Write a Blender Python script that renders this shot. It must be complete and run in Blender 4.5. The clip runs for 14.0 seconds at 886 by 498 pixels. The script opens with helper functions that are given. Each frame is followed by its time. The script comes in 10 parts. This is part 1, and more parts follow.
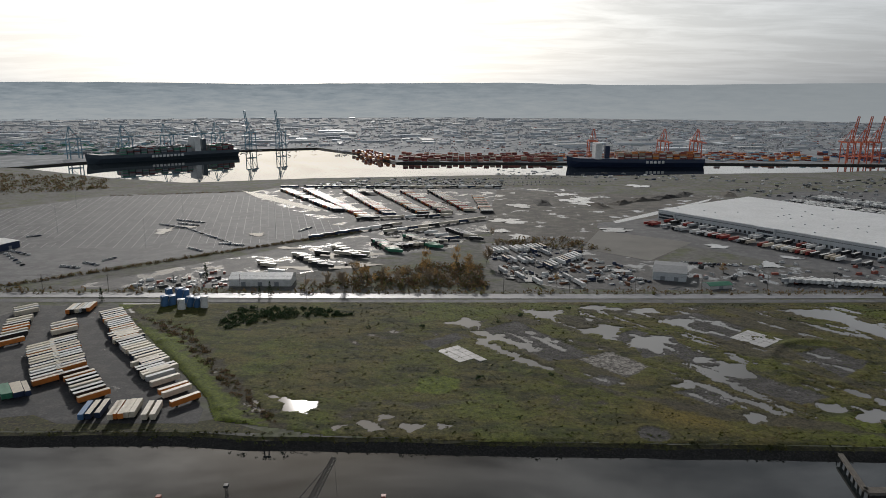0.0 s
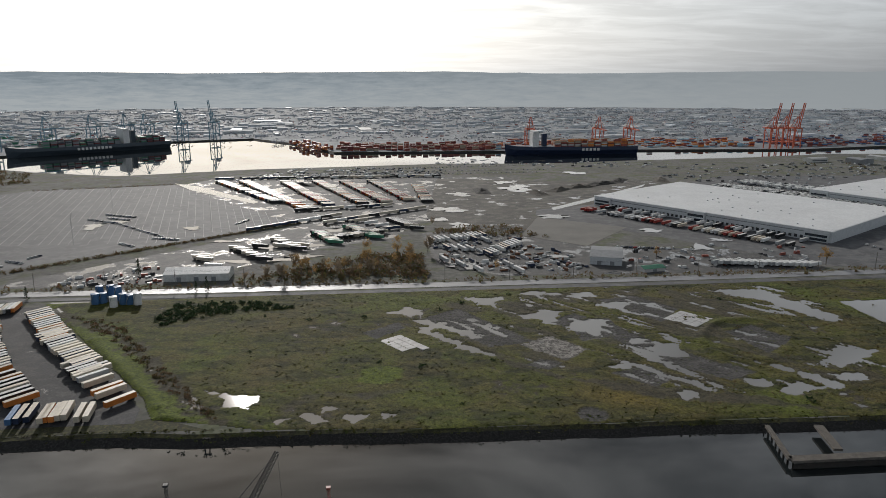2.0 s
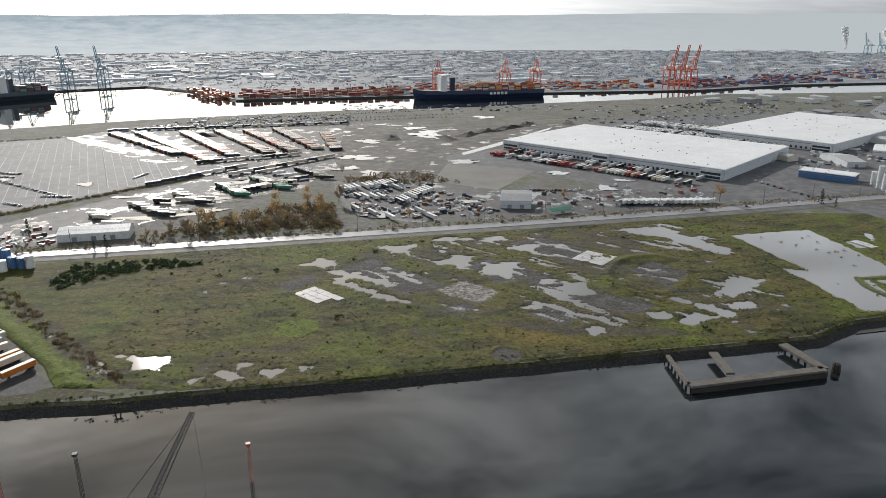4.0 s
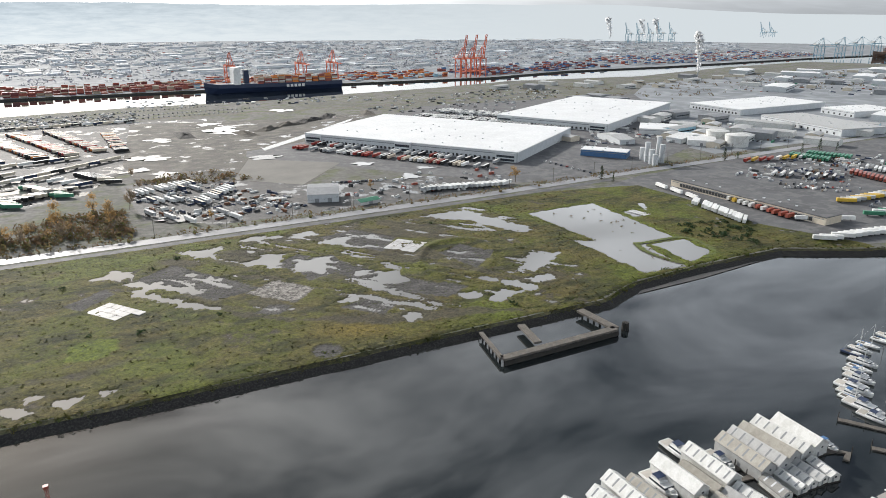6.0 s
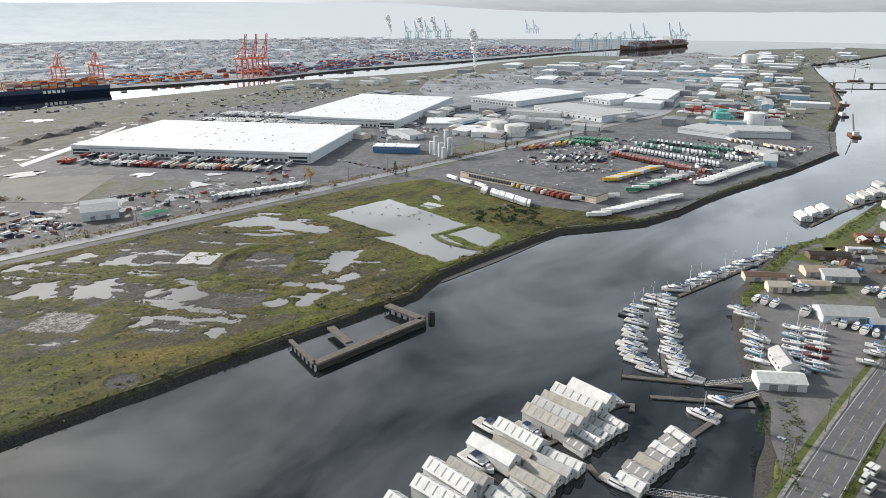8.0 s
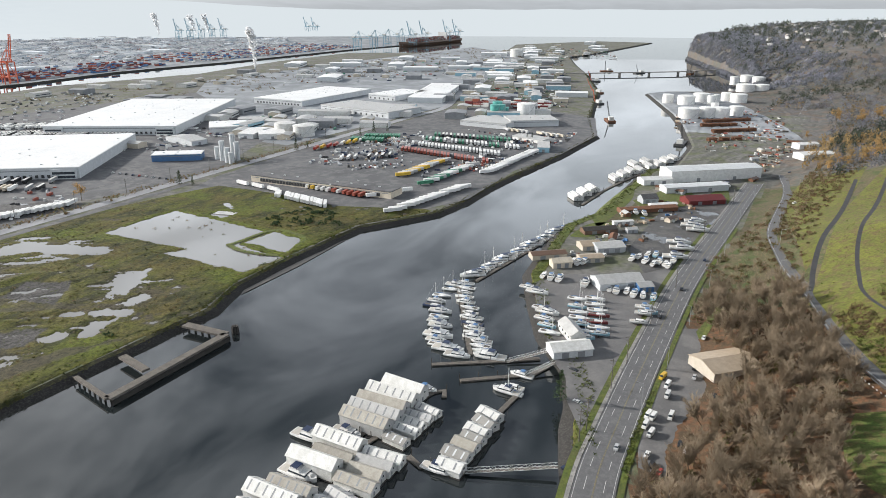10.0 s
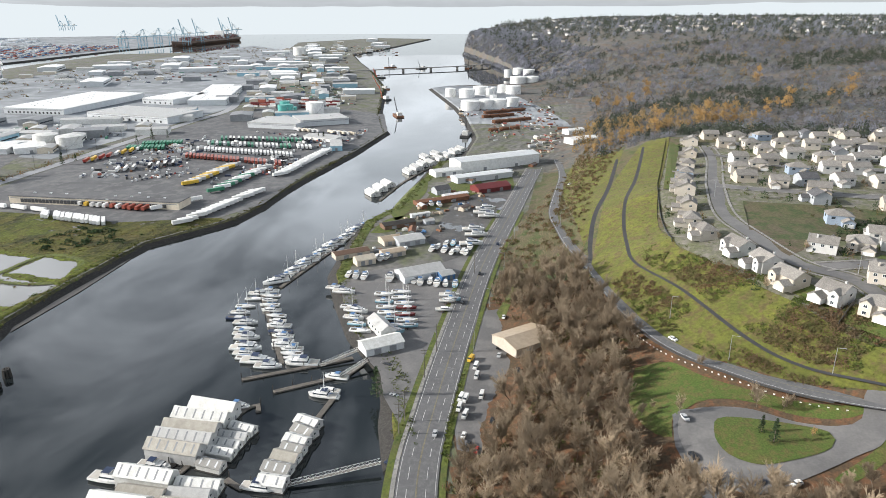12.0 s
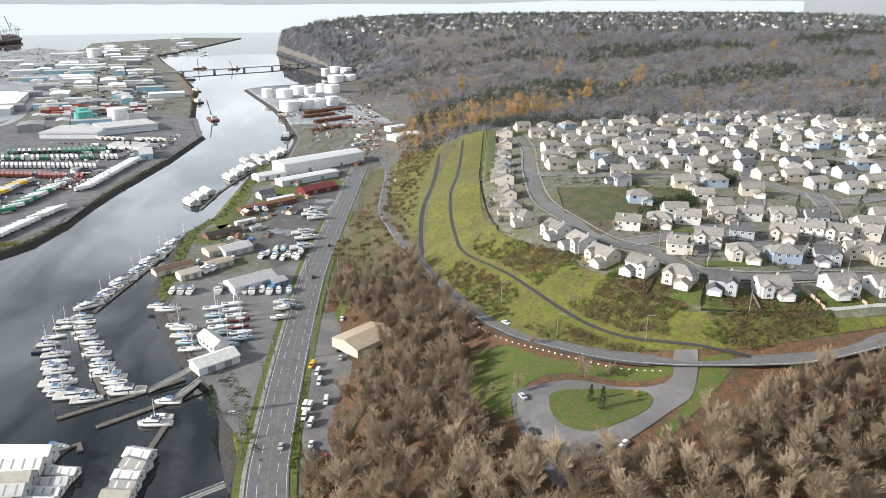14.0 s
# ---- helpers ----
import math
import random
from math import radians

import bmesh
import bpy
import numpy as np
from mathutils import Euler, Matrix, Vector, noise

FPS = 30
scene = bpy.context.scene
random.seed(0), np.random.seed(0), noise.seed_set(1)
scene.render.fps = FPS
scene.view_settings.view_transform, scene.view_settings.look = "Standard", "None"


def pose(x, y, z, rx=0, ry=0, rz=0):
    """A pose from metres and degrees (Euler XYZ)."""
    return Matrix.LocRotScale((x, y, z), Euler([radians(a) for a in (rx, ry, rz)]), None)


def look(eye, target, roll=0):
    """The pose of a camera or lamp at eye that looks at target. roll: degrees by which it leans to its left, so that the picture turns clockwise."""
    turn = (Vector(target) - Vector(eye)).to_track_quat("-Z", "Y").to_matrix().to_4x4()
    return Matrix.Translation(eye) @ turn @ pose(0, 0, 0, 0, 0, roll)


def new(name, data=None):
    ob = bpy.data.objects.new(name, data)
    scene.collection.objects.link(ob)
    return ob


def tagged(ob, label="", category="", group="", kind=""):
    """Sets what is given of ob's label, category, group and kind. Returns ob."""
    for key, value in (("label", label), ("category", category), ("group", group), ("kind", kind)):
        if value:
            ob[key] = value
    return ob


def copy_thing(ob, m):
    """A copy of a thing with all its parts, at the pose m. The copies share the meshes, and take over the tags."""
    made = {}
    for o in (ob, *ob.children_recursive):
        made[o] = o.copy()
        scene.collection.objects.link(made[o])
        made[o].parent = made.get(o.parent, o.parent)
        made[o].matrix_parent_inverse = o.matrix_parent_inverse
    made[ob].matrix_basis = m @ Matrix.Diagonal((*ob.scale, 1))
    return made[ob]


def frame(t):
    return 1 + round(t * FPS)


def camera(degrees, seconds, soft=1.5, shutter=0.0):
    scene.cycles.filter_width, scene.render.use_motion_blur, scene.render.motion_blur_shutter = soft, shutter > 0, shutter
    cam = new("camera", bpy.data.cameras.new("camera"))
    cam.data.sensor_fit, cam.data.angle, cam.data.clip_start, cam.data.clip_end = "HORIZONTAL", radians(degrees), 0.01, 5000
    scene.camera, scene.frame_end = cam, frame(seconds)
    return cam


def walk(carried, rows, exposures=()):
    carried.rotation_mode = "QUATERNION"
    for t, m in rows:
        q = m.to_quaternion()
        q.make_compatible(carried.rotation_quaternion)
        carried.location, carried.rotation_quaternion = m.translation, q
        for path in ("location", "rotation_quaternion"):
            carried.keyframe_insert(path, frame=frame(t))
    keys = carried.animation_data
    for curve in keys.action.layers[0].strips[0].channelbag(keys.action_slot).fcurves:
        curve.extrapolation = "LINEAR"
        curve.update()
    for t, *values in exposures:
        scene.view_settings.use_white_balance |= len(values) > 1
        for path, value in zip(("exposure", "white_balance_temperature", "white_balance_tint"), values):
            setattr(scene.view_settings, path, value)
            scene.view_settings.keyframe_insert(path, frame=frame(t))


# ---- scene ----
from mathutils import geometry

# ---------------------------------------------------------------- camera
PATH = [
    (0.0, (0.01, -0.01, 158.73), (0.016, 97.535, 136.745), 0.13),
    (0.5, (0.24, -0.29, 158.63), (1.081, 97.270, 136.725), 0.05),
    (1.0, (0.43, -0.52, 158.61), (3.606, 97.009, 136.749), 0.01),
    (1.5, (0.59, -0.64, 158.63), (6.357, 96.699, 136.479), -0.02),
    (2.0, (0.70, -0.64, 158.75), (9.039, 96.207, 135.297), -0.05),
    (4.5, (1.05, 0.20, 159.84), (26.697, 91.439, 127.951), -0.10),
    (5.0, (1.13, 0.41, 160.06), (33.478, 89.462, 128.081), -0.06),
    (5.5, (1.22, 0.59, 160.23), (40.075, 86.978, 128.170), 0.00),
    (6.0, (1.32, 0.76, 160.33), (46.428, 84.037, 128.250), 0.04),
    (6.5, (1.40, 0.80, 160.40), (52.534, 80.520, 128.318), 0.05),
    (7.0, (1.46, 0.88, 160.52), (58.306, 76.627, 128.406), 0.03),
    (7.5, (1.55, 1.06, 160.78), (63.862, 72.338, 128.568), 0.04),
    (8.0, (1.61, 1.16, 161.14), (69.039, 67.570, 128.841), 0.05),
    (10.5, (1.50, 1.36, 163.28), (88.375, 38.531, 130.564), 0.05),
    (11.0, (1.57, 1.41, 163.59), (90.932, 32.046, 130.787), 0.05),
    (11.5, (1.81, 1.47, 163.83), (93.167, 25.381, 130.940), 0.09),
    (12.0, (2.03, 1.46, 163.94), (94.884, 18.547, 130.993), 0.09),
    (12.5, (2.27, 1.46, 164.11), (96.095, 11.710, 131.084), 0.13),
    (13.0, (2.53, 1.43, 164.26), (96.815, 5.018, 131.134), 0.14),
    (13.5, (2.90, 1.53, 164.30), (97.191, -1.355, 131.140), 0.18),
    (14.0, (3.30, 1.85, 164.23), (97.404, -4.873, 131.067), 0.16),
]
cam = camera(64.72, 14.0, soft=0.6)
EXPOSURE = [(0.0, -1.14), (2.2, -0.99), (4.3, -0.13), (6.0, 0.2), (8.0, 0.26), (11.0, 0.38), (14.0, 0.62)]
walk(cam, [(t, look(eye, target, roll)) for t, eye, target, roll in PATH], EXPOSURE)

# ---------------------------------------------------------------- sky and sun
SUN_AZ, SUN_EL = -12.0, 23.0
world = bpy.data.worlds.new("sky")
scene.world = world
world.use_nodes = True
wn, wl = world.node_tree.nodes, world.node_tree.links
wn.clear()


def wnode(kind, **values):
    n = wn.new(kind)
    for k, v in values.items():
        n.inputs[k].default_value = v
    return n


def wmath(op, a, b=None, c=None):
    n = wn.new("ShaderNodeMath")
    n.operation = op
    for i, v in enumerate((a, b, c)):
        if v is None:
            continue
        if isinstance(v, (int, float)):
            n.inputs[i].default_value = v
        else:
            wl.new(v, n.inputs[i])
    return n.outputs[0]


sky_out = wn.new("ShaderNodeOutputWorld")
sky_bg = wn.new("ShaderNodeBackground")
sky_tex = wn.new("ShaderNodeTexSky")
sky_tex.sky_type = "NISHITA"
sky_tex.sun_disc = False
sky_tex.sun_elevation, sky_tex.sun_rotation = radians(SUN_EL), radians(SUN_AZ)
sky_tex.dust_density = 3.0
sky_dir = wn.new("ShaderNodeTexCoord").outputs["Generated"]
sky_sep = wn.new("ShaderNodeSeparateXYZ")
wl.new(sky_dir, sky_sep.inputs[0])
up = wmath("MAXIMUM", sky_sep.outputs[2], 0.0)
flat_z = wmath("ADD", up, 0.09)
sky_com = wn.new("ShaderNodeCombineXYZ")
wl.new(wmath("DIVIDE", sky_sep.outputs[0], flat_z), sky_com.inputs[0])
wl.new(wmath("DIVIDE", sky_sep.outputs[1], flat_z), sky_com.inputs[1])
stretch = wn.new("ShaderNodeMapping")
stretch.inputs["Rotation"].default_value = (0, 0, radians(35))
stretch.inputs["Scale"].default_value = (0.55, 1.0, 1.0)
wl.new(sky_com.outputs[0], stretch.inputs[0])
cloud = wnode("ShaderNodeTexNoise", Scale=2.2, Detail=9.0, Roughness=0.6, Distortion=0.5)
wl.new(stretch.outputs[0], cloud.inputs["Vector"])
cloud_ramp = wn.new("ShaderNodeValToRGB")
cloud_ramp.color_ramp.elements[0].position, cloud_ramp.color_ramp.elements[1].position = 0.40, 0.62
cloud_ramp.color_ramp.elements[0].color = (0.10, 0.112, 0.13, 1)
cloud_ramp.color_ramp.elements[1].color = (1.0, 1.0, 1.0, 1)
wl.new(cloud.outputs["Fac"], cloud_ramp.inputs[0])
# brighter thin cloud in the sun's quarter of the sky
sun_dot = wn.new("ShaderNodeVectorMath")
sun_dot.operation = "DOT_PRODUCT"
sun_way = Vector((math.sin(radians(SUN_AZ)) * math.cos(radians(SUN_EL)), math.cos(radians(SUN_AZ)) * math.cos(radians(SUN_EL)), math.sin(radians(SUN_EL))))
sun_dot.inputs[1].default_value = sun_way
wl.new(sky_dir, sun_dot.inputs[0])
near_sun = wmath("POWER", wmath("MAXIMUM", sun_dot.outputs["Value"], 0.0), 5.0)
veil = wn.new("ShaderNodeMix")
veil.data_type = "RGBA"
veil.inputs[6].default_value = (1.45, 1.58, 1.74, 1)
veil.inputs[7].default_value = (3.6, 3.55, 3.4, 1)
wl.new(near_sun, veil.inputs[0])
clouded = wn.new("ShaderNodeMix")
clouded.data_type, clouded.blend_type = "RGBA", "MULTIPLY"
# sky dimmed high overhead, out of view, to weaken the fill light below
thick = wn.new("ShaderNodeMapRange")
thick.inputs[1].default_value, thick.inputs[2].default_value, thick.inputs[3].default_value, thick.inputs[4].default_value = 0.60, 0.80, 1.0, 0.22
wl.new(up, thick.inputs[0])
top_dimmed = wn.new("ShaderNodeVectorMath")
top_dimmed.operation = "SCALE"
wl.new(veil.outputs[2], top_dimmed.inputs[0])
wl.new(thick.outputs[0], top_dimmed.inputs["Scale"])
wl.new(top_dimmed.outputs[0], clouded.inputs[6])
wl.new(cloud_ramp.outputs[0], clouded.inputs[7])
# the cloud thins out into pale mist near the horizon
low = wmath("SUBTRACT", 1.0, wmath("MINIMUM", wmath("MULTIPLY", up, 2.6), 1.0))
wl.new(wmath("SUBTRACT", 1.0, wmath("MULTIPLY", low, 0.85)), clouded.inputs[0])
scaled = wn.new("ShaderNodeMix")
scaled.data_type, scaled.blend_type = "RGBA", "ADD"
scaled.inputs[0].default_value = 0.05
glow_low = wmath("MULTIPLY", wmath("SUBTRACT", 1.0, wmath("MINIMUM", wmath("MULTIPLY", up, 2.1), 1.0)), 1.55)
bright = wn.new("ShaderNodeMix")
bright.data_type, bright.blend_type = "RGBA", "ADD"
bright.inputs[7].default_value = (0.96, 1.0, 1.03, 1)
bright.clamp_factor = False
wl.new(glow_low, bright.inputs[0])
wl.new(clouded.outputs[2], bright.inputs[6])
wl.new(bright.outputs[2], scaled.inputs[6])
wl.new(sky_tex.outputs[0], scaled.inputs[7])
# distance dims the sky along the horizon, away from the sun
dim = wn.new("ShaderNodeMapRange")
dim.inputs[1].default_value, dim.inputs[2].default_value, dim.inputs[3].default_value, dim.inputs[4].default_value = 0.0, 0.2, 0.24, 1.05
wl.new(up, dim.inputs[0])
fade = wmath("ADD", dim.outputs[0], wmath("MULTIPLY", wmath("SUBTRACT", 1.0, dim.outputs[0]), wmath("MINIMUM", wmath("MULTIPLY", near_sun, 1.4), 1.0)))
horizon = wn.new("ShaderNodeVectorMath")
horizon.operation = "SCALE"
wl.new(scaled.outputs[2], horizon.inputs[0])
wl.new(fade, horizon.inputs["Scale"])
wl.new(horizon.outputs[0], sky_bg.inputs[0])
sky_bg.inputs[1].default_value = 0.55
wl.new(sky_bg.outputs[0], sky_out.inputs[0])

sun = new("sun", bpy.data.lights.new("sun", "SUN"))
sun.data.energy, sun.data.angle, sun.data.color = 5.0, radians(0.6), (1.0, 0.96, 0.915)
sun.matrix_basis = look(sun_way * 900, (0, 0, 0))


# ---------------------------------------------------------------- materials
def mat(name, *cols, scale=0.3, fine=6.0, rough=0.85, bump=0.2, metal=0.0, bump_scale=None, per_object=0.0, gloss_patches=None, lo=0.35, hi=0.65, spec=0.4, thin=0.0, uneven=None):
    """Two colours in large patches, a third in fine grain, with fine relief. gloss_patches: (scale, threshold, colour) for wet patches."""
    m = bpy.data.materials.new(name)
    m.use_nodes = True
    n, l = m.node_tree.nodes, m.node_tree.links
    b = n["Principled BSDF"]
    b.inputs["Roughness"].default_value = rough
    b.inputs["Metallic"].default_value = metal
    b.inputs["Specular IOR Level"].default_value = spec
    co = n.new("ShaderNodeTexCoord").outputs["Object"]

    def tex(s, detail=5.0, r=0.6):
        t = n.new("ShaderNodeTexNoise")
        t.inputs["Scale"].default_value, t.inputs["Detail"].default_value, t.inputs["Roughness"].default_value = s, detail, r
        l.new(co, t.inputs["Vector"])
        return t.outputs["Fac"]

    def mix(fac, a, c, blend="MIX"):
        x = n.new("ShaderNodeMix")
        x.data_type, x.blend_type = "RGBA", blend
        for i, v in ((0, fac), (6, a), (7, c)):
            if isinstance(v, (tuple, list)):
                x.inputs[i].default_value = (*v, 1)
            elif isinstance(v, (int, float)):
                x.inputs[i].default_value = v
            else:
                l.new(v, x.inputs[i])
        return x.outputs[2]

    def ramp(v, a, c):
        r = n.new("ShaderNodeMapRange")
        r.inputs[1].default_value, r.inputs[2].default_value = a, c
        l.new(v, r.inputs[0])
        return r.outputs[0]

    big = ramp(tex(scale), lo, hi)
    grain = ramp(tex(fine, 3.0), 0.3, 0.7)
    c1, c2 = cols[0], cols[1] if len(cols) > 1 else tuple(v * 0.8 for v in cols[0])
    colour = mix(big, c1, c2)
    if len(cols) > 2:
        colour = mix(ramp(tex(scale * 3.7), 0.47, 0.62), colour, cols[2])
    g = n.new("ShaderNodeMapRange")
    k_ = uneven if uneven is not None else (0.3 if bump >= 0.25 or bump_scale else 0.09)
    g.inputs[3].default_value, g.inputs[4].default_value = 1 - k_, 1 + k_
    l.new(grain, g.inputs[0])
    vec = n.new("ShaderNodeVectorMath")
    vec.operation = "SCALE"
    l.new(colour, vec.inputs[0])
    l.new(g.outputs[0], vec.inputs["Scale"])
    colour = vec.outputs[0]
    if per_object:
        info = n.new("ShaderNodeObjectInfo")
        pr = n.new("ShaderNodeMapRange")
        pr.inputs[3].default_value, pr.inputs[4].default_value = 1 - per_object, 1 + per_object * 0.6
        l.new(info.outputs["Random"], pr.inputs[0])
        v2 = n.new("ShaderNodeVectorMath")
        v2.operation = "SCALE"
        l.new(colour, v2.inputs[0])
        l.new(pr.outputs[0], v2.inputs["Scale"])
        colour = v2.outputs[0]
    if gloss_patches:
        s, at, wet = gloss_patches
        w = ramp(tex(s, 6.0, 0.65), at, at + 0.025)
        colour = mix(w, colour, wet)
        rr = n.new("ShaderNodeMapRange")
        rr.inputs[3].default_value, rr.inputs[4].default_value = rough, 0.06
        l.new(w, rr.inputs[0])
        l.new(rr.outputs[0], b.inputs["Roughness"])
    l.new(colour, b.inputs["Base Color"])
    if bump:
        bp = n.new("ShaderNodeBump")
        bp.inputs["Strength"].default_value = bump
        bp.inputs["Distance"].default_value = 0.15
        l.new(tex(bump_scale or fine, 4.0), bp.inputs["Height"])
        l.new(bp.outputs[0], b.inputs["Normal"])
    if thin:
        # leaves and twigs let part of the light through
        tr_ = n.new("ShaderNodeBsdfTranslucent")
        both = n.new("ShaderNodeMixShader")
        both.inputs[0].default_value = thin
        l.new(colour, tr_.inputs[0])
        l.new(b.outputs[0], both.inputs[1])
        l.new(tr_.outputs[0], both.inputs[2])
        l.new(both.outputs[0], n["Material Output"].inputs[0])
    return m


M = {}
M["grass"] = mat("field_grass", (0.068, 0.080, 0.009), (0.094, 0.079, 0.018), (0.028, 0.036, 0.008), scale=0.035, fine=0.5, rough=0.95, bump=1.0, bump_scale=0.9, lo=0.42, hi=0.58)
M["lush"] = mat("lush_grass", (0.10, 0.125, 0.02), (0.085, 0.09, 0.03), (0.06, 0.085, 0.018), scale=0.07, fine=0.7, rough=0.95, bump=0.6)
M["lawn"] = mat("mown_lawn", (0.058, 0.096, 0.015), (0.082, 0.098, 0.022), (0.098, 0.090, 0.028), scale=0.09, fine=1.5, rough=0.95, bump=0.4)
M["slope"] = mat("slope_grass", (0.118, 0.124, 0.020), (0.080, 0.090, 0.017), (0.096, 0.074, 0.030), scale=0.06, fine=0.6, rough=0.95, bump=0.8)
M["scrub"] = mat("rough_scrub_ground", (0.085, 0.08, 0.035), (0.10, 0.075, 0.05), (0.05, 0.07, 0.02), scale=0.03, fine=0.6, rough=0.95, bump=0.7)
M["leaf_litter"] = mat("leaf_litter", (0.10, 0.062, 0.034), (0.065, 0.047, 0.027), (0.135, 0.066, 0.032), scale=0.08, fine=1.0, rough=0.95, bump=0.6)
M["dirt"] = mat("bare_dirt", (0.12, 0.105, 0.085), (0.075, 0.07, 0.06), scale=0.03, fine=0.8, rough=0.95, bump=0.5)
M["asphalt"] = mat("worn_asphalt", (0.115, 0.116, 0.12), (0.08, 0.081, 0.085), (0.145, 0.145, 0.145), scale=0.03, fine=1.2, rough=0.8, bump=0.15)
M["pale_asphalt"] = mat("pale_weathered_asphalt", (0.145, 0.142, 0.14), (0.115, 0.113, 0.112), (0.17, 0.165, 0.16), scale=0.02, fine=1.0, rough=0.75, bump=0.1)
M["road"] = mat("road_asphalt", (0.12, 0.12, 0.122), (0.10, 0.10, 0.103), (0.14, 0.14, 0.14), scale=0.15, fine=1.6, rough=0.72, bump=0.1)
M["wet_road"] = mat("wet_concrete_road", (0.30, 0.30, 0.31), (0.24, 0.24, 0.25), scale=0.05, fine=0.8, rough=0.5, bump=0.08, spec=0.45)
M["yard"] = mat("wet_gravel_yard", (0.085, 0.083, 0.08), (0.065, 0.065, 0.066), (0.11, 0.105, 0.10), scale=0.03, fine=0.7, rough=0.8, bump=0.3, gloss_patches=(0.035, 0.545, (0.05, 0.05, 0.05)))
M["dark_yard"] = mat("dark_wet_gravel", (0.058, 0.058, 0.061), (0.042, 0.042, 0.045), (0.075, 0.073, 0.072), scale=0.04, fine=0.8, rough=0.85, bump=0.3, gloss_patches=(0.05, 0.66, (0.04, 0.04, 0.04)))
M["mud"] = mat("muddy_ground", (0.11, 0.10, 0.085), (0.07, 0.066, 0.06), (0.14, 0.13, 0.11), scale=0.02, fine=0.6, rough=0.9, bump=0.4, gloss_patches=(0.03, 0.60, (0.05, 0.05, 0.05)))
M["gravel"] = mat("pale_gravel", (0.215, 0.205, 0.185), (0.17, 0.162, 0.148), scale=0.03, fine=1.0, rough=0.95, bump=0.2)
M["concrete"] = mat("stained_concrete", (0.30, 0.29, 0.27), (0.22, 0.215, 0.20), (0.16, 0.155, 0.15), scale=0.12, fine=1.4, rough=0.8, bump=0.2)
M["pale_slab"] = mat("pale_concrete_slab", (0.52, 0.51, 0.50), (0.38, 0.37, 0.36), scale=0.12, fine=1.2, rough=0.35, bump=0.15)
M["rock"] = mat("dark_riprap", (0.030, 0.028, 0.025), (0.018, 0.017, 0.016), (0.05, 0.047, 0.043), scale=0.3, fine=1.5, rough=0.9, bump=1.0)
M["mudflat"] = mat("wet_mudflat", (0.10, 0.09, 0.08), (0.07, 0.065, 0.06), scale=0.1, fine=0.8, rough=0.45, bump=0.4)
M["hill"] = mat("wooded_hill_ground", (0.105, 0.098, 0.098), (0.085, 0.088, 0.075), (0.12, 0.095, 0.075), scale=0.012, fine=0.15, rough=0.95, bump=0.8)
# far port tones, paled and blued: distance haze put into the colours
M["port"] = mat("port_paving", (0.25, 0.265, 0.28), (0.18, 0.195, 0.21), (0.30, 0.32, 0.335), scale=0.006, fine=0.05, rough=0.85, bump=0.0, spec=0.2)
# light walls over grey roofs flatten the backlit contrast, as haze would
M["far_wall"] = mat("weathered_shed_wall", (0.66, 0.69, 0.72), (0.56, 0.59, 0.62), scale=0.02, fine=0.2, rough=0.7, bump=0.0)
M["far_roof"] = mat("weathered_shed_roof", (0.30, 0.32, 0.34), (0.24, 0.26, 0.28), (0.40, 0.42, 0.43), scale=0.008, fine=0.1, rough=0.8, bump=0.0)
M["white_roof"] = mat("white_membrane_roof", (0.74, 0.745, 0.74), (0.66, 0.665, 0.66), scale=0.04, fine=0.4, rough=0.5, bump=0.05)
M["white"] = mat("white_paint", (0.78, 0.78, 0.77), (0.68, 0.68, 0.66), scale=0.3, fine=2.0, rough=0.5, bump=0.05)
M["offwhite"] = mat("grimy_white_metal", (0.66, 0.66, 0.64), (0.52, 0.52, 0.49), scale=0.4, fine=2.0, rough=0.6, bump=0.1, per_object=0.12)
M["wallgrey"] = mat("pale_grey_wall", (0.55, 0.57, 0.58), (0.48, 0.50, 0.51), scale=0.2, fine=1.5, rough=0.75, bump=0.05)
M["grey"] = mat("mid_grey_paint", (0.24, 0.25, 0.26), (0.19, 0.20, 0.21), scale=0.3, fine=2.0, rough=0.6, bump=0.05)
M["dark"] = mat("dark_metal", (0.035, 0.037, 0.04), (0.05, 0.05, 0.05), scale=0.8, fine=3.0, rough=0.6, bump=0.1)
M["steel"] = mat("galvanised_steel", (0.42, 0.43, 0.44), (0.34, 0.35, 0.36), scale=0.6, fine=3.0, rough=0.4, bump=0.05, metal=0.6)
M["deck_paint"] = mat("pale_deck_paint", (0.50, 0.47, 0.42), (0.42, 0.40, 0.36), scale=0.5, fine=3.0, rough=0.7, bump=0.05, per_object=0.2)
M["rubber"] = mat("black_rubber", (0.02, 0.02, 0.02), (0.03, 0.03, 0.03), scale=2.0, fine=8.0, rough=0.9, bump=0.1)
M["glass"] = mat("dark_window_glass", (0.03, 0.04, 0.05), (0.05, 0.06, 0.07), scale=0.5, fine=1.0, rough=0.08, bump=0.0, spec=0.6)
M["rust"] = mat("rusty_steel", (0.16, 0.07, 0.035), (0.09, 0.05, 0.035), (0.22, 0.10, 0.05), scale=0.6, fine=3.0, rough=0.85, bump=0.3)
M["wood"] = mat("weathered_grey_timber", (0.15, 0.135, 0.115), (0.10, 0.09, 0.08), scale=0.4, fine=4.0, rough=0.9, bump=0.3)
M["darkwood"] = mat("creosoted_timber", (0.045, 0.04, 0.035), (0.03, 0.028, 0.026), scale=0.5, fine=4.0, rough=0.85, bump=0.4)
M["bark"] = mat("grey_bark", (0.20, 0.165, 0.13), (0.14, 0.11, 0.085), scale=0.5, fine=3.0, rough=0.95, bump=0.4, per_object=0.2)
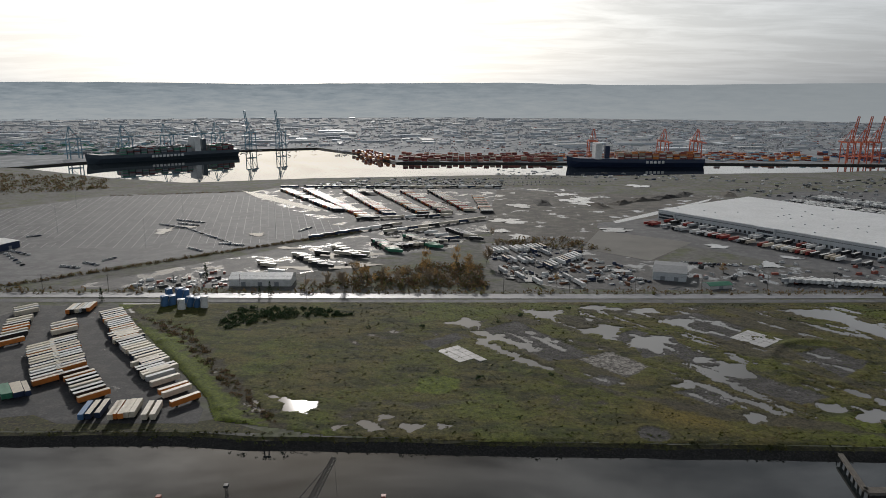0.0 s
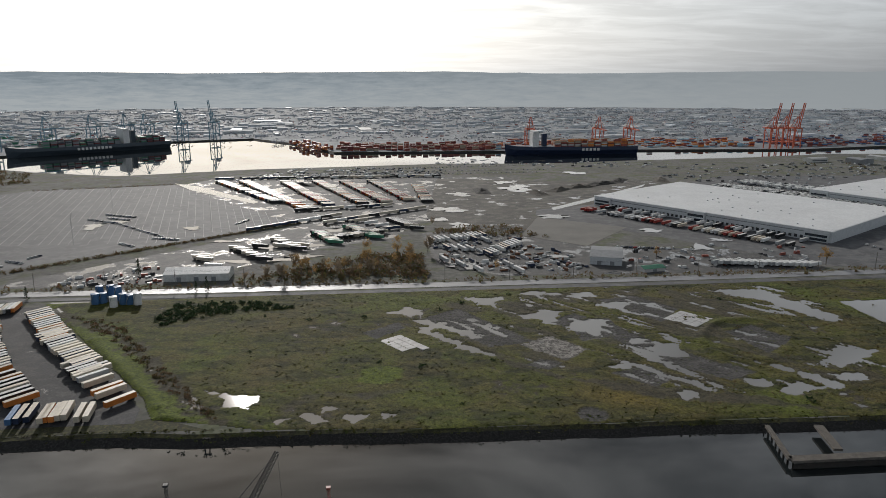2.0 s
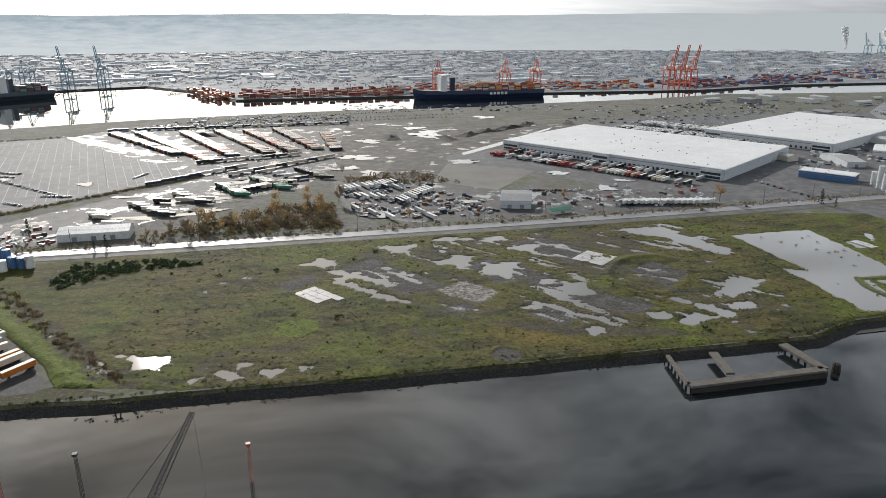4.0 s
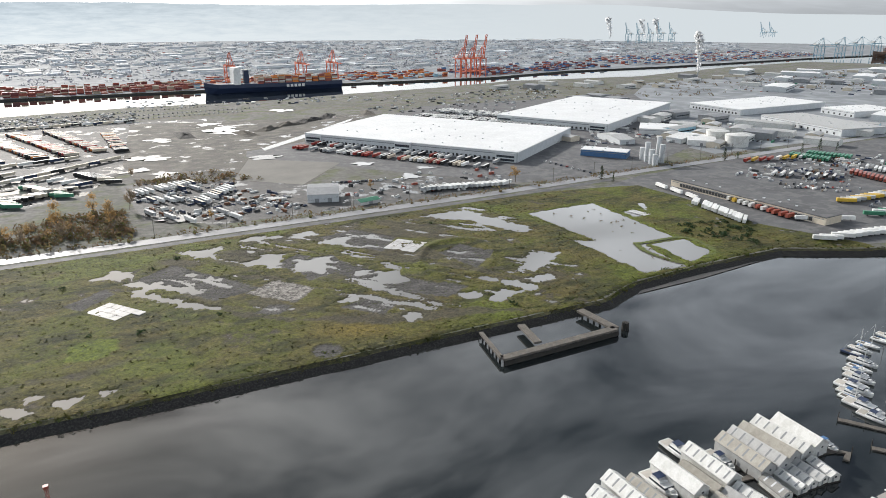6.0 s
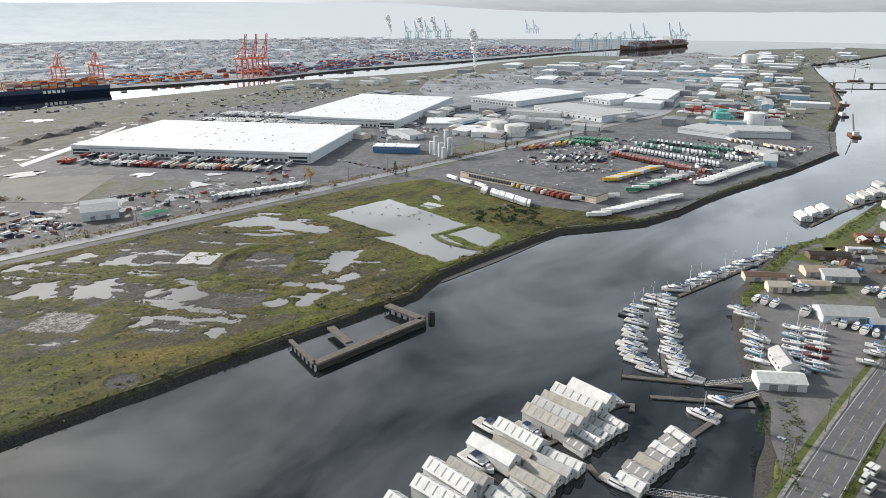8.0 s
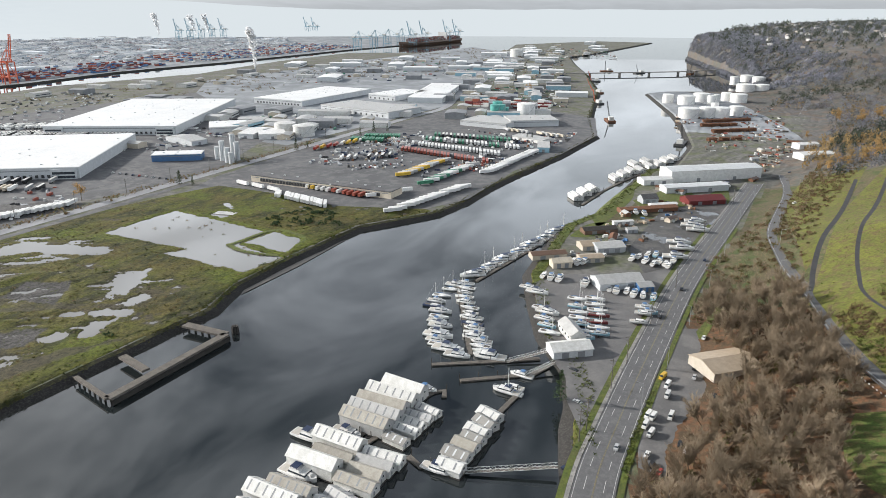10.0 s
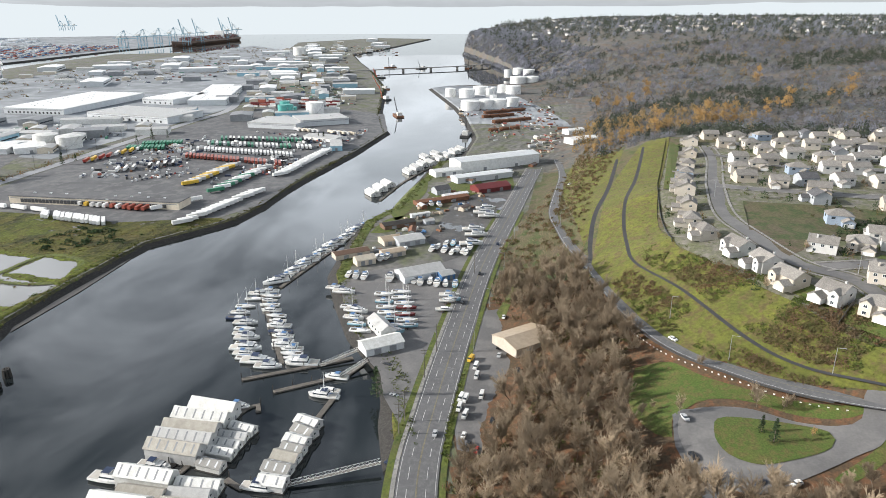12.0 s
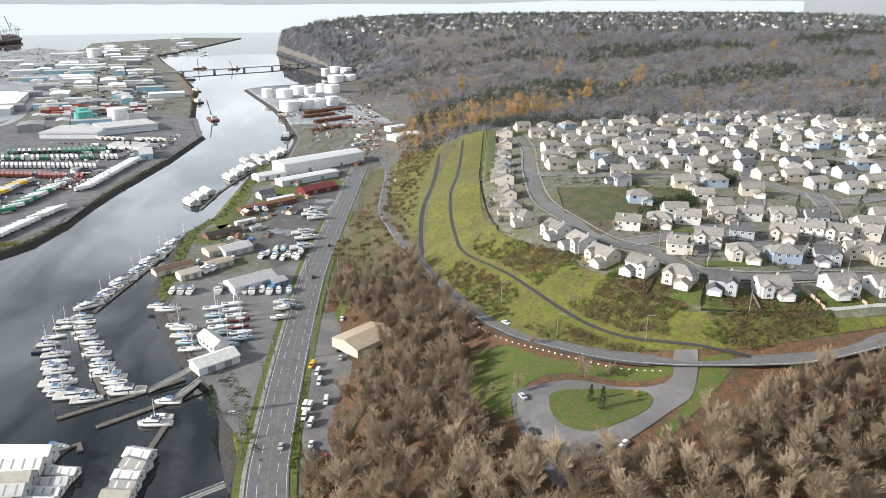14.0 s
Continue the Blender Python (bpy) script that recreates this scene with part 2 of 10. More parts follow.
M["twigs"] = mat("bare_twigs", (0.38, 0.305, 0.215), (0.255, 0.20, 0.14), scale=0.15, fine=1.2, rough=0.95, bump=0.0, per_object=0.3, thin=0.35)
M["evergreen"] = mat("conifer_needles", (0.025, 0.05, 0.02), (0.04, 0.06, 0.025), scale=0.5, fine=2.0, rough=0.9, bump=0.0, per_object=0.3, thin=0.3)
M["shrub"] = mat("shrub_leaves", (0.085, 0.12, 0.026), (0.11, 0.135, 0.034), (0.11, 0.08, 0.045), scale=0.08, fine=1.0, rough=0.9, bump=0.0, thin=0.35)
M["bramble"] = mat("brown_brambles", (0.19, 0.12, 0.072), (0.135, 0.10, 0.056), (0.105, 0.11, 0.038), scale=0.06, fine=1.0, rough=0.95, bump=0.0, thin=0.35)
M["gold"] = mat("golden_autumn_leaves", (0.47, 0.295, 0.115), (0.39, 0.25, 0.105), (0.33, 0.24, 0.12), scale=0.15, fine=1.0, rough=0.85, bump=0.0, per_object=0.25, thin=0.45)
M["path"] = mat("dark_path_asphalt", (0.055, 0.055, 0.057), (0.042, 0.042, 0.044), scale=0.2, fine=1.5, rough=0.85, bump=0.1)
M["marking"] = mat("white_road_paint", (0.70, 0.70, 0.68), (0.5, 0.5, 0.49), scale=0.5, fine=2.0, rough=0.7, bump=0.0)
M["faint"] = mat("faded_bay_paint", (0.40, 0.40, 0.39), (0.30, 0.30, 0.295), scale=0.2, fine=1.0, rough=0.8, bump=0.0)
M["yellow_marking"] = mat("yellow_road_paint", (0.27, 0.23, 0.12), (0.20, 0.18, 0.11), scale=0.5, fine=2.0, rough=0.7, bump=0.0)
PAINTS = {"slate": (0.055, 0.075, 0.095), "white": (0.76, 0.76, 0.74), "cream": (0.62, 0.55, 0.44), "orange": (0.62, 0.20, 0.04), "red": (0.38, 0.05, 0.04), "rust_red": (0.34, 0.09, 0.06), "blue": (0.07, 0.17, 0.34),
          "navy": (0.02, 0.035, 0.08), "green": (0.05, 0.22, 0.13), "yellow": (0.65, 0.42, 0.05), "black": (0.02, 0.02, 0.022), "silver": (0.45, 0.46, 0.47), "maroon": (0.16, 0.03, 0.03),
          "pale_blue": (0.30, 0.50, 0.60), "tan": (0.42, 0.34, 0.25), "brown": (0.16, 0.10, 0.07), "crane_red": (0.62, 0.14, 0.07), "crane_blue": (0.20, 0.34, 0.42), "teal": (0.10, 0.38, 0.34)}
for key, c in PAINTS.items():
    M[key] = mat(key + "_paint", c, tuple(v * 0.82 for v in c), scale=0.35, fine=2.5, rough=0.45, bump=0.05, per_object=0.12)


def water_mat(name, base, rough, wave, scale, ior=1.33):
    m = bpy.data.materials.new(name)
    m.use_nodes = True
    n, l = m.node_tree.nodes, m.node_tree.links
    b = n["Principled BSDF"]
    b.inputs["Base Color"].default_value = (*base, 1)
    b.inputs["Roughness"].default_value = rough
    b.inputs["IOR"].default_value = ior
    co = n.new("ShaderNodeTexCoord").outputs["Object"]
    t1, t2 = n.new("ShaderNodeTexNoise"), n.new("ShaderNodeTexNoise")
    t1.inputs["Scale"].default_value, t2.inputs["Scale"].default_value = scale, scale * 0.06
    t1.inputs["Detail"].default_value = 3
    add = n.new("ShaderNodeMath")
    for t, k in ((t1, 0), (t2, 1)):
        l.new(co, t.inputs["Vector"])
        l.new(t.outputs["Fac"], add.inputs[k])
    bp = n.new("ShaderNodeBump")
    bp.inputs["Strength"].default_value, bp.inputs["Distance"].default_value = wave, 0.05
    l.new(add.outputs[0], bp.inputs["Height"])
    l.new(bp.outputs[0], b.inputs["Normal"])
    return m


M["bank_weeds"] = mat("weedy_bank", (0.05, 0.055, 0.02), (0.035, 0.03, 0.022), (0.085, 0.08, 0.03), scale=0.15, fine=1.2, rough=0.95, bump=0.8)
M["water"] = water_mat("harbour_water", (0.017, 0.021, 0.022), 0.02, 0.016, 0.5, 1.58)
M["flats"] = mat("grey_brown_flats", (0.15, 0.145, 0.135), (0.10, 0.10, 0.085), (0.10, 0.11, 0.06), scale=0.012, fine=0.2, rough=0.95, bump=0.3)
M["gardens"] = mat("garden_ground", (0.10, 0.11, 0.05), (0.13, 0.125, 0.10), (0.16, 0.15, 0.13), scale=0.05, fine=0.5, rough=0.95, bump=0.3)
M["puddle"] = water_mat("puddle_water", (0.185, 0.18, 0.17), 0.05, 0.03, 0.5, 1.5)


# ---------------------------------------------------------------- building blocks
def box(bm, cx, cy, z0, sx, sy, sz, rz=0.0, taper=1.0, mi=0):
    """A box that stands on z0; taper scales its top."""
    c, s = math.cos(rz), math.sin(rz)
    vs = []
    for z, k in ((z0, 1.0), (z0 + sz, taper)):
        for ax, ay in ((-1, -1), (1, -1), (1, 1), (-1, 1)):
            x, y = ax * sx / 2 * k, ay * sy / 2 * k
            vs.append(bm.verts.new((cx + c * x - s * y, cy + s * x + c * y, z)))
    for f in ((3, 2, 1, 0), (4, 5, 6, 7), (0, 1, 5, 4), (1, 2, 6, 5), (2, 3, 7, 6), (3, 0, 4, 7)):
        bm.faces.new([vs[i] for i in f]).material_index = mi
    return vs


def rod(bm, a, b, r0, r1=None, n=6, caps=True):
    """A tapered round bar from a to b."""
    a, b = Vector(a), Vector(b)
    r1 = r0 if r1 is None else r1
    d = (b - a).normalized()
    u = d.orthogonal().normalized()
    v = d.cross(u)
    rings = []
    for p, r in ((a, r0), (b, r1)):
        rings.append([bm.verts.new(p + (u * math.cos(k * math.tau / n) + v * math.sin(k * math.tau / n)) * r) for k in range(n)])
    for k in range(n):
        bm.faces.new((rings[0][k], rings[0][(k + 1) % n], rings[1][(k + 1) % n], rings[1][k]))
    if caps:
        bm.faces.new(rings[0][::-1])
        bm.faces.new(rings[1])


def prism(bm, outline, z0, z1):
    """An upright prism on a counter-clockwise outline."""
    lo = [bm.verts.new((x, y, z0)) for x, y in outline]
    hi = [bm.verts.new((x, y, z1)) for x, y in outline]
    k = len(outline)
    bm.faces.new(hi)
    bm.faces.new(lo[::-1])
    for i in range(k):
        bm.faces.new((lo[i], lo[(i + 1) % k], hi[(i + 1) % k], hi[i]))


def mesh_of(name, bm, material):
    me = bpy.data.meshes.new(name)
    bm.to_mesh(me)
    bm.free()
    for m in material if isinstance(material, (list, tuple)) else (material,):
        me.materials.append(m)
    return me


def part(name, bm, material, parent, label=""):
    ob = new(name, mesh_of(name, bm, material))
    ob.parent = parent
    if label:
        ob["label"] = label
    return ob


def again(ob, parent, m=None):
    """One more object on the mesh of a part."""
    o = new(ob.name.split(".")[0], ob.data)
    o.parent = parent
    if m:
        o.matrix_basis = m
    return o


def thing(name, label, category, group=""):
    return tagged(new(name), label, category, group)


def setting(name, bm, material, label=""):
    return tagged(new(name, mesh_of(name, bm, material)), label, "", "", "structure")


def spread(templates, places):
    """Stands the templates in turn at the places: (template index, pose)."""
    used = set()
    out = []
    for i, m in places:
        i %= len(templates)
        if i in used:
            out.append(copy_thing(templates[i], m))
        else:
            used.add(i)
            templates[i].matrix_basis = m
            out.append(templates[i])
    return out


def drop_unused(templates, places):
    used = {i % len(templates) for i, _ in places}
    for i, t in enumerate(templates):
        if i not in used:
            for o in (*t.children_recursive, t):
                bpy.data.objects.remove(o)


def smooth(a, b, x):
    k = np.clip((x - a) / (b - a), 0, 1)
    return k * k * (3 - 2 * k)


def ribbon(bm, line, width, z, zs=None, lift=0.0):
    """A flat strip along a line; zs gives heights of its own."""
    pts = [Vector((x, y)) for x, y in line]
    rows = []
    for i, p in enumerate(pts):
        d = (pts[min(i + 1, len(pts) - 1)] - pts[max(i - 1, 0)]).normalized()
        nrm = Vector((-d.y, d.x)) * width / 2
        h = (zs[i] if zs else z) + lift
        rows.append((bm.verts.new((*(p + nrm), h)), bm.verts.new((*(p - nrm), h))))
    for a, b in zip(rows, rows[1:]):
        bm.faces.new((a[0], a[1], b[1], b[0]))


def curve(points, step=8.0):
    """Points of a smooth line (Catmull-Rom) through the given ones."""
    p = [np.array(q, float) for q in points]
    p = [2 * p[0] - p[1], *p, 2 * p[-1] - p[-2]]
    out = []
    for i in range(1, len(p) - 2):
        n = max(2, int(np.linalg.norm(p[i + 1] - p[i]) / step))
        for k in range(n):
            t = k / n
            out.append(tuple((0.5 * (2 * p[i] + (p[i + 1] - p[i - 1]) * t + (2 * p[i - 1] - 5 * p[i] + 4 * p[i + 1] - p[i + 2]) * t * t + (3 * p[i] - p[i - 1] - 3 * p[i + 1] + p[i + 2]) * t ** 3)).tolist()))
    out.append(tuple(p[-2].tolist()))
    return out


def shifted(line, off):
    """The line moved sideways to its left by off."""
    out = []
    for i, p in enumerate(line):
        a, b = line[max(i - 1, 0)], line[min(i + 1, len(line) - 1)]
        dx, dy = b[0] - a[0], b[1] - a[1]
        k = math.hypot(dx, dy) or 1
        out.append((p[0] - dy / k * off, p[1] + dx / k * off))
    return out


def drape(name, outline, lift, material, label="", step=4.0):
    """A sheet with a smooth outline laid over the hill's ground."""
    rim = [Vector(p) for p in outline]
    lo_x, hi_x = min(p.x for p in rim), max(p.x for p in rim)
    lo_y, hi_y = min(p.y for p in rim), max(p.y for p in rim)
    grid = [Vector((x, y)) for x in np.arange(lo_x, hi_x, step) for y in np.arange(lo_y, hi_y, step)]
    k = len(rim)
    vs, _, fs, *_ = geometry.delaunay_2d_cdt(rim + grid, [(i, (i + 1) % k) for i in range(k)], [list(range(k))], 1, 1e-4)
    bm = bmesh.new()
    bv = [bm.verts.new((v.x, v.y, z_at(v.x, v.y) + lift)) for v in vs]
    for f in fs:
        g = bm.faces.new([bv[i] for i in f])
        g.normal_update()
        if g.normal.z < 0:
            g.normal_flip()
    return setting(name, bm, material, label)


def flat(name, outline, z, material, label=""):
    bm = bmesh.new()
    k = len(outline)
    vs, _, fs, *_ = geometry.delaunay_2d_cdt([Vector(p) for p in outline], [(i, (i + 1) % k) for i in range(k)], [list(range(k))], 1, 1e-4)
    bv = [bm.verts.new((v.x, v.y, z)) for v in vs]
    for f in fs:
        g = bm.faces.new([bv[i] for i in f])
        g.normal_update()
        if g.normal.z < 0:
            g.normal_flip()
    return setting(name, bm, material, label)


LAND = 3.5
# ---------------------------------------------------------------- water, land and distance
bm = bmesh.new()
bmesh.ops.create_circle(bm, cap_ends=True, radius=4940, segments=96)
setting("water", bm, M["water"], "dark calm harbour water reflecting the clouds")

WEST_BANK = [(-1400, 300), (-600, 297), (-196, 292), (-130, 292), (-57, 288), (17, 284), (105, 282), (176, 280), (261, 277), (296, 290), (350, 293), (428, 291), (452, 277), (493, 256), (532, 252),
             (621, 253), (761, 243), (910, 241), (937, 251), ] + [(1078.8, 297.2), (1425.2, 381.3), (1788.3, 512.5), (2105.0, 643.0), (2390.6, 750.8), (2783.6, 729.3), (3593.0, 724.5), (3620.8, 1009.6), (3110.7, 1243.8), (2547.5, 1065.4)]
BLAIR_NEAR = [(2236, 1560), (1787, 1512), (1480, 1440), (1337, 1400), (966, 1450), (758, 1395), (511, 1366), (310, 1325), (126, 1343), (-233, 1284), (-445, 1212), (-605, 1277), (-868, 1443), (-1400, 1480)]


def bank_land(name, outline, top, material, edge, label, out=7.0):
    """Land with a sloping bank of rock down into the water, on a counter-clockwise outline at the waterline."""
    bm = bmesh.new()
    line = []
    for i, p in enumerate(outline):
        q = outline[(i + 1) % len(outline)]
        n = max(1, int(math.dist(p, q) / 14)) if math.dist(p, q) < 700 else 1
        for k in range(n):
            x, y = p[0] + (q[0] - p[0]) * k / n, p[1] + (q[1] - p[1]) * k / n
            w = noise.noise((x * 0.05, y * 0.05, 3.0)) * 2.2
            line.append((x + w, y + w))
    ring0, mid, ring1 = shifted([*line], -3.0), shifted([*line], out * 0.66), shifted([*line], out)
    a = [bm.verts.new((x, y, -1.5)) for x, y in ring0]
    m = [bm.verts.new((x, y, top * 0.74 + 0.8 * noise.noise((x * 0.15, y * 0.15, 9)))) for x, y in mid]
    b = [bm.verts.new((x, y, top)) for x, y in ring1]
    k = len(line)
    for i in range(k):
        for lo_, hi_, mi in ((a, m, 1), (m, b, 2)):
            f = bm.faces.new((lo_[i], lo_[(i + 1) % k], hi_[(i + 1) % k], hi_[i]))
            f.material_index = mi
    r = bmesh.ops.triangle_fill(bm, edges=[bm.edges.get((b[i], b[(i + 1) % k])) for i in range(k)], use_beauty=True)
    for f in r["geom"]:
        if isinstance(f, bmesh.types.BMFace) and f.normal.z < 0:
            f.normal_flip()
    return setting(name, bm, [material, edge, M["bank_weeds"]], label)


bank_land("ground", WEST_BANK + BLAIR_NEAR, LAND, M["flats"], M["rock"], "flat industrial land between two waterways")
PORT_SHORE = [(-900, 1440), (-780, 1590), (-556, 1898), (-356, 1980), (-207, 1787), (-107, 1576), (269, 1570), (558, 1572), (973, 1545), (1268, 1618), (1683, 1617), (2386, 1672)] + [(2808.1, 1671.6), (3412.3, 1669.9), (3721.0, 1822.7), (3569.4, 2757.7), (4302.2, 3653.2)]
far_rim = [(4930 * math.cos(radians(a)), 4930 * math.sin(radians(a))) for a in range(46, 172, 7)]
bank_land("port_ground", PORT_SHORE + far_rim + [(-1450, 1350)], LAND, M["port"], M["rock"], "paved port land, paled with haze, reaching to the far hills", 4.0)

# east shore: waterline and hill, as heights over a grid that follows the shore
SHORE_X = [-300, 0, 150, 200, 221, 242, 258, 286, 313, 352, 396, 459, 508, 558, 732, 758, 890, 1048, 1166, 1444, 1490, 1545, 1700, 1958, 2524, 3100, 4000, 4700]
SHORE_Y = [-20, 20, 45, 58, 66, 73, 76, 87, 109, 129, 149, 157, 162, 148, 147, 124, 127, 164, 199, 299, 262, 130, 120, 205, 400, 330, 100, -100]
HILL = [(200, 30, 4), (250, 30, 4), (330, 28, 4.5), (430, 30, 4), (550, 25, 4), (740, 15, 4), (990, 0, 4), (1230, -15, 4), (1450, 60, 4), (1700, 90, 5),
        (215, 20, 5), (290, 14, 5.5), (190, 0, 9), (330, 0, 11), (430, 9, 9), (120, -10, 14), (0, -10, 10),
        (664, 6, 8), (533, 10, 12), (407, -12, 18), (322, -31, 24), (283, -47.5, 27), (262, -68, 28.5), (247, -87, 29.5), (233, -137, 33.5), (231.5, -153, 35.5), (238, -192, 39.5),
        (227, -43, 26), (233, -83, 27), (205, -70, 26), (200, -110, 27), (150, -80, 21), (180, -180, 27), (120, -200, 28), (150, -320, 36), (0, -200, 30),
        (700, -60, 34), (900, -110, 26), (950, -250, 26), (900, -480, 42), (1100, -150, 30), (1250, -70, 12), (900, -30, 12), (760, -650, 60), (400, -700, 55)]
PLATEAU = [(248.3, -195.8, 45), (252.2, -170.0, 45), (251.6, -145.8, 45), (258.4, -125.3, 45), (282.3, -112.5, 45), (296.8, -96.5, 45), (325.9, -82.3, 45), (358.2, -66.7, 45), (379.3, -55.9, 45), (482.5, -58.7, 46), (691.7, -88.6, 46)]
PLATEAU += [(660, -170, 48), (650, -350, 50), (550, -500, 50), (400, -450, 48), (400, -150, 46), (450, -280, 47), (300, -250, 46), (280, -400, 47)]
FAR_HILL = [(1750, -50, 85), (2100, 110, 88), (2500, 250, 88), (2900, 150, 98), (1500, -350, 92), (1400, -700, 100), (1300, -1100, 104), (2200, -400, 118), (3400, -300, 128), (3400, -1100, 132), (2200, -1200, 126), (4600, -600, 120), (4500, -1500, 130), (1900, -150, 105)]
FAR_HILL = [(x, y, z - (16 if y < -250 else 8)) for x, y, z in FAR_HILL]
CTRL = np.array(HILL + PLATEAU + FAR_HILL, float)
_d = np.hypot(CTRL[:, None, 0] - CTRL[None, :, 0], CTRL[:, None, 1] - CTRL[None, :, 1])
_a = np.block([[_d - 2.0 * np.eye(len(CTRL)), np.ones((len(CTRL), 1))], [np.ones((1, len(CTRL))), np.zeros((1, 1))]])
RBF = np.linalg.solve(_a, np.append(CTRL[:, 2], 0))


def shore_y(x):
    return np.interp(x, SHORE_X, SHORE_Y)


def height(x, y):
    """The height of the east shore's land."""
    x, y = np.asarray(x, float), np.asarray(y, float)
    r = np.hypot(x[..., None] - CTRL[:, 0], y[..., None] - CTRL[:, 1]) @ RBF[:-1] + RBF[-1]
    v = shore_y(x) - y
    bank = np.interp(v, [-8, 0, 5, 9, 20], [-3, 0, 2.6, 3.8, 4.0])
    edge = np.interp(v, [15, 60], [0, 1])
    far = smooth(1650, 1800, x) * (1 - smooth(4400, 5000, x))
    edge = np.maximum(edge, far * np.interp(v, [0, 25], [0, 1]))
    return np.where(v < 9, bank, np.maximum(4.0, 4.0 + (np.maximum(r, 4.0) - 4.0) * edge))


def z_at(x, y):
    return float(height(x, y))


grid_x = np.unique(np.concatenate([np.arange(-300, 100, 25), np.arange(100, 700, 5.0), np.arange(700, 1300, 14.0), np.arange(1300, 4760, 45.0)]))
grid_v = np.concatenate([[-10, -4, 0, 3, 6, 9, 14], np.arange(20, 420, 5.0), np.arange(420, 800, 14.0), np.arange(800, 2400, 50.0)])
gx, gv = np.meshgrid(grid_x, grid_v, indexing="ij")
gy = shore_y(gx) - gv
gz = height(gx, gy) + np.where(gx > 720, 1.2, 0.06) * np.random.rand(*gx.shape) * (gv > 14)
nv = len(grid_v)
verts = np.stack([gx, gy, gz], -1).reshape(-1, 3)
faces = [(i * nv + j, i * nv + j + 1, (i + 1) * nv + j + 1, (i + 1) * nv + j) for i in range(len(grid_x) - 1) for j in range(nv - 1)]
me = bpy.data.meshes.new("hill_ground")
me.from_pydata(verts.tolist(), [], faces)
for m in (M["leaf_litter"], M["rock"], M["slope"], M["hill"], M["lawn"], M["pale_asphalt"], M["scrub"], M["port"], M["gardens"], M["flats"]):
    me.materials.append(m)


def inside(poly, x, y):
    hit = np.zeros(np.shape(x), bool)
    for (x0, y0), (x1, y1) in zip(poly, poly[1:] + poly[:1]):
        cross = ((y0 > y) != (y1 > y)) & (x < (x1 - x0) * (y - y0) / ((y1 - y0) or 1e-9) + x0)
        hit ^= cross
    return hit


GRASSY = [(377.4, -12.3), (598.3, -38.5), (774.7, -99.4), (470.4, -57.2), (379.3, -55.9), (353.5, -65.8), (296.8, -96.5), (257.4, -124.8), (248.3, -195.8), (244.5, -199.0), (239.5, -131.3), (251.4, -88.5), (265.6, -68.6), (283.9, -47.5)]
HOMES = [(691.0, -88.5), (478.3, -58.2), (377.2, -55.6), (353.4, -67.3), (294.8, -95.8), (280.4, -111.8), (257.4, -124.8), (248.3, -195.8)] + [(230, -330), (330, -560), (620, -560), (690, -400), (690, -240), (660, -90)]
GREEN_LOTS = [(476.4, 157.0), (507.1, 134.7), (626.0, 118.4), (643.6, 100.4), (564.5, 91.8), (540.3, 110.5), (511.4, 122.2)]
FLATS = [(170, 60), (221, 60), (286, 80), (352, 122), (459, 150), (558, 140), (732, 140), (890, 120), (1166, 190), (1230, 0), (990, 12), (735, 26), (546, 36), (431, 43), (326, 43), (200, 36)]
cx = (gx[:-1, :-1] + gx[1:, 1:]) / 2
cy = (gy[:-1, :-1] + gy[1:, 1:]) / 2
cv = (gv[:-1, :-1] + gv[1:, 1:]) / 2
idx = np.zeros(cx.shape, int)
idx[(cx > 700)] = 3
idx[inside(GRASSY, cx, cy)] = 6
idx[inside(HOMES, cx, cy)] = 8
idx[inside(FLATS, cx, cy)] = 9
idx[inside(GREEN_LOTS, cx, cy)] = 6
idx[(cx > 1000) & (cx < 1480) & (cy > shore_y(cx) - 150) & (cy > -20)] = 7
idx[(cx > 380) & (cx <= 760) & (idx == 0)] = 6
idx[(cv > 6) & (cv < 15) & (cx < 760)] = 2
idx[(cv < 6)] = 1
me.polygons.foreach_set("material_index", idx.reshape(-1))
me.update()
tagged(new("hill_ground", me), "shore strip rising to a wooded hill and a plateau", "", "", "structure")

# far ridge beyond everything that shifts: a glowing sheet with haze painted in
bm = bmesh.new()
ridge = []
for k in range(0, 181):
    az = radians(-60 + k)
    x, y = 4840 * math.sin(az), 4840 * math.cos(az)
    deg = math.degrees(az)
    top = 208 + 14 * noise.noise((deg * 0.09, 1.3, 0)) + 6 * noise.noise((deg * 0.5, 4.0, 0)) - 52 * float(smooth(38, 55, deg)) + 30 * float(smooth(95, 105, deg))
    # the glowing foot reaches inward over the strip that the ridge shadows
    ridge.append([bm.verts.new((x * k_, y * k_, z)) for k_, z in ((0.885, 4.2), (0.96, 10), (1.0, 60), (1.0, top))])
for a, b in zip(ridge, ridge[1:]):
    for j in (0, 1, 2):
        bm.faces.new((a[j], b[j], b[j + 1], a[j + 1]))
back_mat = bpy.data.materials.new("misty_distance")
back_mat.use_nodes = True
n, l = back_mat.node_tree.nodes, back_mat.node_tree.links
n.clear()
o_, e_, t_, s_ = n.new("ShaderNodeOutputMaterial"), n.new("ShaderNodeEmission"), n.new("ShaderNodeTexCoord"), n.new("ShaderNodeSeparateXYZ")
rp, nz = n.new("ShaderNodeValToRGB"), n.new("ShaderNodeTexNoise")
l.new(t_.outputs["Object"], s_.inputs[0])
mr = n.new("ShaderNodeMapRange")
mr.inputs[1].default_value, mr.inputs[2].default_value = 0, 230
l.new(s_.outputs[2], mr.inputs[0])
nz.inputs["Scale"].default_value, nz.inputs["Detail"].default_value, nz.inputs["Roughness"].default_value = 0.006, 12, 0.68
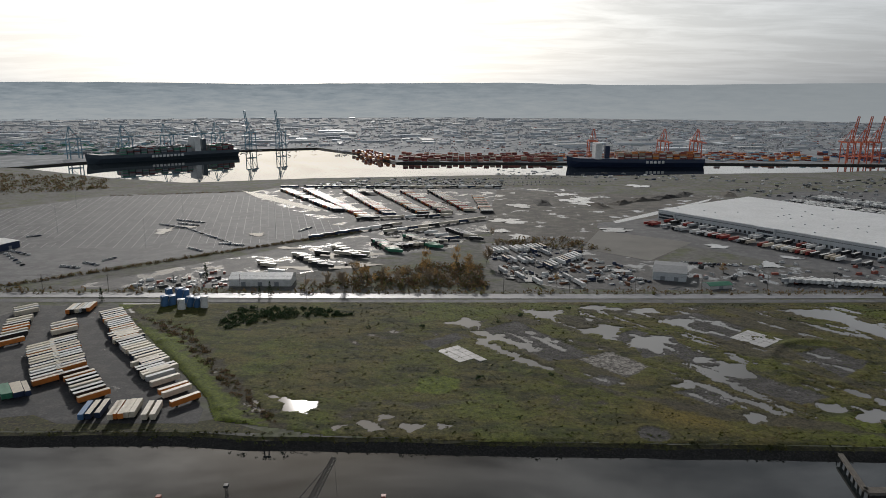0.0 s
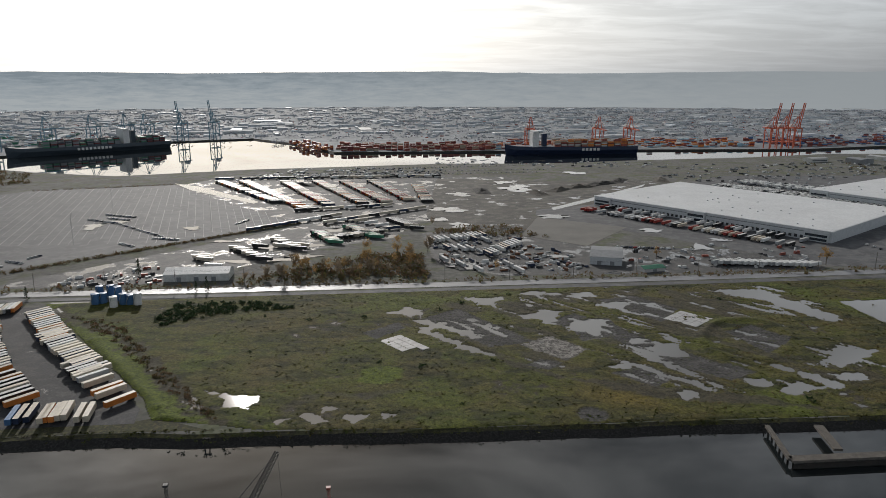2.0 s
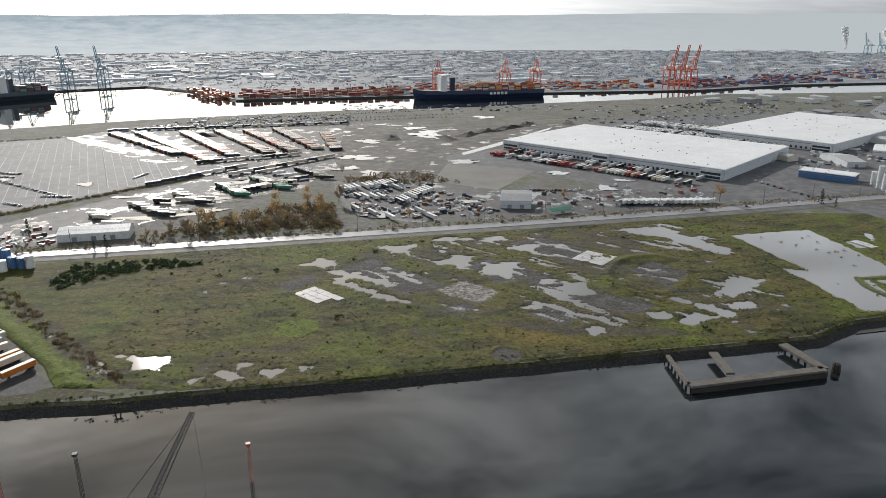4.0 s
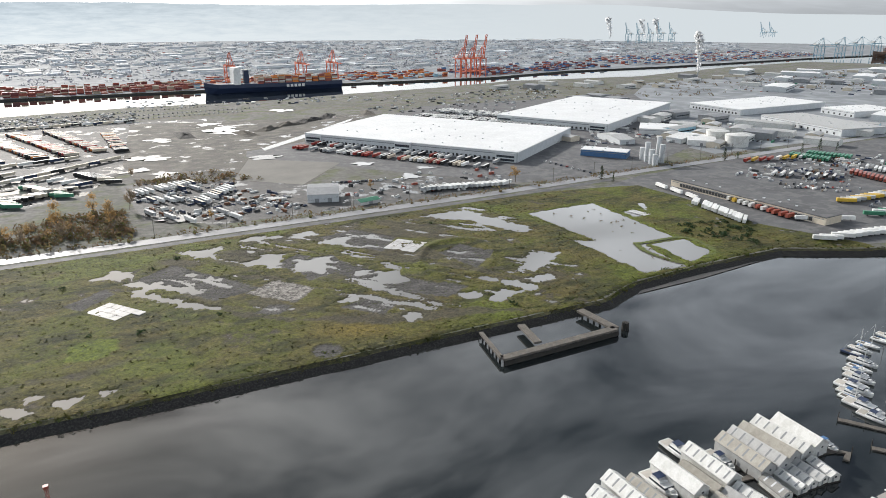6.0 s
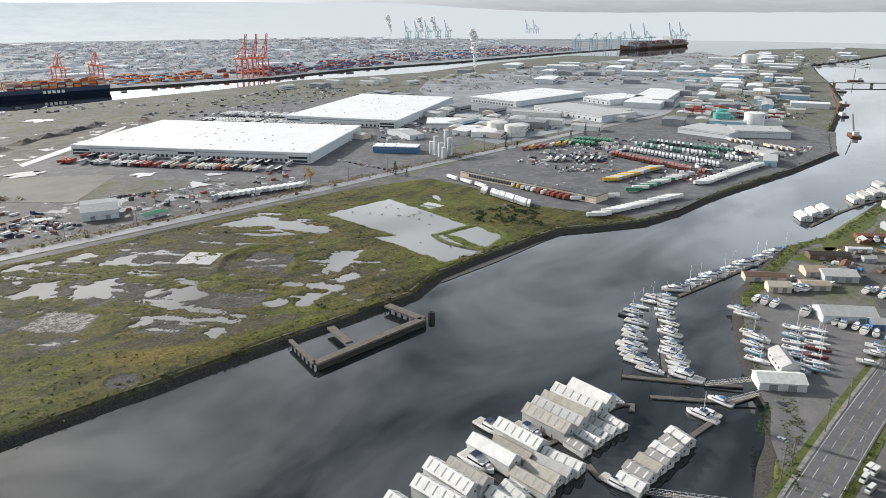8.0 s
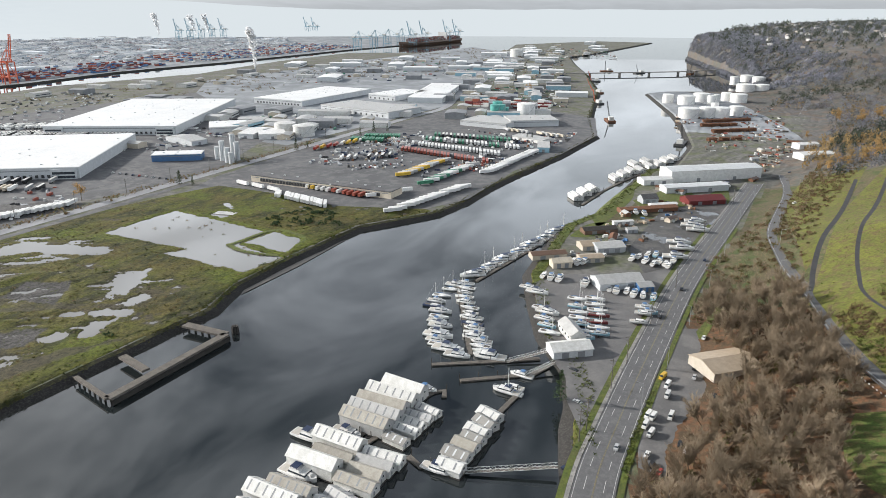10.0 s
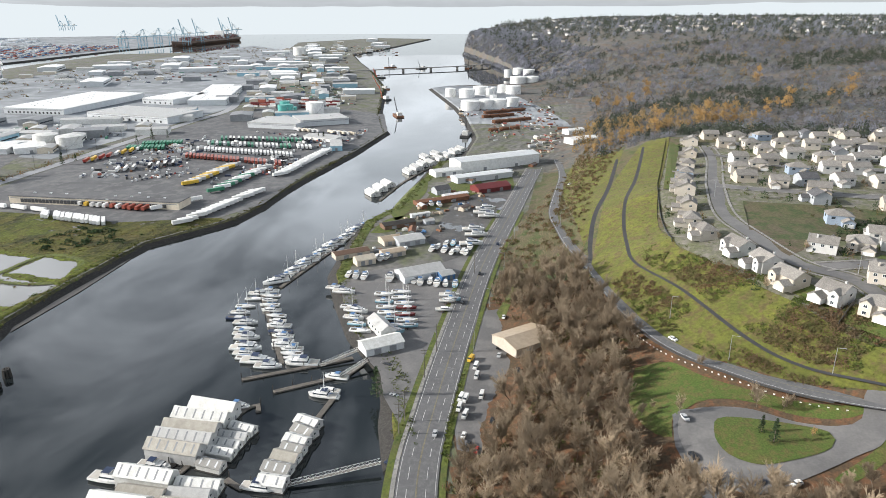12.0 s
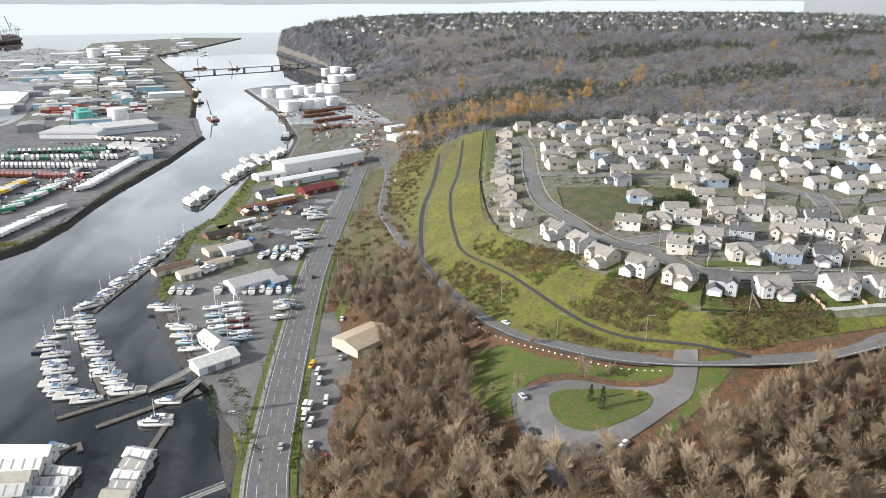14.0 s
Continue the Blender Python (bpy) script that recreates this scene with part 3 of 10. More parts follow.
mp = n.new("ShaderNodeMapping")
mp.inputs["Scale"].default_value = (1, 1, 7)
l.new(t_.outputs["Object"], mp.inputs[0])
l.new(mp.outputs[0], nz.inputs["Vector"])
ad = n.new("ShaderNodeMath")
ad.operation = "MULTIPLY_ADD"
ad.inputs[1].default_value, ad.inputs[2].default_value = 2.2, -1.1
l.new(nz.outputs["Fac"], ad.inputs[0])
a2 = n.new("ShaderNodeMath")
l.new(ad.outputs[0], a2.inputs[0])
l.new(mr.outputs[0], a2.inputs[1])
# emission carries the haze: palest low down, deeper blue-grey towards the crest
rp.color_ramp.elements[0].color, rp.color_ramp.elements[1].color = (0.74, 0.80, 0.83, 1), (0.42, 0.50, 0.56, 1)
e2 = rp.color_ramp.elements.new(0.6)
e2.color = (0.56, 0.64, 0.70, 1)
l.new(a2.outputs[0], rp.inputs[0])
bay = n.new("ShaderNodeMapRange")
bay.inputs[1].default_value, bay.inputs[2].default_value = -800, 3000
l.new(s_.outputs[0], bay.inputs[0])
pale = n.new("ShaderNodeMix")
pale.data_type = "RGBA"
# a paler haze tone takes over towards the bay
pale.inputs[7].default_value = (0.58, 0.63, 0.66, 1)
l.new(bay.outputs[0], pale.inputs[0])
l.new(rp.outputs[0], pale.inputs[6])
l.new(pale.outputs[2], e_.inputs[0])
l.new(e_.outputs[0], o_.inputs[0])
setting("backdrop", bm, back_mat, "backdrop of wooded hills glowing in painted blue-grey haze")

# ---------------------------------------------------------------- ground covers
FIELD = [(-108, 303), (17, 294), (176, 290), (255, 287), (300, 301), (428, 302), (452, 290), (490, 275), (455, 330), (425, 380), (400, 450), (380, 500), (60, 506), (-90, 504), (-105, 480)]
flat("yard_bank_top", [(-330, 299.5), (-117, 299.5), (-80, 298), (-109, 313), (-117, 310), (-184, 310), (-200, 319), (-215, 316), (-330, 380)], LAND + 0.03, M["bank_weeds"], "dark weedy strip along the bank")
flat("container_yard_ground", [(-312.0, 470.0), (-303.4, 496.8), (-239.7, 490.4), (-119.4, 323.0), (-117.1, 307.8), (-184.4, 307.4), (-200.3, 316.3), (-215.0, 313.2)], LAND + 0.06, M["dark_yard"], "dark wet gravel yard")
LOT = [(-361.9, 550.6), (-333.3, 583.3), (-93.1, 784.8), (-315.4, 1094.6), (-504.6, 1060.8), (-589.5, 918.6)] + [(-700, 880), (-560, 600)]
flat("parking_lot_ground", LOT, LAND + 0.06, M["asphalt"], "huge empty asphalt parking lot with faded stripes")
flat("trailer_yard_ground", [(-309.6, 539.3), (-90.5, 762.1), (-311.9, 1082.1), (-272.9, 1141.6), (89.4, 1147.7), (199.3, 1135.8), (138.1, 815.1), (42.4, 779.7), (9.2, 691.4), (-76.8, 641.8), (-111.9, 598.9), (-175.1, 543.7)], LAND + 0.08, M["yard"], "wet gravel trailer yard")
flat("mud_ground", [(50.9, 814.1), (87.8, 1127.2), (293.5, 1073.3), (451.8, 1075.7), (283.9, 874.2), (174.7, 798.1), (271.1, 735.7), (200.2, 640.0), (135.5, 692.7), (57.1, 719.1)], LAND + 0.10, M["mud"], "muddy cleared ground with shallow pools")
flat("works_yard_ground", [(39.0, 713.3), (133.6, 749.1), (194.8, 639.9), (394.8, 603.5), (352.4, 535.0), (98.5, 542.7), (46.7, 581.0)], LAND + 0.07, M["yard"], "muddy lorry yard full of puddles")
flat("warehouse_ground", [(188.5, 835.4), (265.1, 865.2), (561.0, 1113.5), (1024.7, 1082.0), (721.9, 628.6), (496.5, 525.2), (384.1, 548.8), (290.0, 660.4), (179.3, 799.8)], LAND + 0.12, M["asphalt"], "asphalt aprons round the warehouses")
flat("freight_yard_ground", [(437.7, 494.8), (504.8, 516.8), (648.6, 528.3), (768.3, 531.0), (1046.6, 532.7), (1154.8, 470.0), (1059.8, 289.1), (914.3, 245.8), (772.4, 247.4), (667.8, 262.9), (540.7, 256.5), (465.7, 285.3), (446.8, 343.8)], LAND + 0.09, M["asphalt"], "grey asphalt freight yard by the waterway")
flat("industrial_ground", [(677.5, 693.3), (667.6, 562.2), (1089.0, 554.9), (2387.9, 920.2), (2823.6, 1318.3), (1840.6, 1287.5), (1219.1, 1247.1), (946.8, 1015.8)], LAND + 0.05, M["port"], "paved industrial blocks")

# ---------------------------------------------------------------- roads
ROAD_W = [(-1300, 522), (-346, 523), (-124, 522), (95, 522), (331, 525), (471, 531), (657, 536), (779, 540), (940, 545), (1060, 548), (1240, 610), (1860, 832), (2600, 1100)]
bm = bmesh.new()
ribbon(bm, curve(ROAD_W, 20), 12.5, LAND + 0.22)
setting("road", bm, M["wet_road"], "straight pale wet road across the flats")
bm = bmesh.new()
ribbon(bm, curve([(-1300, 508), (-100, 508), (331, 511), (471, 517)], 20), 7, LAND + 0.2)
setting("road_verge", bm, M["asphalt"], "dark service lane beside the road")

SHORE_ROAD = [(-100, 5), (60, 22), (140, 36), (205, 48), (250, 51), (326, 53), (431, 53), (546, 46.5), (735, 36), (990, 22), (1229, 7), (1500, -5)]
shore_line = curve(SHORE_ROAD, 6)
shore_h = [z_at(x, y) + 0.25 for x, y in shore_line]
bm = bmesh.new()
ribbon(bm, shore_line, 15.0, 0, shore_h)
setting("shore_road", bm, M["road"], "four-lane asphalt road along the shore")
HILL_ROAD = [(760, 14), (664, 6), (533, 10.3), (460, 1), (407, -11.7), (360, -21), (322, -31), (283, -47.5), (262, -68), (247.5, -87.5), (239.0, -108), (233.5, -137), (232, -153), (234.8, -174.5), (240, -196), (256, -232), (285, -275)]
hill_line = curve(HILL_ROAD, 5)
hill_raw = [z_at(x, y) for x, y in hill_line]
hill_h = [float(np.mean(hill_raw[max(0, i - 5):i + 6])) + 0.7 for i in range(len(hill_raw))]
bm = bmesh.new()
ribbon(bm, hill_line, 10.5, 0, hill_h)
setting("hill_road", bm, M["road"], "two-lane road climbing round the hill")
# ---------------------------------------------------------------- warehouses
def warehouse(cx, cy, length, width, deg, h, label, doors=0, side=-1, wall="wallgrey", roof="white_roof", name="warehouse", vents=30):
    """A flat-roofed shed: walls, parapet roof, roof vents and a row of dock doors along one long side."""
    w = thing(name, label, "building")
    bm = bmesh.new()
    box(bm, 0, 0, 0, length, width, h)
    body = part("wall", bm, M[wall], w)
    bm = bmesh.new()
    box(bm, 0, 0, h, length + 0.8, width + 0.8, 0.6)
    box(bm, 0, 0, h + 0.6, length - 1.2, width - 1.2, 0.15)
    part("roof", bm, M[roof], w)
    rng = random.Random(int(cx * 7 + cy))
    first = None
    for x, y in sorted({(round(rng.uniform(-0.46, 0.46) * length / 15) * 15, round(rng.uniform(-0.45, 0.45) * width / 12) * 12) for _ in range(vents)}):
        m = pose(x, y, h + 0.75)
        if first is None:
            bm = bmesh.new()
            box(bm, 0, 0, 0, 1.8, 1.2, 0.6)
            box(bm, 0, 0, 0.6, 2.1, 1.5, 0.12)
            first = part("roof_vent", bm, M["wallgrey"], w)
            first.matrix_basis = m
        else:
            again(first, w, m)
    bm = bmesh.new()
    box(bm, 0, side * (width / 2 + 0.06), h * 0.72, length * 0.98, 0.12, h * 0.08)
    part("stripe", bm, M["grey"], w)
    if doors:
        bm = bmesh.new()
        box(bm, 0, 0, 0, 2.9, 0.3, 3.0)
        first = part("dock_door", bm, M["dark"], w)
        for k in range(doors):
            m = pose(-length * 0.42 + length * 0.84 * k / max(1, doors - 1), side * (width / 2 + 0.1), 1.2)
            if k == 0:
                first.matrix_basis = m
            else:
                again(first, w, m)
    w.matrix_basis = pose(cx, cy, LAND, 0, 0, deg)
    return w


def office_block(parent, x, y, sx, sy, h):
    """A glazed corner block set proud of a warehouse wall."""
    bm = bmesh.new()
    box(bm, x, y, 0, sx, sy, h)
    block = part("office_block", bm, M["wallgrey"], parent)
    for z in (1.2, h * 0.5):
        bm = bmesh.new()
        box(bm, x, y, z, sx * 0.88, sy + 0.25, h * 0.24)
        part("window_band", bm, M["glass"], block)


WA = (432.8, 803.1, 288.7, 195.3, -55.2)
wa_house = warehouse(*WA, 11, "huge white flat-roofed distribution warehouse with dock doors", 44)
WB = (747.4, 886.1, 173.8, 293.6, -61.8)
wb_house = warehouse(*WB, 11, "large white flat-roofed warehouse behind another one", 24)
for hs, (L_, W_) in ((wa_house, WA[2:4]), (wb_house, WB[2:4])):
    for sx in (-1, 1):
        office_block(hs, sx * (L_ / 2 - 14), -W_ / 2 - 1.0, 24, 3.0, 10.0)
office_block(wa_house, 0, -WA[3] / 2 - 1.5, 22, 4.0, 11.8)
# ---------------------------------------------------------------- trailers and containers
def box_trailer(paint, roof, label, length=16.0):
    """A box semi-trailer: box, roof, landing legs, bogie, wheels."""
    t = thing("semi_trailer", label, "trailer", "parked trailers")
    bm = bmesh.new()
    box(bm, 0, 0, 1.2, length, 2.55, 2.75)
    part("cargo_box", bm, M[paint], t)
    bm = bmesh.new()
    box(bm, 0, 0, 3.95, length + 0.05, 2.6, 0.1)
    part("roof", bm, M[roof], t)
    bm = bmesh.new()
    box(bm, -length * 0.34, 0, 0.45, 3.4, 1.6, 0.75)
    box(bm, length * 0.3, 0, 0, 0.25, 1.9, 1.2)
    box(bm, 0, 0, 1.02, length * 0.9, 1.0, 0.18)
    for ox in (0, length * 0.09):
        rod(bm, (ox - length * 0.39, -1.25, 0.5), (ox - length * 0.39, 1.25, 0.5), 0.5, n=10)
    part("undercarriage", bm, M["rubber"], t)
    return t


TRAILERS = [box_trailer("white", "white", "white box semi-trailer parked in a row"), box_trailer("navy", "cream", "dark blue semi-trailer with a pale roof"),
            box_trailer("orange", "cream", "orange box trailer with a pale roof"), box_trailer("black", "offwhite", "black semi-trailer with a grimy white roof"),
            box_trailer("cream", "cream", "cream box semi-trailer with weathered roof"), box_trailer("rust_red", "rust_red", "red box semi-trailer parked in a yard"),
            box_trailer("green", "green", "green box trailer in a tight row"), box_trailer("yellow", "yellow", "yellow box trailer in a yard"),
            box_trailer("silver", "offwhite", "bare metal semi-trailer parked in a row"), box_trailer("blue", "blue", "blue box trailer parked in a yard")]
trailer_places = []
tr = random.Random(4)


def row(x0, y0, x1, y1, n, deg, mix, z=LAND + 0.15, gaps=0.06):
    """Trailers side by side along a line, each turned to deg; n = 0 packs them close."""
    if not n:
        n = max(2, int(math.dist((x0, y0), (x1, y1)) * abs(math.sin(math.atan2(y1 - y0, x1 - x0) - radians(deg))) / 4.1))
    for k in range(n):
        if tr.random() < gaps:
            continue
        f = k / max(1, n - 1)
        trailer_places.append((tr.choice(mix), pose(x0 + (x1 - x0) * f + tr.uniform(-0.6, 0.6), y0 + (y1 - y0) * f + tr.uniform(-0.3, 0.3), z, 0, 0, deg + tr.uniform(-1.2, 1.2) + 180 * (tr.random() < 0.2))))


PALE = [3, 4, 1, 4, 3, 2, 8, 4]
YARD_DEG = 48.6
row(*(-235.2, 473.2, -196.3, 417.8), 0, YARD_DEG, PALE)
row(*(-208.1, 428.3, -156.4, 367.6), 0, YARD_DEG, PALE)
row(*(-172.7, 380.1, -127.4, 326.0), 0, YARD_DEG, PALE, gaps=0.25)
row(*(-246.7, 405.4, -213.8, 353.8), 0, YARD_DEG, PALE)
row(*(-239.3, 417.5, -204.9, 363.2), 0, YARD_DEG, PALE)
row(*(-199.7, 359.3, -179.5, 333.8), 0, YARD_DEG, PALE)
row(*(-258.1, 453.0, -246.6, 433.5), 5, YARD_DEG, PALE)
row(*(-289.3, 456.4, -269.6, 412.2), 9, YARD_DEG, [2, 4, 3, 1])
row(*(-300.7, 482.0, -294.2, 472.7), 3, YARD_DEG, PALE)
END_DEG = 98.3
row(*(-174.5, 316.2, -167.4, 318.8), 3, END_DEG, [8, 9, 1], gaps=0)
row(*(-161.0, 316.3, -151.0, 319.5), 5, END_DEG, [4, 2, 2], gaps=0.1)
row(*(-143.9, 316.4, -140.0, 317.0), 2, END_DEG, [4], gaps=0)
row(*(-228.6, 337.7, -219.1, 342.0), 5, 127.7, [1, 6, 9, 2], gaps=0)
row(*(-265.7, 479.5, -254.6, 485.0), 6, END_DEG, PALE)
# trailer yard beyond the trees
for line in ((-251.7, 1108.5, -137.3, 911.3), (-215.7, 1109.1, -94.3, 857.4), (-151.0, 1097.3, -68.0, 882.1), (-102.0, 1098.0, -24.9, 891.0), (-61.8, 1098.7, 4.4, 900.0), (-17.1, 1099.4, 34.4, 913.6), (51.6, 1040.1, 57.5, 900.7)):
    row(*line, int(math.dist(line[:2], line[2:]) * abs(math.sin(math.atan2(line[3] - line[1], line[2] - line[0]) - 0.035)) / 4.6), 2, [4, 4, 2, 3, 4, 5, 1], gaps=0.1)
for line in ((-100.4, 849.4, 4.3, 874.7), (-136.9, 740.1, -56.2, 812.8), (-59.8, 772.0, 46.1, 851.3), (-25.0, 779.0, 9.7, 732.9), (-259.0, 1141.8, 89.4, 1147.7)):
    row(*line, int(math.dist(line[:2], line[2:]) / 13), 28, [4, 3, 0, 1])
for line, c in (((-161.8, 619.1, -144.5, 588.8), 0), ((-137.7, 652.8, -106.0, 609.1), 4), ((-104.4, 685.1, -80.0, 646.4), 6), ((-67.6, 717.7, -46.7, 670.5), 6), ((-36.1, 741.2, -8.0, 691.3), 6), ((10.3, 779.4, 39.6, 724.5), 3), ((-117.2, 660.1, -78.9, 660.5), 3), ((-48.0, 690.8, -2.3, 718.4), 3)):
    row(*line, 0, -20, [c, 3, 4])
# lorry yard beside the road
for line in ((48.0, 671.5, 101.0, 692.4), (59.0, 638.6, 79.5, 632.1), (52.7, 594.5, 77.9, 559.5), (94.8, 610.9, 128.5, 655.4), (105.9, 572.2, 111.8, 552.9), (77.2, 684.4, 100.3, 667.1)):
    row(*line, 0, -71.2, [0, 0, 0, 8, 1])
row(*(289.7, 564.1, 366.7, 547.4), 16, 24.7, [0, 0, 8])
# dock rows at the big warehouse
wa_c, wa_s = math.cos(radians(WA[4])), math.sin(radians(WA[4]))


def wa_point(u, v):
    return WA[0] + wa_c * u - wa_s * v, WA[1] + wa_s * u + wa_c * v


for v, mix, gap in ((-WA[3] / 2 - 12, [0, 0, 5, 0, 3, 8], 0.45), (-WA[3] / 2 - 42, [5, 8, 3, 4, 0, 5, 3], 0.25), (WA[3] / 2 + 60, [0, 8, 3], 0.2), (WA[3] / 2 + 78, [0, 8, 3], 0.2), (WA[3] / 2 + 130, [0, 8], 0.2), (WA[3] / 2 + 148, [0, 8], 0.2)):
    a, b = wa_point(-WA[2] * 0.43, v), wa_point(WA[2] * 0.43, v)
    row(*a, *b, 52, WA[4] + 90, mix, gaps=gap)
# freight yard by the water
for line, n, d, mix in (((472.1, 412.9, 462.5, 353.1), 16, -146.3, [0]), ((511.1, 404.6, 506.6, 343.5), 11, 1.8, [0, 0, 7, 5]),
                        ((473.7, 293.0, 579.1, 276.0), 19, -40, [0]), ((508.8, 333.0, 536.5, 319.0), 4, -40.0, [0]),
                        ((569.0, 315.3, 665.0, 310.5), 16, -40, [0, 0, 8, 0, 6]), ((589.5, 351.8, 671.9, 348.5), 14, -40, [7, 7, 0, 8]),
                        ((706.7, 420.8, 686.9, 303.1), 26, 25.6, [5]), ((743.3, 427.9, 731.6, 308.3), 26, 25.6, [0]),
                        ((779.3, 433.6, 778.2, 303.5), 26, 25.6, [0, 0, 6]), ((812.9, 433.0, 820.1, 321.0), 22, 25.6, [6, 3]),
                        ((734.7, 511.7, 744.8, 468.2), 12, 23.1, [6]), ((761.0, 508.3, 777.6, 468.5), 12, 23.1, [6]),
                        ((662.9, 513.9, 732.3, 497.2), 8, 20, [7, 5, 0]), ((623.6, 459.2, 667.7, 414.8), 9, 25, [0, 8, 3]), ((640.0, 283.0, 765.9, 278.1), 20, -40, [0]),
                        ((891.6, 365.4, 876.5, 283.9), 12, -132.7, [4, 8]), ((488.0, 467.7, 483.2, 426.3), 3, -102.9, [0, 9])):
    row(*line, n, d, mix)
def in_near_yards(m):
    x, y = m.translation.x, m.translation.y
    return (y < 520 and x < 0) or (330 < x < 640 and y < 420) or (y < 500 and 300 < x < 760)


near_tr = [p for p in trailer_places if in_near_yards(p[1])]
far_tr = [p for p in trailer_places if not in_near_yards(p[1])]
spread(TRAILERS, near_tr)
for i in range(len(TRAILERS)):
    group_ = [m for k, m in far_tr if k == i]
    if not group_:
        continue
    names_ = ("white", "navy", "orange", "black", "cream", "red", "green", "yellow", "silver", "blue")
    bm = bmesh.new()
    for m in group_:
        k0 = len(bm.verts)
        z = m.translation.z
        rz = m.to_euler().z
        box(bm, m.translation.x, m.translation.y, z + 1.15, 16, 2.55, 2.75, rz)
        box(bm, m.translation.x, m.translation.y, z + 3.9, 16.1, 2.6, 0.12, rz, mi=1)
        box(bm, m.translation.x - 5.5 * math.cos(rz), m.translation.y - 5.5 * math.sin(rz), z, 3.4, 2.3, 1.15, rz, mi=2)
    me = mesh_of("far_trailers", bm, [M[names_[i]], M[("white", "cream", "cream", "offwhite", "cream", "rust_red", "green", "yellow", "offwhite", "blue")[i]], M["rubber"]])
    tagged(new("far_trailers", me), names_[i] + " box trailers parked in far yards", "", "", "stuff")
drop_unused(TRAILERS, near_tr)


# ---------------------------------------------------------------- cars and vans
def car(paint, label, van=False):
    """A car: body with rounded cabin, windows, wheels."""
    t = thing("van" if van else "car", label, "van" if van else "car")
    L, h = (5.6, 1.15) if van else (4.5, 0.72)
    bm = bmesh.new()
    box(bm, 0, 0, 0.32, L, 1.8, h, taper=0.96)
    if van:
        box(bm, -0.5, 0, 1.47, L - 1.2, 1.75, 0.85, taper=0.94)
    else:
        box(bm, -0.2, 0, 1.38, 1.6, 1.35, 0.06)
    bmesh.ops.bevel(bm, geom=[e for e in bm.edges if abs((e.verts[0].co - e.verts[1].co).x) < 0.3], offset=0.14, segments=2, affect="EDGES")
    part("body", bm, M[paint], t)
    bm = bmesh.new()
    if van:
        box(bm, L / 2 - 1.05, 0, 1.45, 0.6, 1.62, 0.72, taper=0.85)
    else:
        box(bm, -0.2, 0, 1.02, 2.6, 1.62, 0.38, taper=0.72)
    part("glazing", bm, M["glass"], t)
    bm = bmesh.new()
    rod(bm, (0, -0.12, 0), (0, 0.12, 0), 0.33, n=10)
    wheel = part("wheel", bm, M["rubber"], t)
    wheel.matrix_basis = pose(-L * 0.31, -0.8, 0.33)
    for x, y in ((L * 0.31, -0.8), (-L * 0.31, 0.8), (L * 0.31, 0.8)):
        again(wheel, t, pose(x, y, 0.33))
    return t


CARS = [car("white", "white car parked on asphalt"), car("silver", "silver car parked on asphalt"), car("navy", "dark blue car parked outdoors"), car("black", "black car parked on asphalt"), car("red", "red car parked on asphalt"),
        car("white", "white panel van parked in a lot", True), car("yellow", "yellow and orange work van", True)]
car_places = []


def cars(points, deg, kinds, z=None):
    for k, (x, y) in enumerate(points):
        h = LAND + 0.15 if z is None and y > 230 else (z_at(x, y) + 0.35 if z is None else z)
        car_places.append((kinds[k % len(kinds)], pose(x, y, h, 0, 0, deg + tr.uniform(-4, 4))))


def line_of(x0, y0, x1, y1, n):
    return [(x0 + (x1 - x0) * k / max(1, n - 1), y0 + (y1 - y0) * k / max(1, n - 1)) for k in range(n)]


for ln, n in (((-344.3, 613.1, -326.9, 607.1), 7), ((-330.4, 626.1, -314.8, 617.6), 5), ((-316.4, 635.0, -311.6, 644.1), 4), ((-335.0, 816.6, -296.2, 792.5), 11), ((-296.2, 792.5, -211.6, 702.4), 16), ((-256.1, 688.7, -240.4, 676.1), 5),
              ((-326.0, 846.6, -288.5, 828.1), 18), ((-315.7, 824.1, -289.1, 810.0), 12), ((-450.0, 742.7, -441.2, 748.8), 4), ((-427.1, 674.2, -400.6, 657.3), 7), ((-162.7, 777.4, -153.6, 797.6), 6), ((-425.2, 661.9, -382.4, 617.0), 6), ((-231.5, 710.4, -205.8, 702.5), 8)):
    cars(line_of(*ln, n), 62, [0, 1, 1, 2, 0, 3])
for ln, n in (((-65.3, 1254.6, 224.6, 1285.3), 44), ((-141.0, 1205.5, 294.7, 1228.8), 60), ((-80.4, 1176.6, 266.4, 1190.0), 46)):
    cars(line_of(*ln, n), 80, [1, 3, 2, 1])
cars([(568.6, 690.1), (569.9, 677.3), (570.8, 665.2), (571.6, 653.3), (572.9, 641.1), (574.2, 629.2), (574.0, 618.8), (550.8, 707.9), (588.0, 730.9)], 30, [1, 0, 3])
cars([(296.3, 42.0), (261.1, 41.1)], 170, [6, 5])
cars([(280.9, 37.1), (260.6, 39.1), (253.4, 40.6), (289.7, 38.7), (248.3, 37.4), (264.6, 32.7)], 175, [5, 5, 5, 5, 5])
cars([(233.9, 35.8), (228.4, 33.1), (225.4, 29.7), (242.1, 23.0), (288.4, 19.1), (311.4, 30.5), (302.7, 29.3), (346.0, 31.4), (245.5, 25.9)], 178, [0, 3, 4, 0, 3, 3, 1, 0, 3])
cars([(259.5, 70.5), (285.5, 80.2), (214.7, 60.6), (286.7, 83.0)], 70, [0, 3, 2, 1])
cars([(233.2, 47.1), (408.8, 52.8), (468.4, 48.0), (362.3, 56.4)], 182, [1, 3, 2, 3])
cars([(287.5, -47.0)], 215, [0])
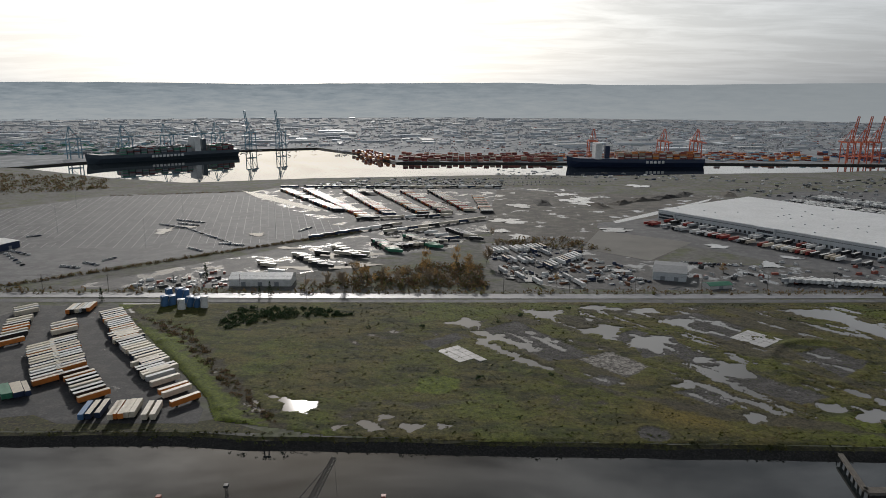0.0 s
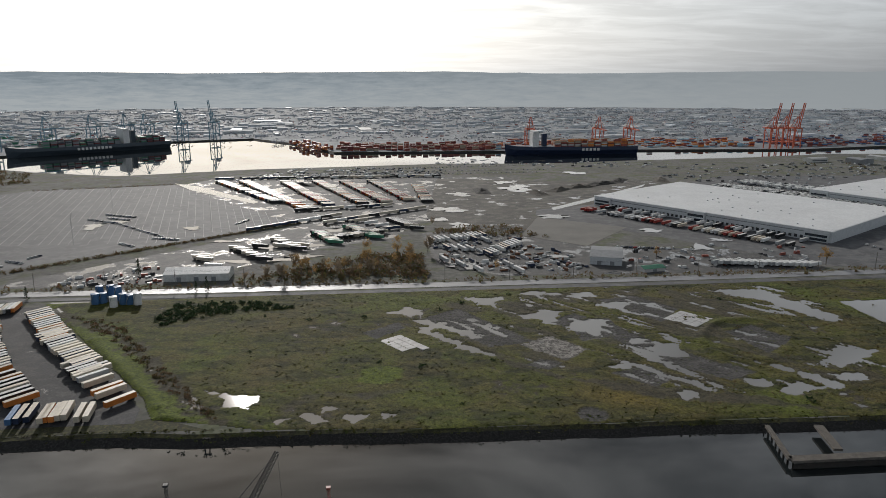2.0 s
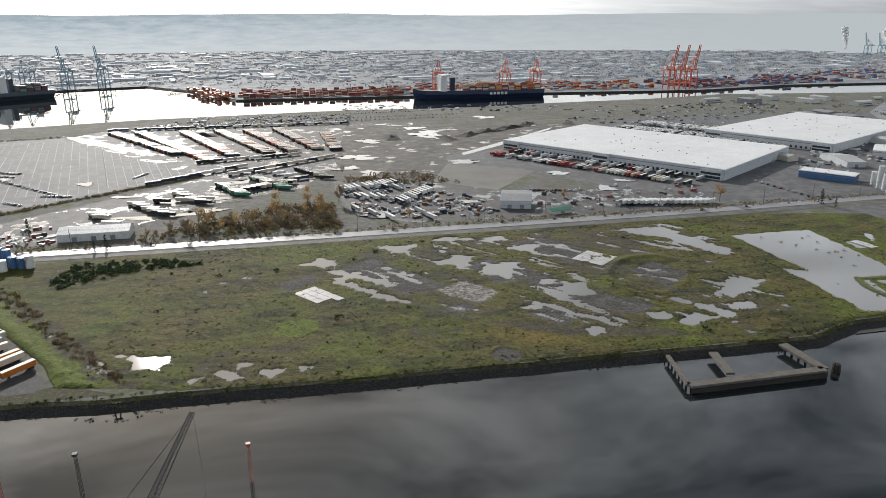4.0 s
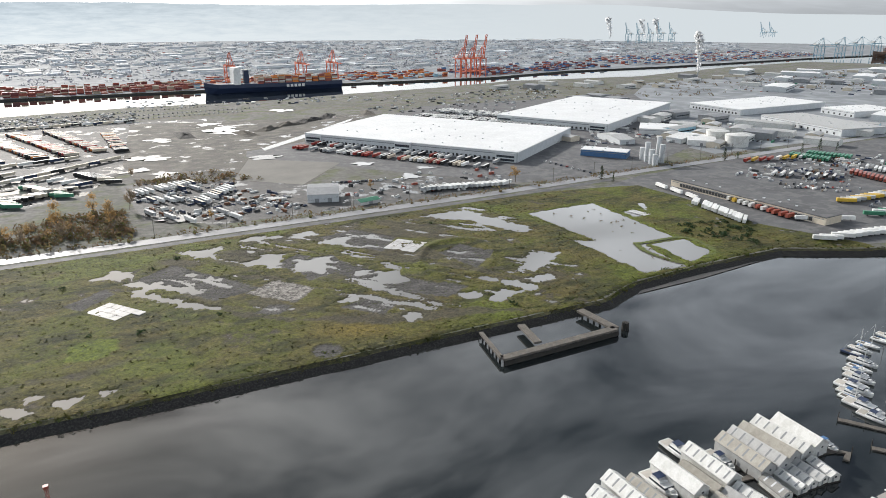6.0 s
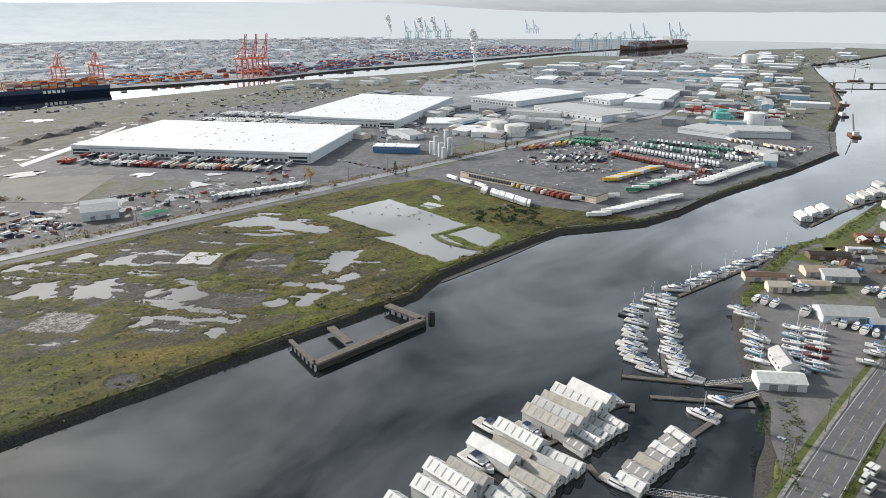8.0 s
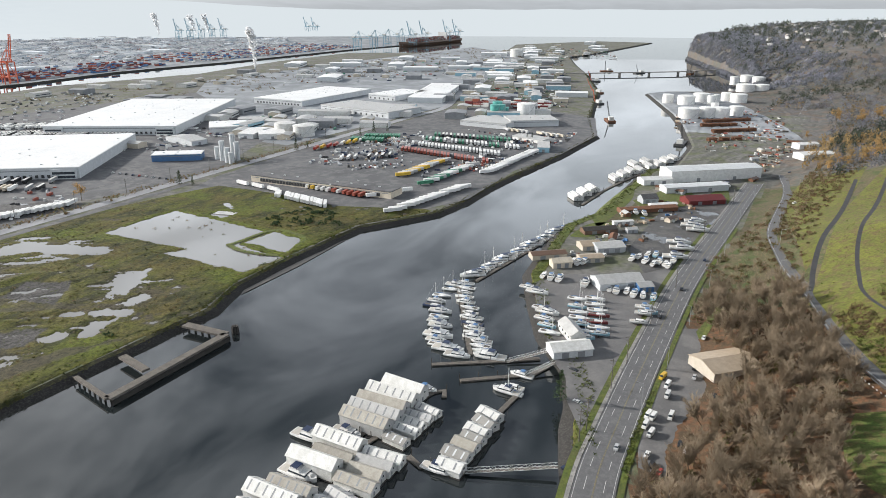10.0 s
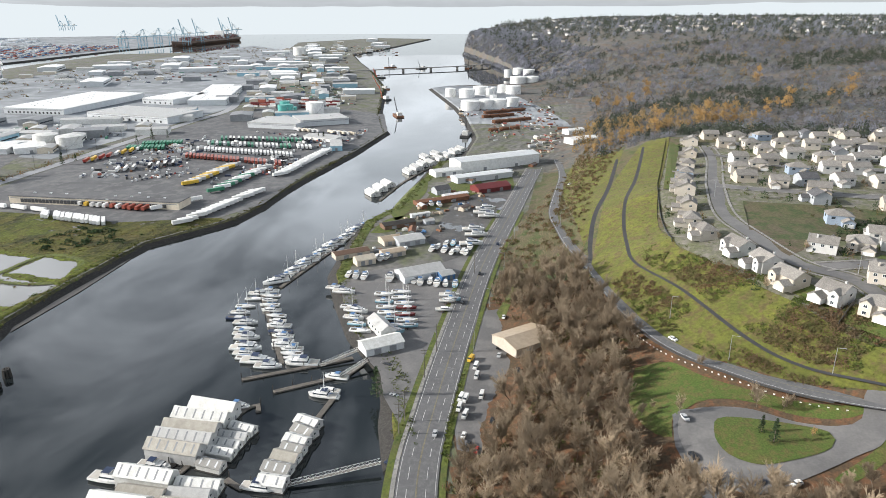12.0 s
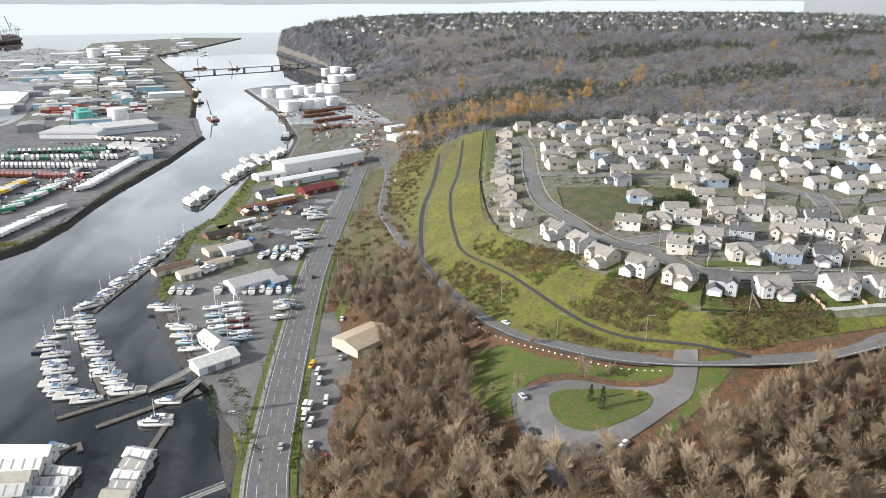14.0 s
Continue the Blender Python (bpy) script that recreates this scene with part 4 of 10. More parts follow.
cars([(227.4, -44.0), (208.9, -44.6), (201.3, -47.5)], 200, [1, 3, 2])
cars([(197.1, -62.2), (197.0, -72.7)], 120, [2, 0])
cars([(620.7, 0.9), (768.7, 9.3)], 160, [0, 2])
for x0, y0, x1, y1, n in ((873.1, 413.5, 850.6, 340.6) + (9,), (747.3, 272.7, 789.2, 271.0) + (4,), (589.7, 412.1, 630.1, 390.7) + (10,), (464.8, 619.0, 471.5, 550.4) + (9,), (222.6, 632.6, 266.0, 621.8) + (12,), (148.8, 589.4, 172.5, 564.1) + (9,)):
    cars(line_of(x0, y0, x1, y1, n), 35, [0, 1, 3, 2, 4])
near_cars = [p for p in car_places if p[1].translation.y < 400 or p[1].translation.x > 300 and p[1].translation.y < 560]
far_cars = [p for p in car_places if p not in near_cars]
spread(CARS, near_cars)
for i, nm in enumerate(("white", "silver", "navy", "black", "red")):
    bm = bmesh.new()
    for k, m in far_cars:
        if k % 5 == i:
            x, y, z, rz = *m.translation, m.to_euler().z
            box(bm, x, y, z + 0.3, 4.5, 1.8, 0.75, rz, 0.95)
            box(bm, x - 0.2 * math.cos(rz), y - 0.2 * math.sin(rz), z + 1.05, 2.5, 1.6, 0.45, rz, 0.72, 1)
            box(bm, x - 0.25 * math.cos(rz), y - 0.25 * math.sin(rz), z + 1.5, 1.9, 1.3, 0.08, rz)
            box(bm, x, y, z, 3.4, 1.7, 0.3, rz, 1.0, 2)
    tagged(new("far_cars", mesh_of("far_cars", bm, [M[nm], M["glass"], M["rubber"]])), nm + " cars parked far across the lots", "", "", "stuff")
drop_unused(CARS, near_cars)
# ---------------------------------------------------------------- boats, boathouses and piers
def hull_mesh(bm, L, W, D, bow=0.34, z0=-0.4):
    """A boat hull with a raked, pointed bow (towards +x), flaring up to the gunwale."""
    sections = []
    for f, w, k in ((-0.5, 0.86, 0.0), (-0.25, 0.98, 0.0), (0.05, 1.0, 0.03), (0.5 - bow * 0.55, 0.78, 0.10), (0.5 - bow * 0.2, 0.40, 0.22), (0.5, 0.03, 0.34)):
        x, half, rise = f * L, w * W / 2, D * k
        sections.append([bm.verts.new(p) for p in ((x - rise * 0.5, -half * 0.55, z0), (x, -half, D * 0.55 + rise), (x, -half * 0.97, D + rise), (x, half * 0.97, D + rise), (x, half, D * 0.55 + rise), (x - rise * 0.5, half * 0.55, z0))])
    for a, b in zip(sections, sections[1:]):
        for j in range(5):
            bm.faces.new((a[j], b[j], b[j + 1], a[j + 1]))
        bm.faces.new((a[5], b[5], b[0], a[0]))
    bm.faces.new(sections[0])
    bm.faces.new(sections[-1][::-1])
    bmesh.ops.recalc_face_normals(bm, faces=bm.faces[:])


def motor_boat(L, label, paint="white", trim="navy", fly=True):
    t = thing("motor_boat", label, "boat", "moored boats")
    W, D = L * 0.30, L * 0.11
    bm = bmesh.new()
    hull_mesh(bm, L, W, D)
    part("hull", bm, M[paint], t)
    bm = bmesh.new()
    box(bm, -L * 0.36, 0, D + 0.02, L * 0.22, W * 0.78, 0.06)
    part("cockpit_floor", bm, M["deck_paint"], t)
    bm = bmesh.new()
    box(bm, L * 0.04, 0, D, L * 0.50, W * 0.78, L * 0.09, taper=0.86)
    box(bm, L * 0.30, 0, D + L * 0.02, L * 0.16, W * 0.42, L * 0.05, taper=0.7)
    part("cabin", bm, M["white"], t)
    bm = bmesh.new()
    box(bm, L * 0.04, 0, D + L * 0.045, L * 0.49, W * 0.775, L * 0.035, taper=0.95)
    part("window_band", bm, M["glass"], t)
    if fly:
        bm = bmesh.new()
        box(bm, -L * 0.04, 0, D + L * 0.09, L * 0.30, W * 0.66, L * 0.05, taper=0.9)
        part("flybridge", bm, M["white"], t)
        bm = bmesh.new()
        box(bm, -L * 0.06, 0, D + L * 0.19, L * 0.2, W * 0.6, 0.08)
        for sx in (-0.15, 0.03):
            for sy in (-1, 1):
                rod(bm, (L * sx, sy * W * 0.27, D + L * 0.13), (L * sx, sy * W * 0.27, D + L * 0.19), 0.05, n=4)
        part("bimini_top", bm, M[trim], t)
    bm = bmesh.new()
    for s in (-1, 1):
        rod(bm, (L * 0.05, s * W * 0.45, D + 0.75), (L * 0.47, s * W * 0.08, D + 1.1), 0.035, n=4)
        for k in range(4):
            f = k / 3
            rod(bm, (L * (0.05 + 0.42 * f), s * W * (0.45 - 0.37 * f), D + 0.05), (L * (0.05 + 0.42 * f), s * W * (0.45 - 0.37 * f), D + 0.75 + 0.35 * f), 0.03, n=3)
    part("bow_rail", bm, M["steel"], t)
    return t


def sail_boat(L, label, paint="white", cover="blue"):
    t = thing("sailing_boat", label, "boat", "moored boats")
    W, D = L * 0.28, L * 0.10
    bm = bmesh.new()
    hull_mesh(bm, L, W, D, 0.5)
    part("hull", bm, M[paint], t)
    bm = bmesh.new()
    box(bm, L * 0.06, 0, D, L * 0.42, W * 0.55, L * 0.05, taper=0.8)
    part("coachroof", bm, M["white"], t)
    bm = bmesh.new()
    box(bm, -L * 0.30, 0, D + 0.02, L * 0.26, W * 0.5, 0.08)
    part("cockpit_floor", bm, M["wood"], t)
    bm = bmesh.new()
    rod(bm, (L * 0.10, 0, D), (L * 0.10, 0, L * 1.28), 0.15, 0.10, n=6)
    for z in (0.55, 0.9):
        rod(bm, (L * 0.10, -W * 0.28, L * z), (L * 0.10, W * 0.28, L * z), 0.04, n=4)
    part("mast", bm, M["white"], t)
    bm = bmesh.new()
    rod(bm, (L * 0.09, 0, L * 0.22), (-L * 0.32, 0, L * 0.21), 0.17, 0.12, n=6)
    part("sail_cover", bm, M[cover], t)
    bm = bmesh.new()
    for p in ((L * 0.48, 0, D), (-L * 0.48, 0, D), (L * 0.1, -W * 0.45, D), (L * 0.1, W * 0.45, D)):
        rod(bm, p, (L * 0.10, 0, L * 1.26), 0.02, n=3, caps=False)
    part("rigging", bm, M["steel"], t)
    return t


BOATS = [motor_boat(13, "white cabin cruiser with flybridge moored at a pier"), sail_boat(11, "white sailing boat with a blue sail cover"), motor_boat(11, "white motor boat with dark window band", trim="blue"),
         motor_boat(9, "small white motor boat", fly=False), sail_boat(12.5, "sailing yacht with a navy hull", "navy", "navy"), motor_boat(16, "large white motor yacht with two decks"), motor_boat(10, "motor boat with a pale blue cover over its hull", "pale_blue", "blue"), sail_boat(11, "red-hulled sailing boat under a pale cover", "maroon", "pale_blue")]
boat_places = []
for k, (x, y) in enumerate([(361.9, 179.3), (354.5, 178.8), (343.3, 179.3), (334.8, 178.3), (327.8, 176.6), (322.9, 169.5), (315.9, 166.7), (310.4, 165.0), (305.9, 160.7), (300.1, 158.5), (294.7, 156.1), (289.7, 154.6), (285.6, 151.2), (283.4, 144.5), (279.5, 137.5)]):
    boat_places.append(((0, 1, 1, 2, 4, 0, 1, 2, 0, 1, 5, 2, 1, 5, 0)[k], pose(x, y, 0, 0, 0, -82.8 + tr.uniform(-3, 3))))
for k, (x, y) in enumerate([(367.2, 175.3), (360.7, 171.5), (353.9, 169.5), (347.6, 166.6), (341.1, 162.6), (334.5, 157.1), (328.3, 153.6), (322.4, 150.2), (315.9, 146.7), (311.2, 143.3), (306.1, 141.3), (301.5, 138.3), (298.5, 133.2), (293.7, 131.5), (289.6, 128.2), (285.2, 122.7)]):
    boat_places.append(((2, 1, 3, 1, 2, 1, 3, 0, 4, 2, 1, 0, 2, 1, 1, 5)[k], pose(x, y, 0, 0, 0, 97.2 + tr.uniform(-3, 3))))
for k, (x, y) in enumerate(line_of(*(381.8, 177.2, 509.7, 157.6), 25)):
    boat_places.append(((5, 0, 2, 1, 0, 1, 2)[k % 7], pose(x, y, 0, 0, 0, 128.0 + tr.uniform(-3, 3))))
for k, (x, y) in enumerate([(275.7, 102.1), (259.1, 102.8), (258.8, 100.8), (263.9, 101.1), (195.0, 103.8), (189.7, 158.7), (169.0, 147.8), (169.3, 127.8), (244.1, 135.8), (199.5, 147.6)]):
    boat_places.append(((2, 0, 1, 3, 0, 5, 5, 3, 2, 0)[k], pose(x, y, 0, 0, 0, -91.6 + (180 if k < 4 else 0))))
# ashore, on stands
for pts, deg, kinds in (([(373.0, 135.6), (364.5, 127.2), (343.6, 116.6), (338.7, 111.7), (331.1, 110.8), (323.4, 106.6), (316.0, 102.6)], -91.4, (2, 0, 1, 0, 2, 6, 1)),
                        ([(363.9, 102.7), (353.6, 99.7), (346.3, 96.6), (339.2, 94.0), (332.5, 91.1), (324.1, 87.5), (317.9, 84.9)], -82.7, (1, 6, 1, 1, 6, 1, 6)),
                        ([(368.8, 93.8), (360.7, 91.6), (353.4, 88.1), (347.7, 85.6), (338.7, 84.3), (332.0, 81.6), (325.5, 79.3)], -80.8, (1, 1, 1, 7, 7, 1, 6)),
                        ([(391.2, 132.7), (390.8, 127.7), (390.7, 122.1), (391.1, 106.1), (388.7, 90.2), (388.1, 86.5), (390.1, 80.7), (387.8, 76.0), (387.7, 70.9), (387.9, 64.8)], 6.2, (3, 2, 2, 0, 3, 2, 3, 2, 3, 6)),
                        ([(369.7, 65.6), (361.4, 65.0), (349.3, 64.8), (363.8, 62.9)], -81.0, (2, 3, 3, 6)),
                        ([(425.2, 124.3), (424.3, 120.1), (427.7, 117.1), (443.7, 109.5), (448.9, 90.9), (453.6, 88.0), (448.2, 82.2), (444.2, 76.4), (451.1, 73.8), (447.8, 69.4), (457.5, 66.0), (461.5, 83.6), (463.2, 78.7), (445.0, 67.0)], -2.7, (3, 2, 2, 3, 2, 3, 2, 3, 2, 3, 2, 3, 6, 3)),
                        ([(496.2, 69.4), (483.7, 65.4), (463.7, 66.2), (543.1, 67.8), (533.6, 62.1), (555.2, 67.2)], -77.9, (5, 5, 5, 5, 5, 5)),
                        ([(561.9, 115.2), (560.8, 107.8), (694.5, 60.0)], 20, (2, 2, 0))):
    for k, (x, y) in enumerate(pts):
        boat_places.append((kinds[k % len(kinds)], pose(x, y, z_at(x, y) + 1.2, 0, 0, deg + tr.uniform(-4, 4))))
ashore = [m.translation.copy() for _, m in boat_places if m.translation.z > 3]
spread(BOATS, [(k, m @ Matrix.Diagonal((1.02, 1.12, 0.95, 1.0))) for k, m in boat_places])
drop_unused(BOATS, boat_places)


def boat_stand():
    t = thing("boat_stand", "steel cradle under a boat kept ashore", "stand", "boat stands")
    bm = bmesh.new()
    for x in (-2.4, 2.4):
        box(bm, x, 0, 0, 0.25, 2.6, 0.25)
        for y in (-1.1, 1.1):
            rod(bm, (x, y, 0.2), (x, y * 0.8, 1.5), 0.07, n=5)
    part("cradle", bm, M["rust"], t)
    bm = bmesh.new()
    box(bm, 0, 0, 0.2, 5.4, 0.4, 0.65)
    part("keel_block", bm, M["darkwood"], t)
    return t


spread([boat_stand()], [(0, pose(p.x, p.y, p.z - 1.2)) for p in ashore])


def boathouse(x0, y0, x1, y1, width, wall_h, ridge, wall, roof, label, seed):
    """A floating gabled shed along its ridge line: float, walls, two roof slopes with skylight strips, and doors."""
    L, ang = math.hypot(x1 - x0, y1 - y0), math.degrees(math.atan2(y1 - y0, x1 - x0))
    t = thing("boathouse", label, "boathouse", "floating boathouses")
    bm = bmesh.new()
    box(bm, 0, 0, -0.35, L + 1.0, width + 0.8, 0.7)
    part("float", bm, M["darkwood"], t)
    bm = bmesh.new()
    h = width / 2
    lo = [bm.verts.new((sx * L / 2, sy * h, z)) for sx in (-1, 1) for sy, z in ((-1, 0.3), (-1, wall_h), (0, ridge), (1, wall_h), (1, 0.3))]
    bm.faces.new(lo[0:5])
    bm.faces.new(lo[5:10][::-1])
    for j in range(4):
        bm.faces.new((lo[j], lo[j + 5], lo[j + 6], lo[j + 1]))
    bmesh.ops.recalc_face_normals(bm, faces=bm.faces[:])
    part("wall", bm, M[wall], t)
    rise = math.hypot(h + 0.4, ridge - wall_h)
    for s in (-1, 1):
        bm = bmesh.new()
        vs = [bm.verts.new(p) for p in ((-L / 2 - 0.4, 0, ridge + 0.1), (L / 2 + 0.4, 0, ridge + 0.1), (L / 2 + 0.4, s * (h + 0.4), wall_h - 0.1), (-L / 2 - 0.4, s * (h + 0.4), wall_h - 0.1))]
        up_ = [bm.verts.new(v.co + Vector((0, 0, 0.14))) for v in vs]
        bm.faces.new(vs), bm.faces.new(up_)
        for j in range(4):
            bm.faces.new((vs[j], vs[(j + 1) % 4], up_[(j + 1) % 4], up_[j]))
        bmesh.ops.recalc_face_normals(bm, faces=bm.faces[:])
        slope = part("roof_slope", bm, M[roof], t)
        rng = random.Random(seed)
        if rng.random() < 0.75:
            n = max(2, int(L / 3.4))
            bm = bmesh.new()
            c0 = Vector((0, s * h * 0.12, ridge - (ridge - wall_h) * 0.12 + 0.26))
            c1 = Vector((0, s * h * 0.92, ridge - (ridge - wall_h) * 0.92 + 0.34))
            side_ = Vector((0.35, 0, 0))
            top_ = [bm.verts.new(p) for p in (c0 - side_, c0 + side_, c1 + side_, c1 - side_)]
            low_ = [bm.verts.new(v.co - Vector((0, 0, 0.12))) for v in top_]
            bm.faces.new(top_), bm.faces.new(low_)
            for j in range(4):
                bm.faces.new((top_[j], top_[(j + 1) % 4], low_[(j + 1) % 4], low_[j]))
            bmesh.ops.recalc_face_normals(bm, faces=bm.faces[:])
            strip = part("skylight", bm, M["grey" if roof != "dark_roof" else "wallgrey"], t)
            for k in range(n):
                m = pose(-L / 2 + (k + 0.5) * L / n, 0, 0)
                if k:
                    again(strip, t, m)
                else:
                    strip.matrix_basis = m
    bm = bmesh.new()
    box(bm, L / 2 + 0.03, -h * 0.25, 0.4, 0.08, 0.9, 2.0)
    part("door", bm, M["grey"], t)
    bm = bmesh.new()
    box(bm, L / 2 + 0.03, h * 0.2, wall_h * 0.75, 0.08, 0.9, 0.7)
    part("window", bm, M["glass"], t)
    t.matrix_basis = pose((x0 + x1) / 2, (y0 + y1) / 2, 0, 0, 0, ang)
    return t


M["dark_roof"] = mat("weathered_grey_roof", (0.27, 0.265, 0.25), (0.21, 0.205, 0.19), scale=0.4, fine=3.0, rough=0.7, bump=0.2, per_object=0.15)
M["beige_roof"] = mat("stained_beige_roof", (0.40, 0.38, 0.33), (0.30, 0.28, 0.24), scale=0.4, fine=3.0, rough=0.7, bump=0.2, per_object=0.2)
M["mid_roof"] = mat("pale_grey_metal_roof", (0.46, 0.46, 0.45), (0.38, 0.38, 0.37), scale=0.4, fine=3.0, rough=0.5, bump=0.15, per_object=0.12)
BIG = [(237.0, 152.1, 235.4, 132.0), (228.5, 155.1, 227.9, 131.9), (219.6, 154.5, 220.2, 132.3), (213.4, 154.3, 213.2, 131.1), (206.6, 153.5, 205.7, 131.9), (189.9, 154.7, 189.3, 133.3), (174.6, 155.0, 174.6, 134.5), (152.2, 155.7, 152.0, 134.5), (157.4, 150.5, 157.6, 133.2), (142.3, 151.8, 143.5, 132.6), (129.3, 152.0, 129.4, 140.9)]
for k, ln in enumerate(BIG):
    pale = k in (0, 1, 5, 6, 7, 9, 10)
    boathouse(*ln, 7.5, 5.2, 8.0, "offwhite" if pale else "mid_roof", "offwhite" if pale else ("mid_roof" if k % 2 else "beige_roof"), "tall white floating boathouse with skylight strips" if pale else "tall grey metal floating boathouse", k)
MID = [(182.2, 150.0, 182.1, 132.9), (189.6, 132.0, 190.5, 116.2), (184.2, 131.9, 184.9, 117.2), (178.7, 131.5, 179.1, 118.0), (172.4, 132.6, 172.2, 116.6), (157.8, 131.2, 157.3, 122.0), (164.0, 130.1, 161.8, 119.5)]
for k, ln in enumerate(MID):
    boathouse(*ln, 6.0, 3.4, 5.4, "offwhite", ("beige_roof", "offwhite", "mid_roof", "beige_roof")[k % 4], "floating boathouse with a weathered roof", k + 20)
SMALL = [(227.8, 130.1, 225.8, 119.7), (221.0, 131.7, 221.0, 120.6), (216.2, 131.2, 215.2, 120.9), (210.7, 131.0, 209.9, 120.8), (203.3, 131.3, 201.8, 121.1)]
for k, ln in enumerate(SMALL):
    boathouse(*ln, 5.0, 2.6, 4.2, "offwhite", ("offwhite", "mid_roof", "offwhite", "offwhite", "dark_roof")[k], "small low white floating boathouse", k + 40)
COLUMN = [(197.2, 104.3, 196.9, 94.3), (205.1, 105.8, 203.9, 95.3), (212.1, 105.1, 210.8, 95.2), (217.4, 103.8, 215.8, 95.0), (223.2, 104.7, 221.1, 95.5), (230.8, 104.0, 227.0, 95.1), (236.8, 105.2, 233.7, 95.6)]
for k, ln in enumerate(COLUMN):
    pale = k in (0, 4, 6)
    boathouse(*ln, 6.5, 3.0, 4.8, "offwhite", "offwhite" if pale else ("dark_roof" if k % 2 else "beige_roof"), "white floating boathouse in a column" if pale else "brown-grey roofed floating boathouse", k + 60)
far_dir = -141.8
for k, (x, y) in enumerate([(598.8, 176.7), (617.5, 174.5), (634.9, 171.6), (689.1, 163.1), (709.7, 160.2), (728.3, 157.1), (736.9, 149.7), (760.3, 145.1), (778.7, 139.1), (800.6, 134.7), (816.5, 129.5), (764.2, 161.9), (783.9, 153.1)]):
    c_, s_ = math.cos(radians(far_dir)) * 8, math.sin(radians(far_dir)) * 8
    boathouse(x - c_, y - s_, x + c_, y + s_, 9, 3.5, 5.5, "offwhite", "mid_roof" if k > 2 else "white", "far floating boathouse with a pale roof", k + 80)


def pier(points, width, label, piles=9.0, z=0.75):
    """A floating walkway along a line with upright piles beside it."""
    t = thing("pier", label, "pier")
    bm = bmesh.new()
    ln = curve(points, 6) if len(points) > 2 else points
    ribbon(bm, ln, width, z)
    ext = bmesh.ops.extrude_face_region(bm, geom=bm.faces[:])
    for v in ext["geom"]:
        if isinstance(v, bmesh.types.BMVert):
            v.co.z -= 0.65
    bmesh.ops.recalc_face_normals(bm, faces=bm.faces[:])
    part("deck", bm, M["wood"], t)
    first = None
    total = sum(math.dist(a, b) for a, b in zip(ln, ln[1:]))
    side = shifted(ln, width / 2 + 0.35)
    for k in range(int(total / piles) + 1):
        f = min(k * piles / total, 0.999) * (len(side) - 1)
        i = int(f)
        x, y = [side[i][c] + (side[i + 1][c] - side[i][c]) * (f - i) for c in (0, 1)]
        if first is None:
            bm = bmesh.new()
            rod(bm, (0, 0, -2), (0, 0, 3.2), 0.22, 0.2, n=7)
            first = part("pile", bm, M["darkwood"], t)
            first.matrix_basis = pose(x, y, 0)
        else:
            again(first, t, pose(x, y, 0))
    return t


pier([(265.4, 144.2), (284.3, 115.5), (295.1, 100.2)], 2.6, "grey floating pier head with dark piles")
pier([(257.9, 125.4), (277.2, 99.8)], 2.6, "short floating pier with dark piles")
pier([(282.9, 132.0), (364.4, 179.0)], 2.4, "floating pier between two rows of boats", 10)
pier([(374.1, 171.1), (515.4, 153.2), (579.6, 139.0)], 2.4, "long floating pier with boats on one side", 14)
pier([(274.9, 99.0), (289.5, 93.7)], 2.2, "gangway landing beside the shore", 8)
pier([(197.2, 117.8), (197.9, 103.9), (261.9, 97.0)], 2.4, "floating pier beside a column of boathouses", 10)
pier([(179.4, 146.9), (243.5, 131.3), (241.4, 125.2)], 2.4, "floating walkway between rows of boathouses", 10)
pier([(139.9, 149.4), (160.4, 144.2), (194.6, 136.8), (212.9, 133.6)], 2.2, "floating walkway under boathouse eaves", 12)
pier([(580.6, 164.9), (667.1, 157.7), (815.3, 127.2)], 2.4, "far floating pier lined with boathouses", 16)
for k, pts in enumerate(([(283.6, 112.8), (298.1, 97.7)], [(274.5, 100.2), (288.2, 90.7)], [(197.7, 94.0), (205.0, 80.8), (213.1, 63.6)])):
    t = thing("gangway", "white truss gangway down to the floating pier", "gangway")
    (ax, ay), (bx, by) = pts[0], pts[-1]
    bm = bmesh.new()
    ribbon(bm, [(ax, ay), (bx, by)], 1.8, 0, [1.0, 3.6])
    part("walkway", bm, M["wood"], t)
    d = Vector((bx - ax, by - ay, 2.6))
    side = Vector((-d.y, d.x, 0)).normalized() * 0.9
    for s in (-1, 1):
        bm = bmesh.new()
        p0 = Vector((ax, ay, 1.0)) + side * s
        n_ = max(4, int(d.length / 2.2))
        for j in range(n_):
            a, b = p0 + d * (j / n_), p0 + d * ((j + 1) / n_)
            top = Vector((0, 0, 1.3))
            rod(bm, a, b, 0.06, n=4), rod(bm, a + top, b + top, 0.06, n=4), rod(bm, a, a + top, 0.05, n=4), rod(bm, a, b + top, 0.05, n=4)
        part("truss_side", bm, M["white"], t)
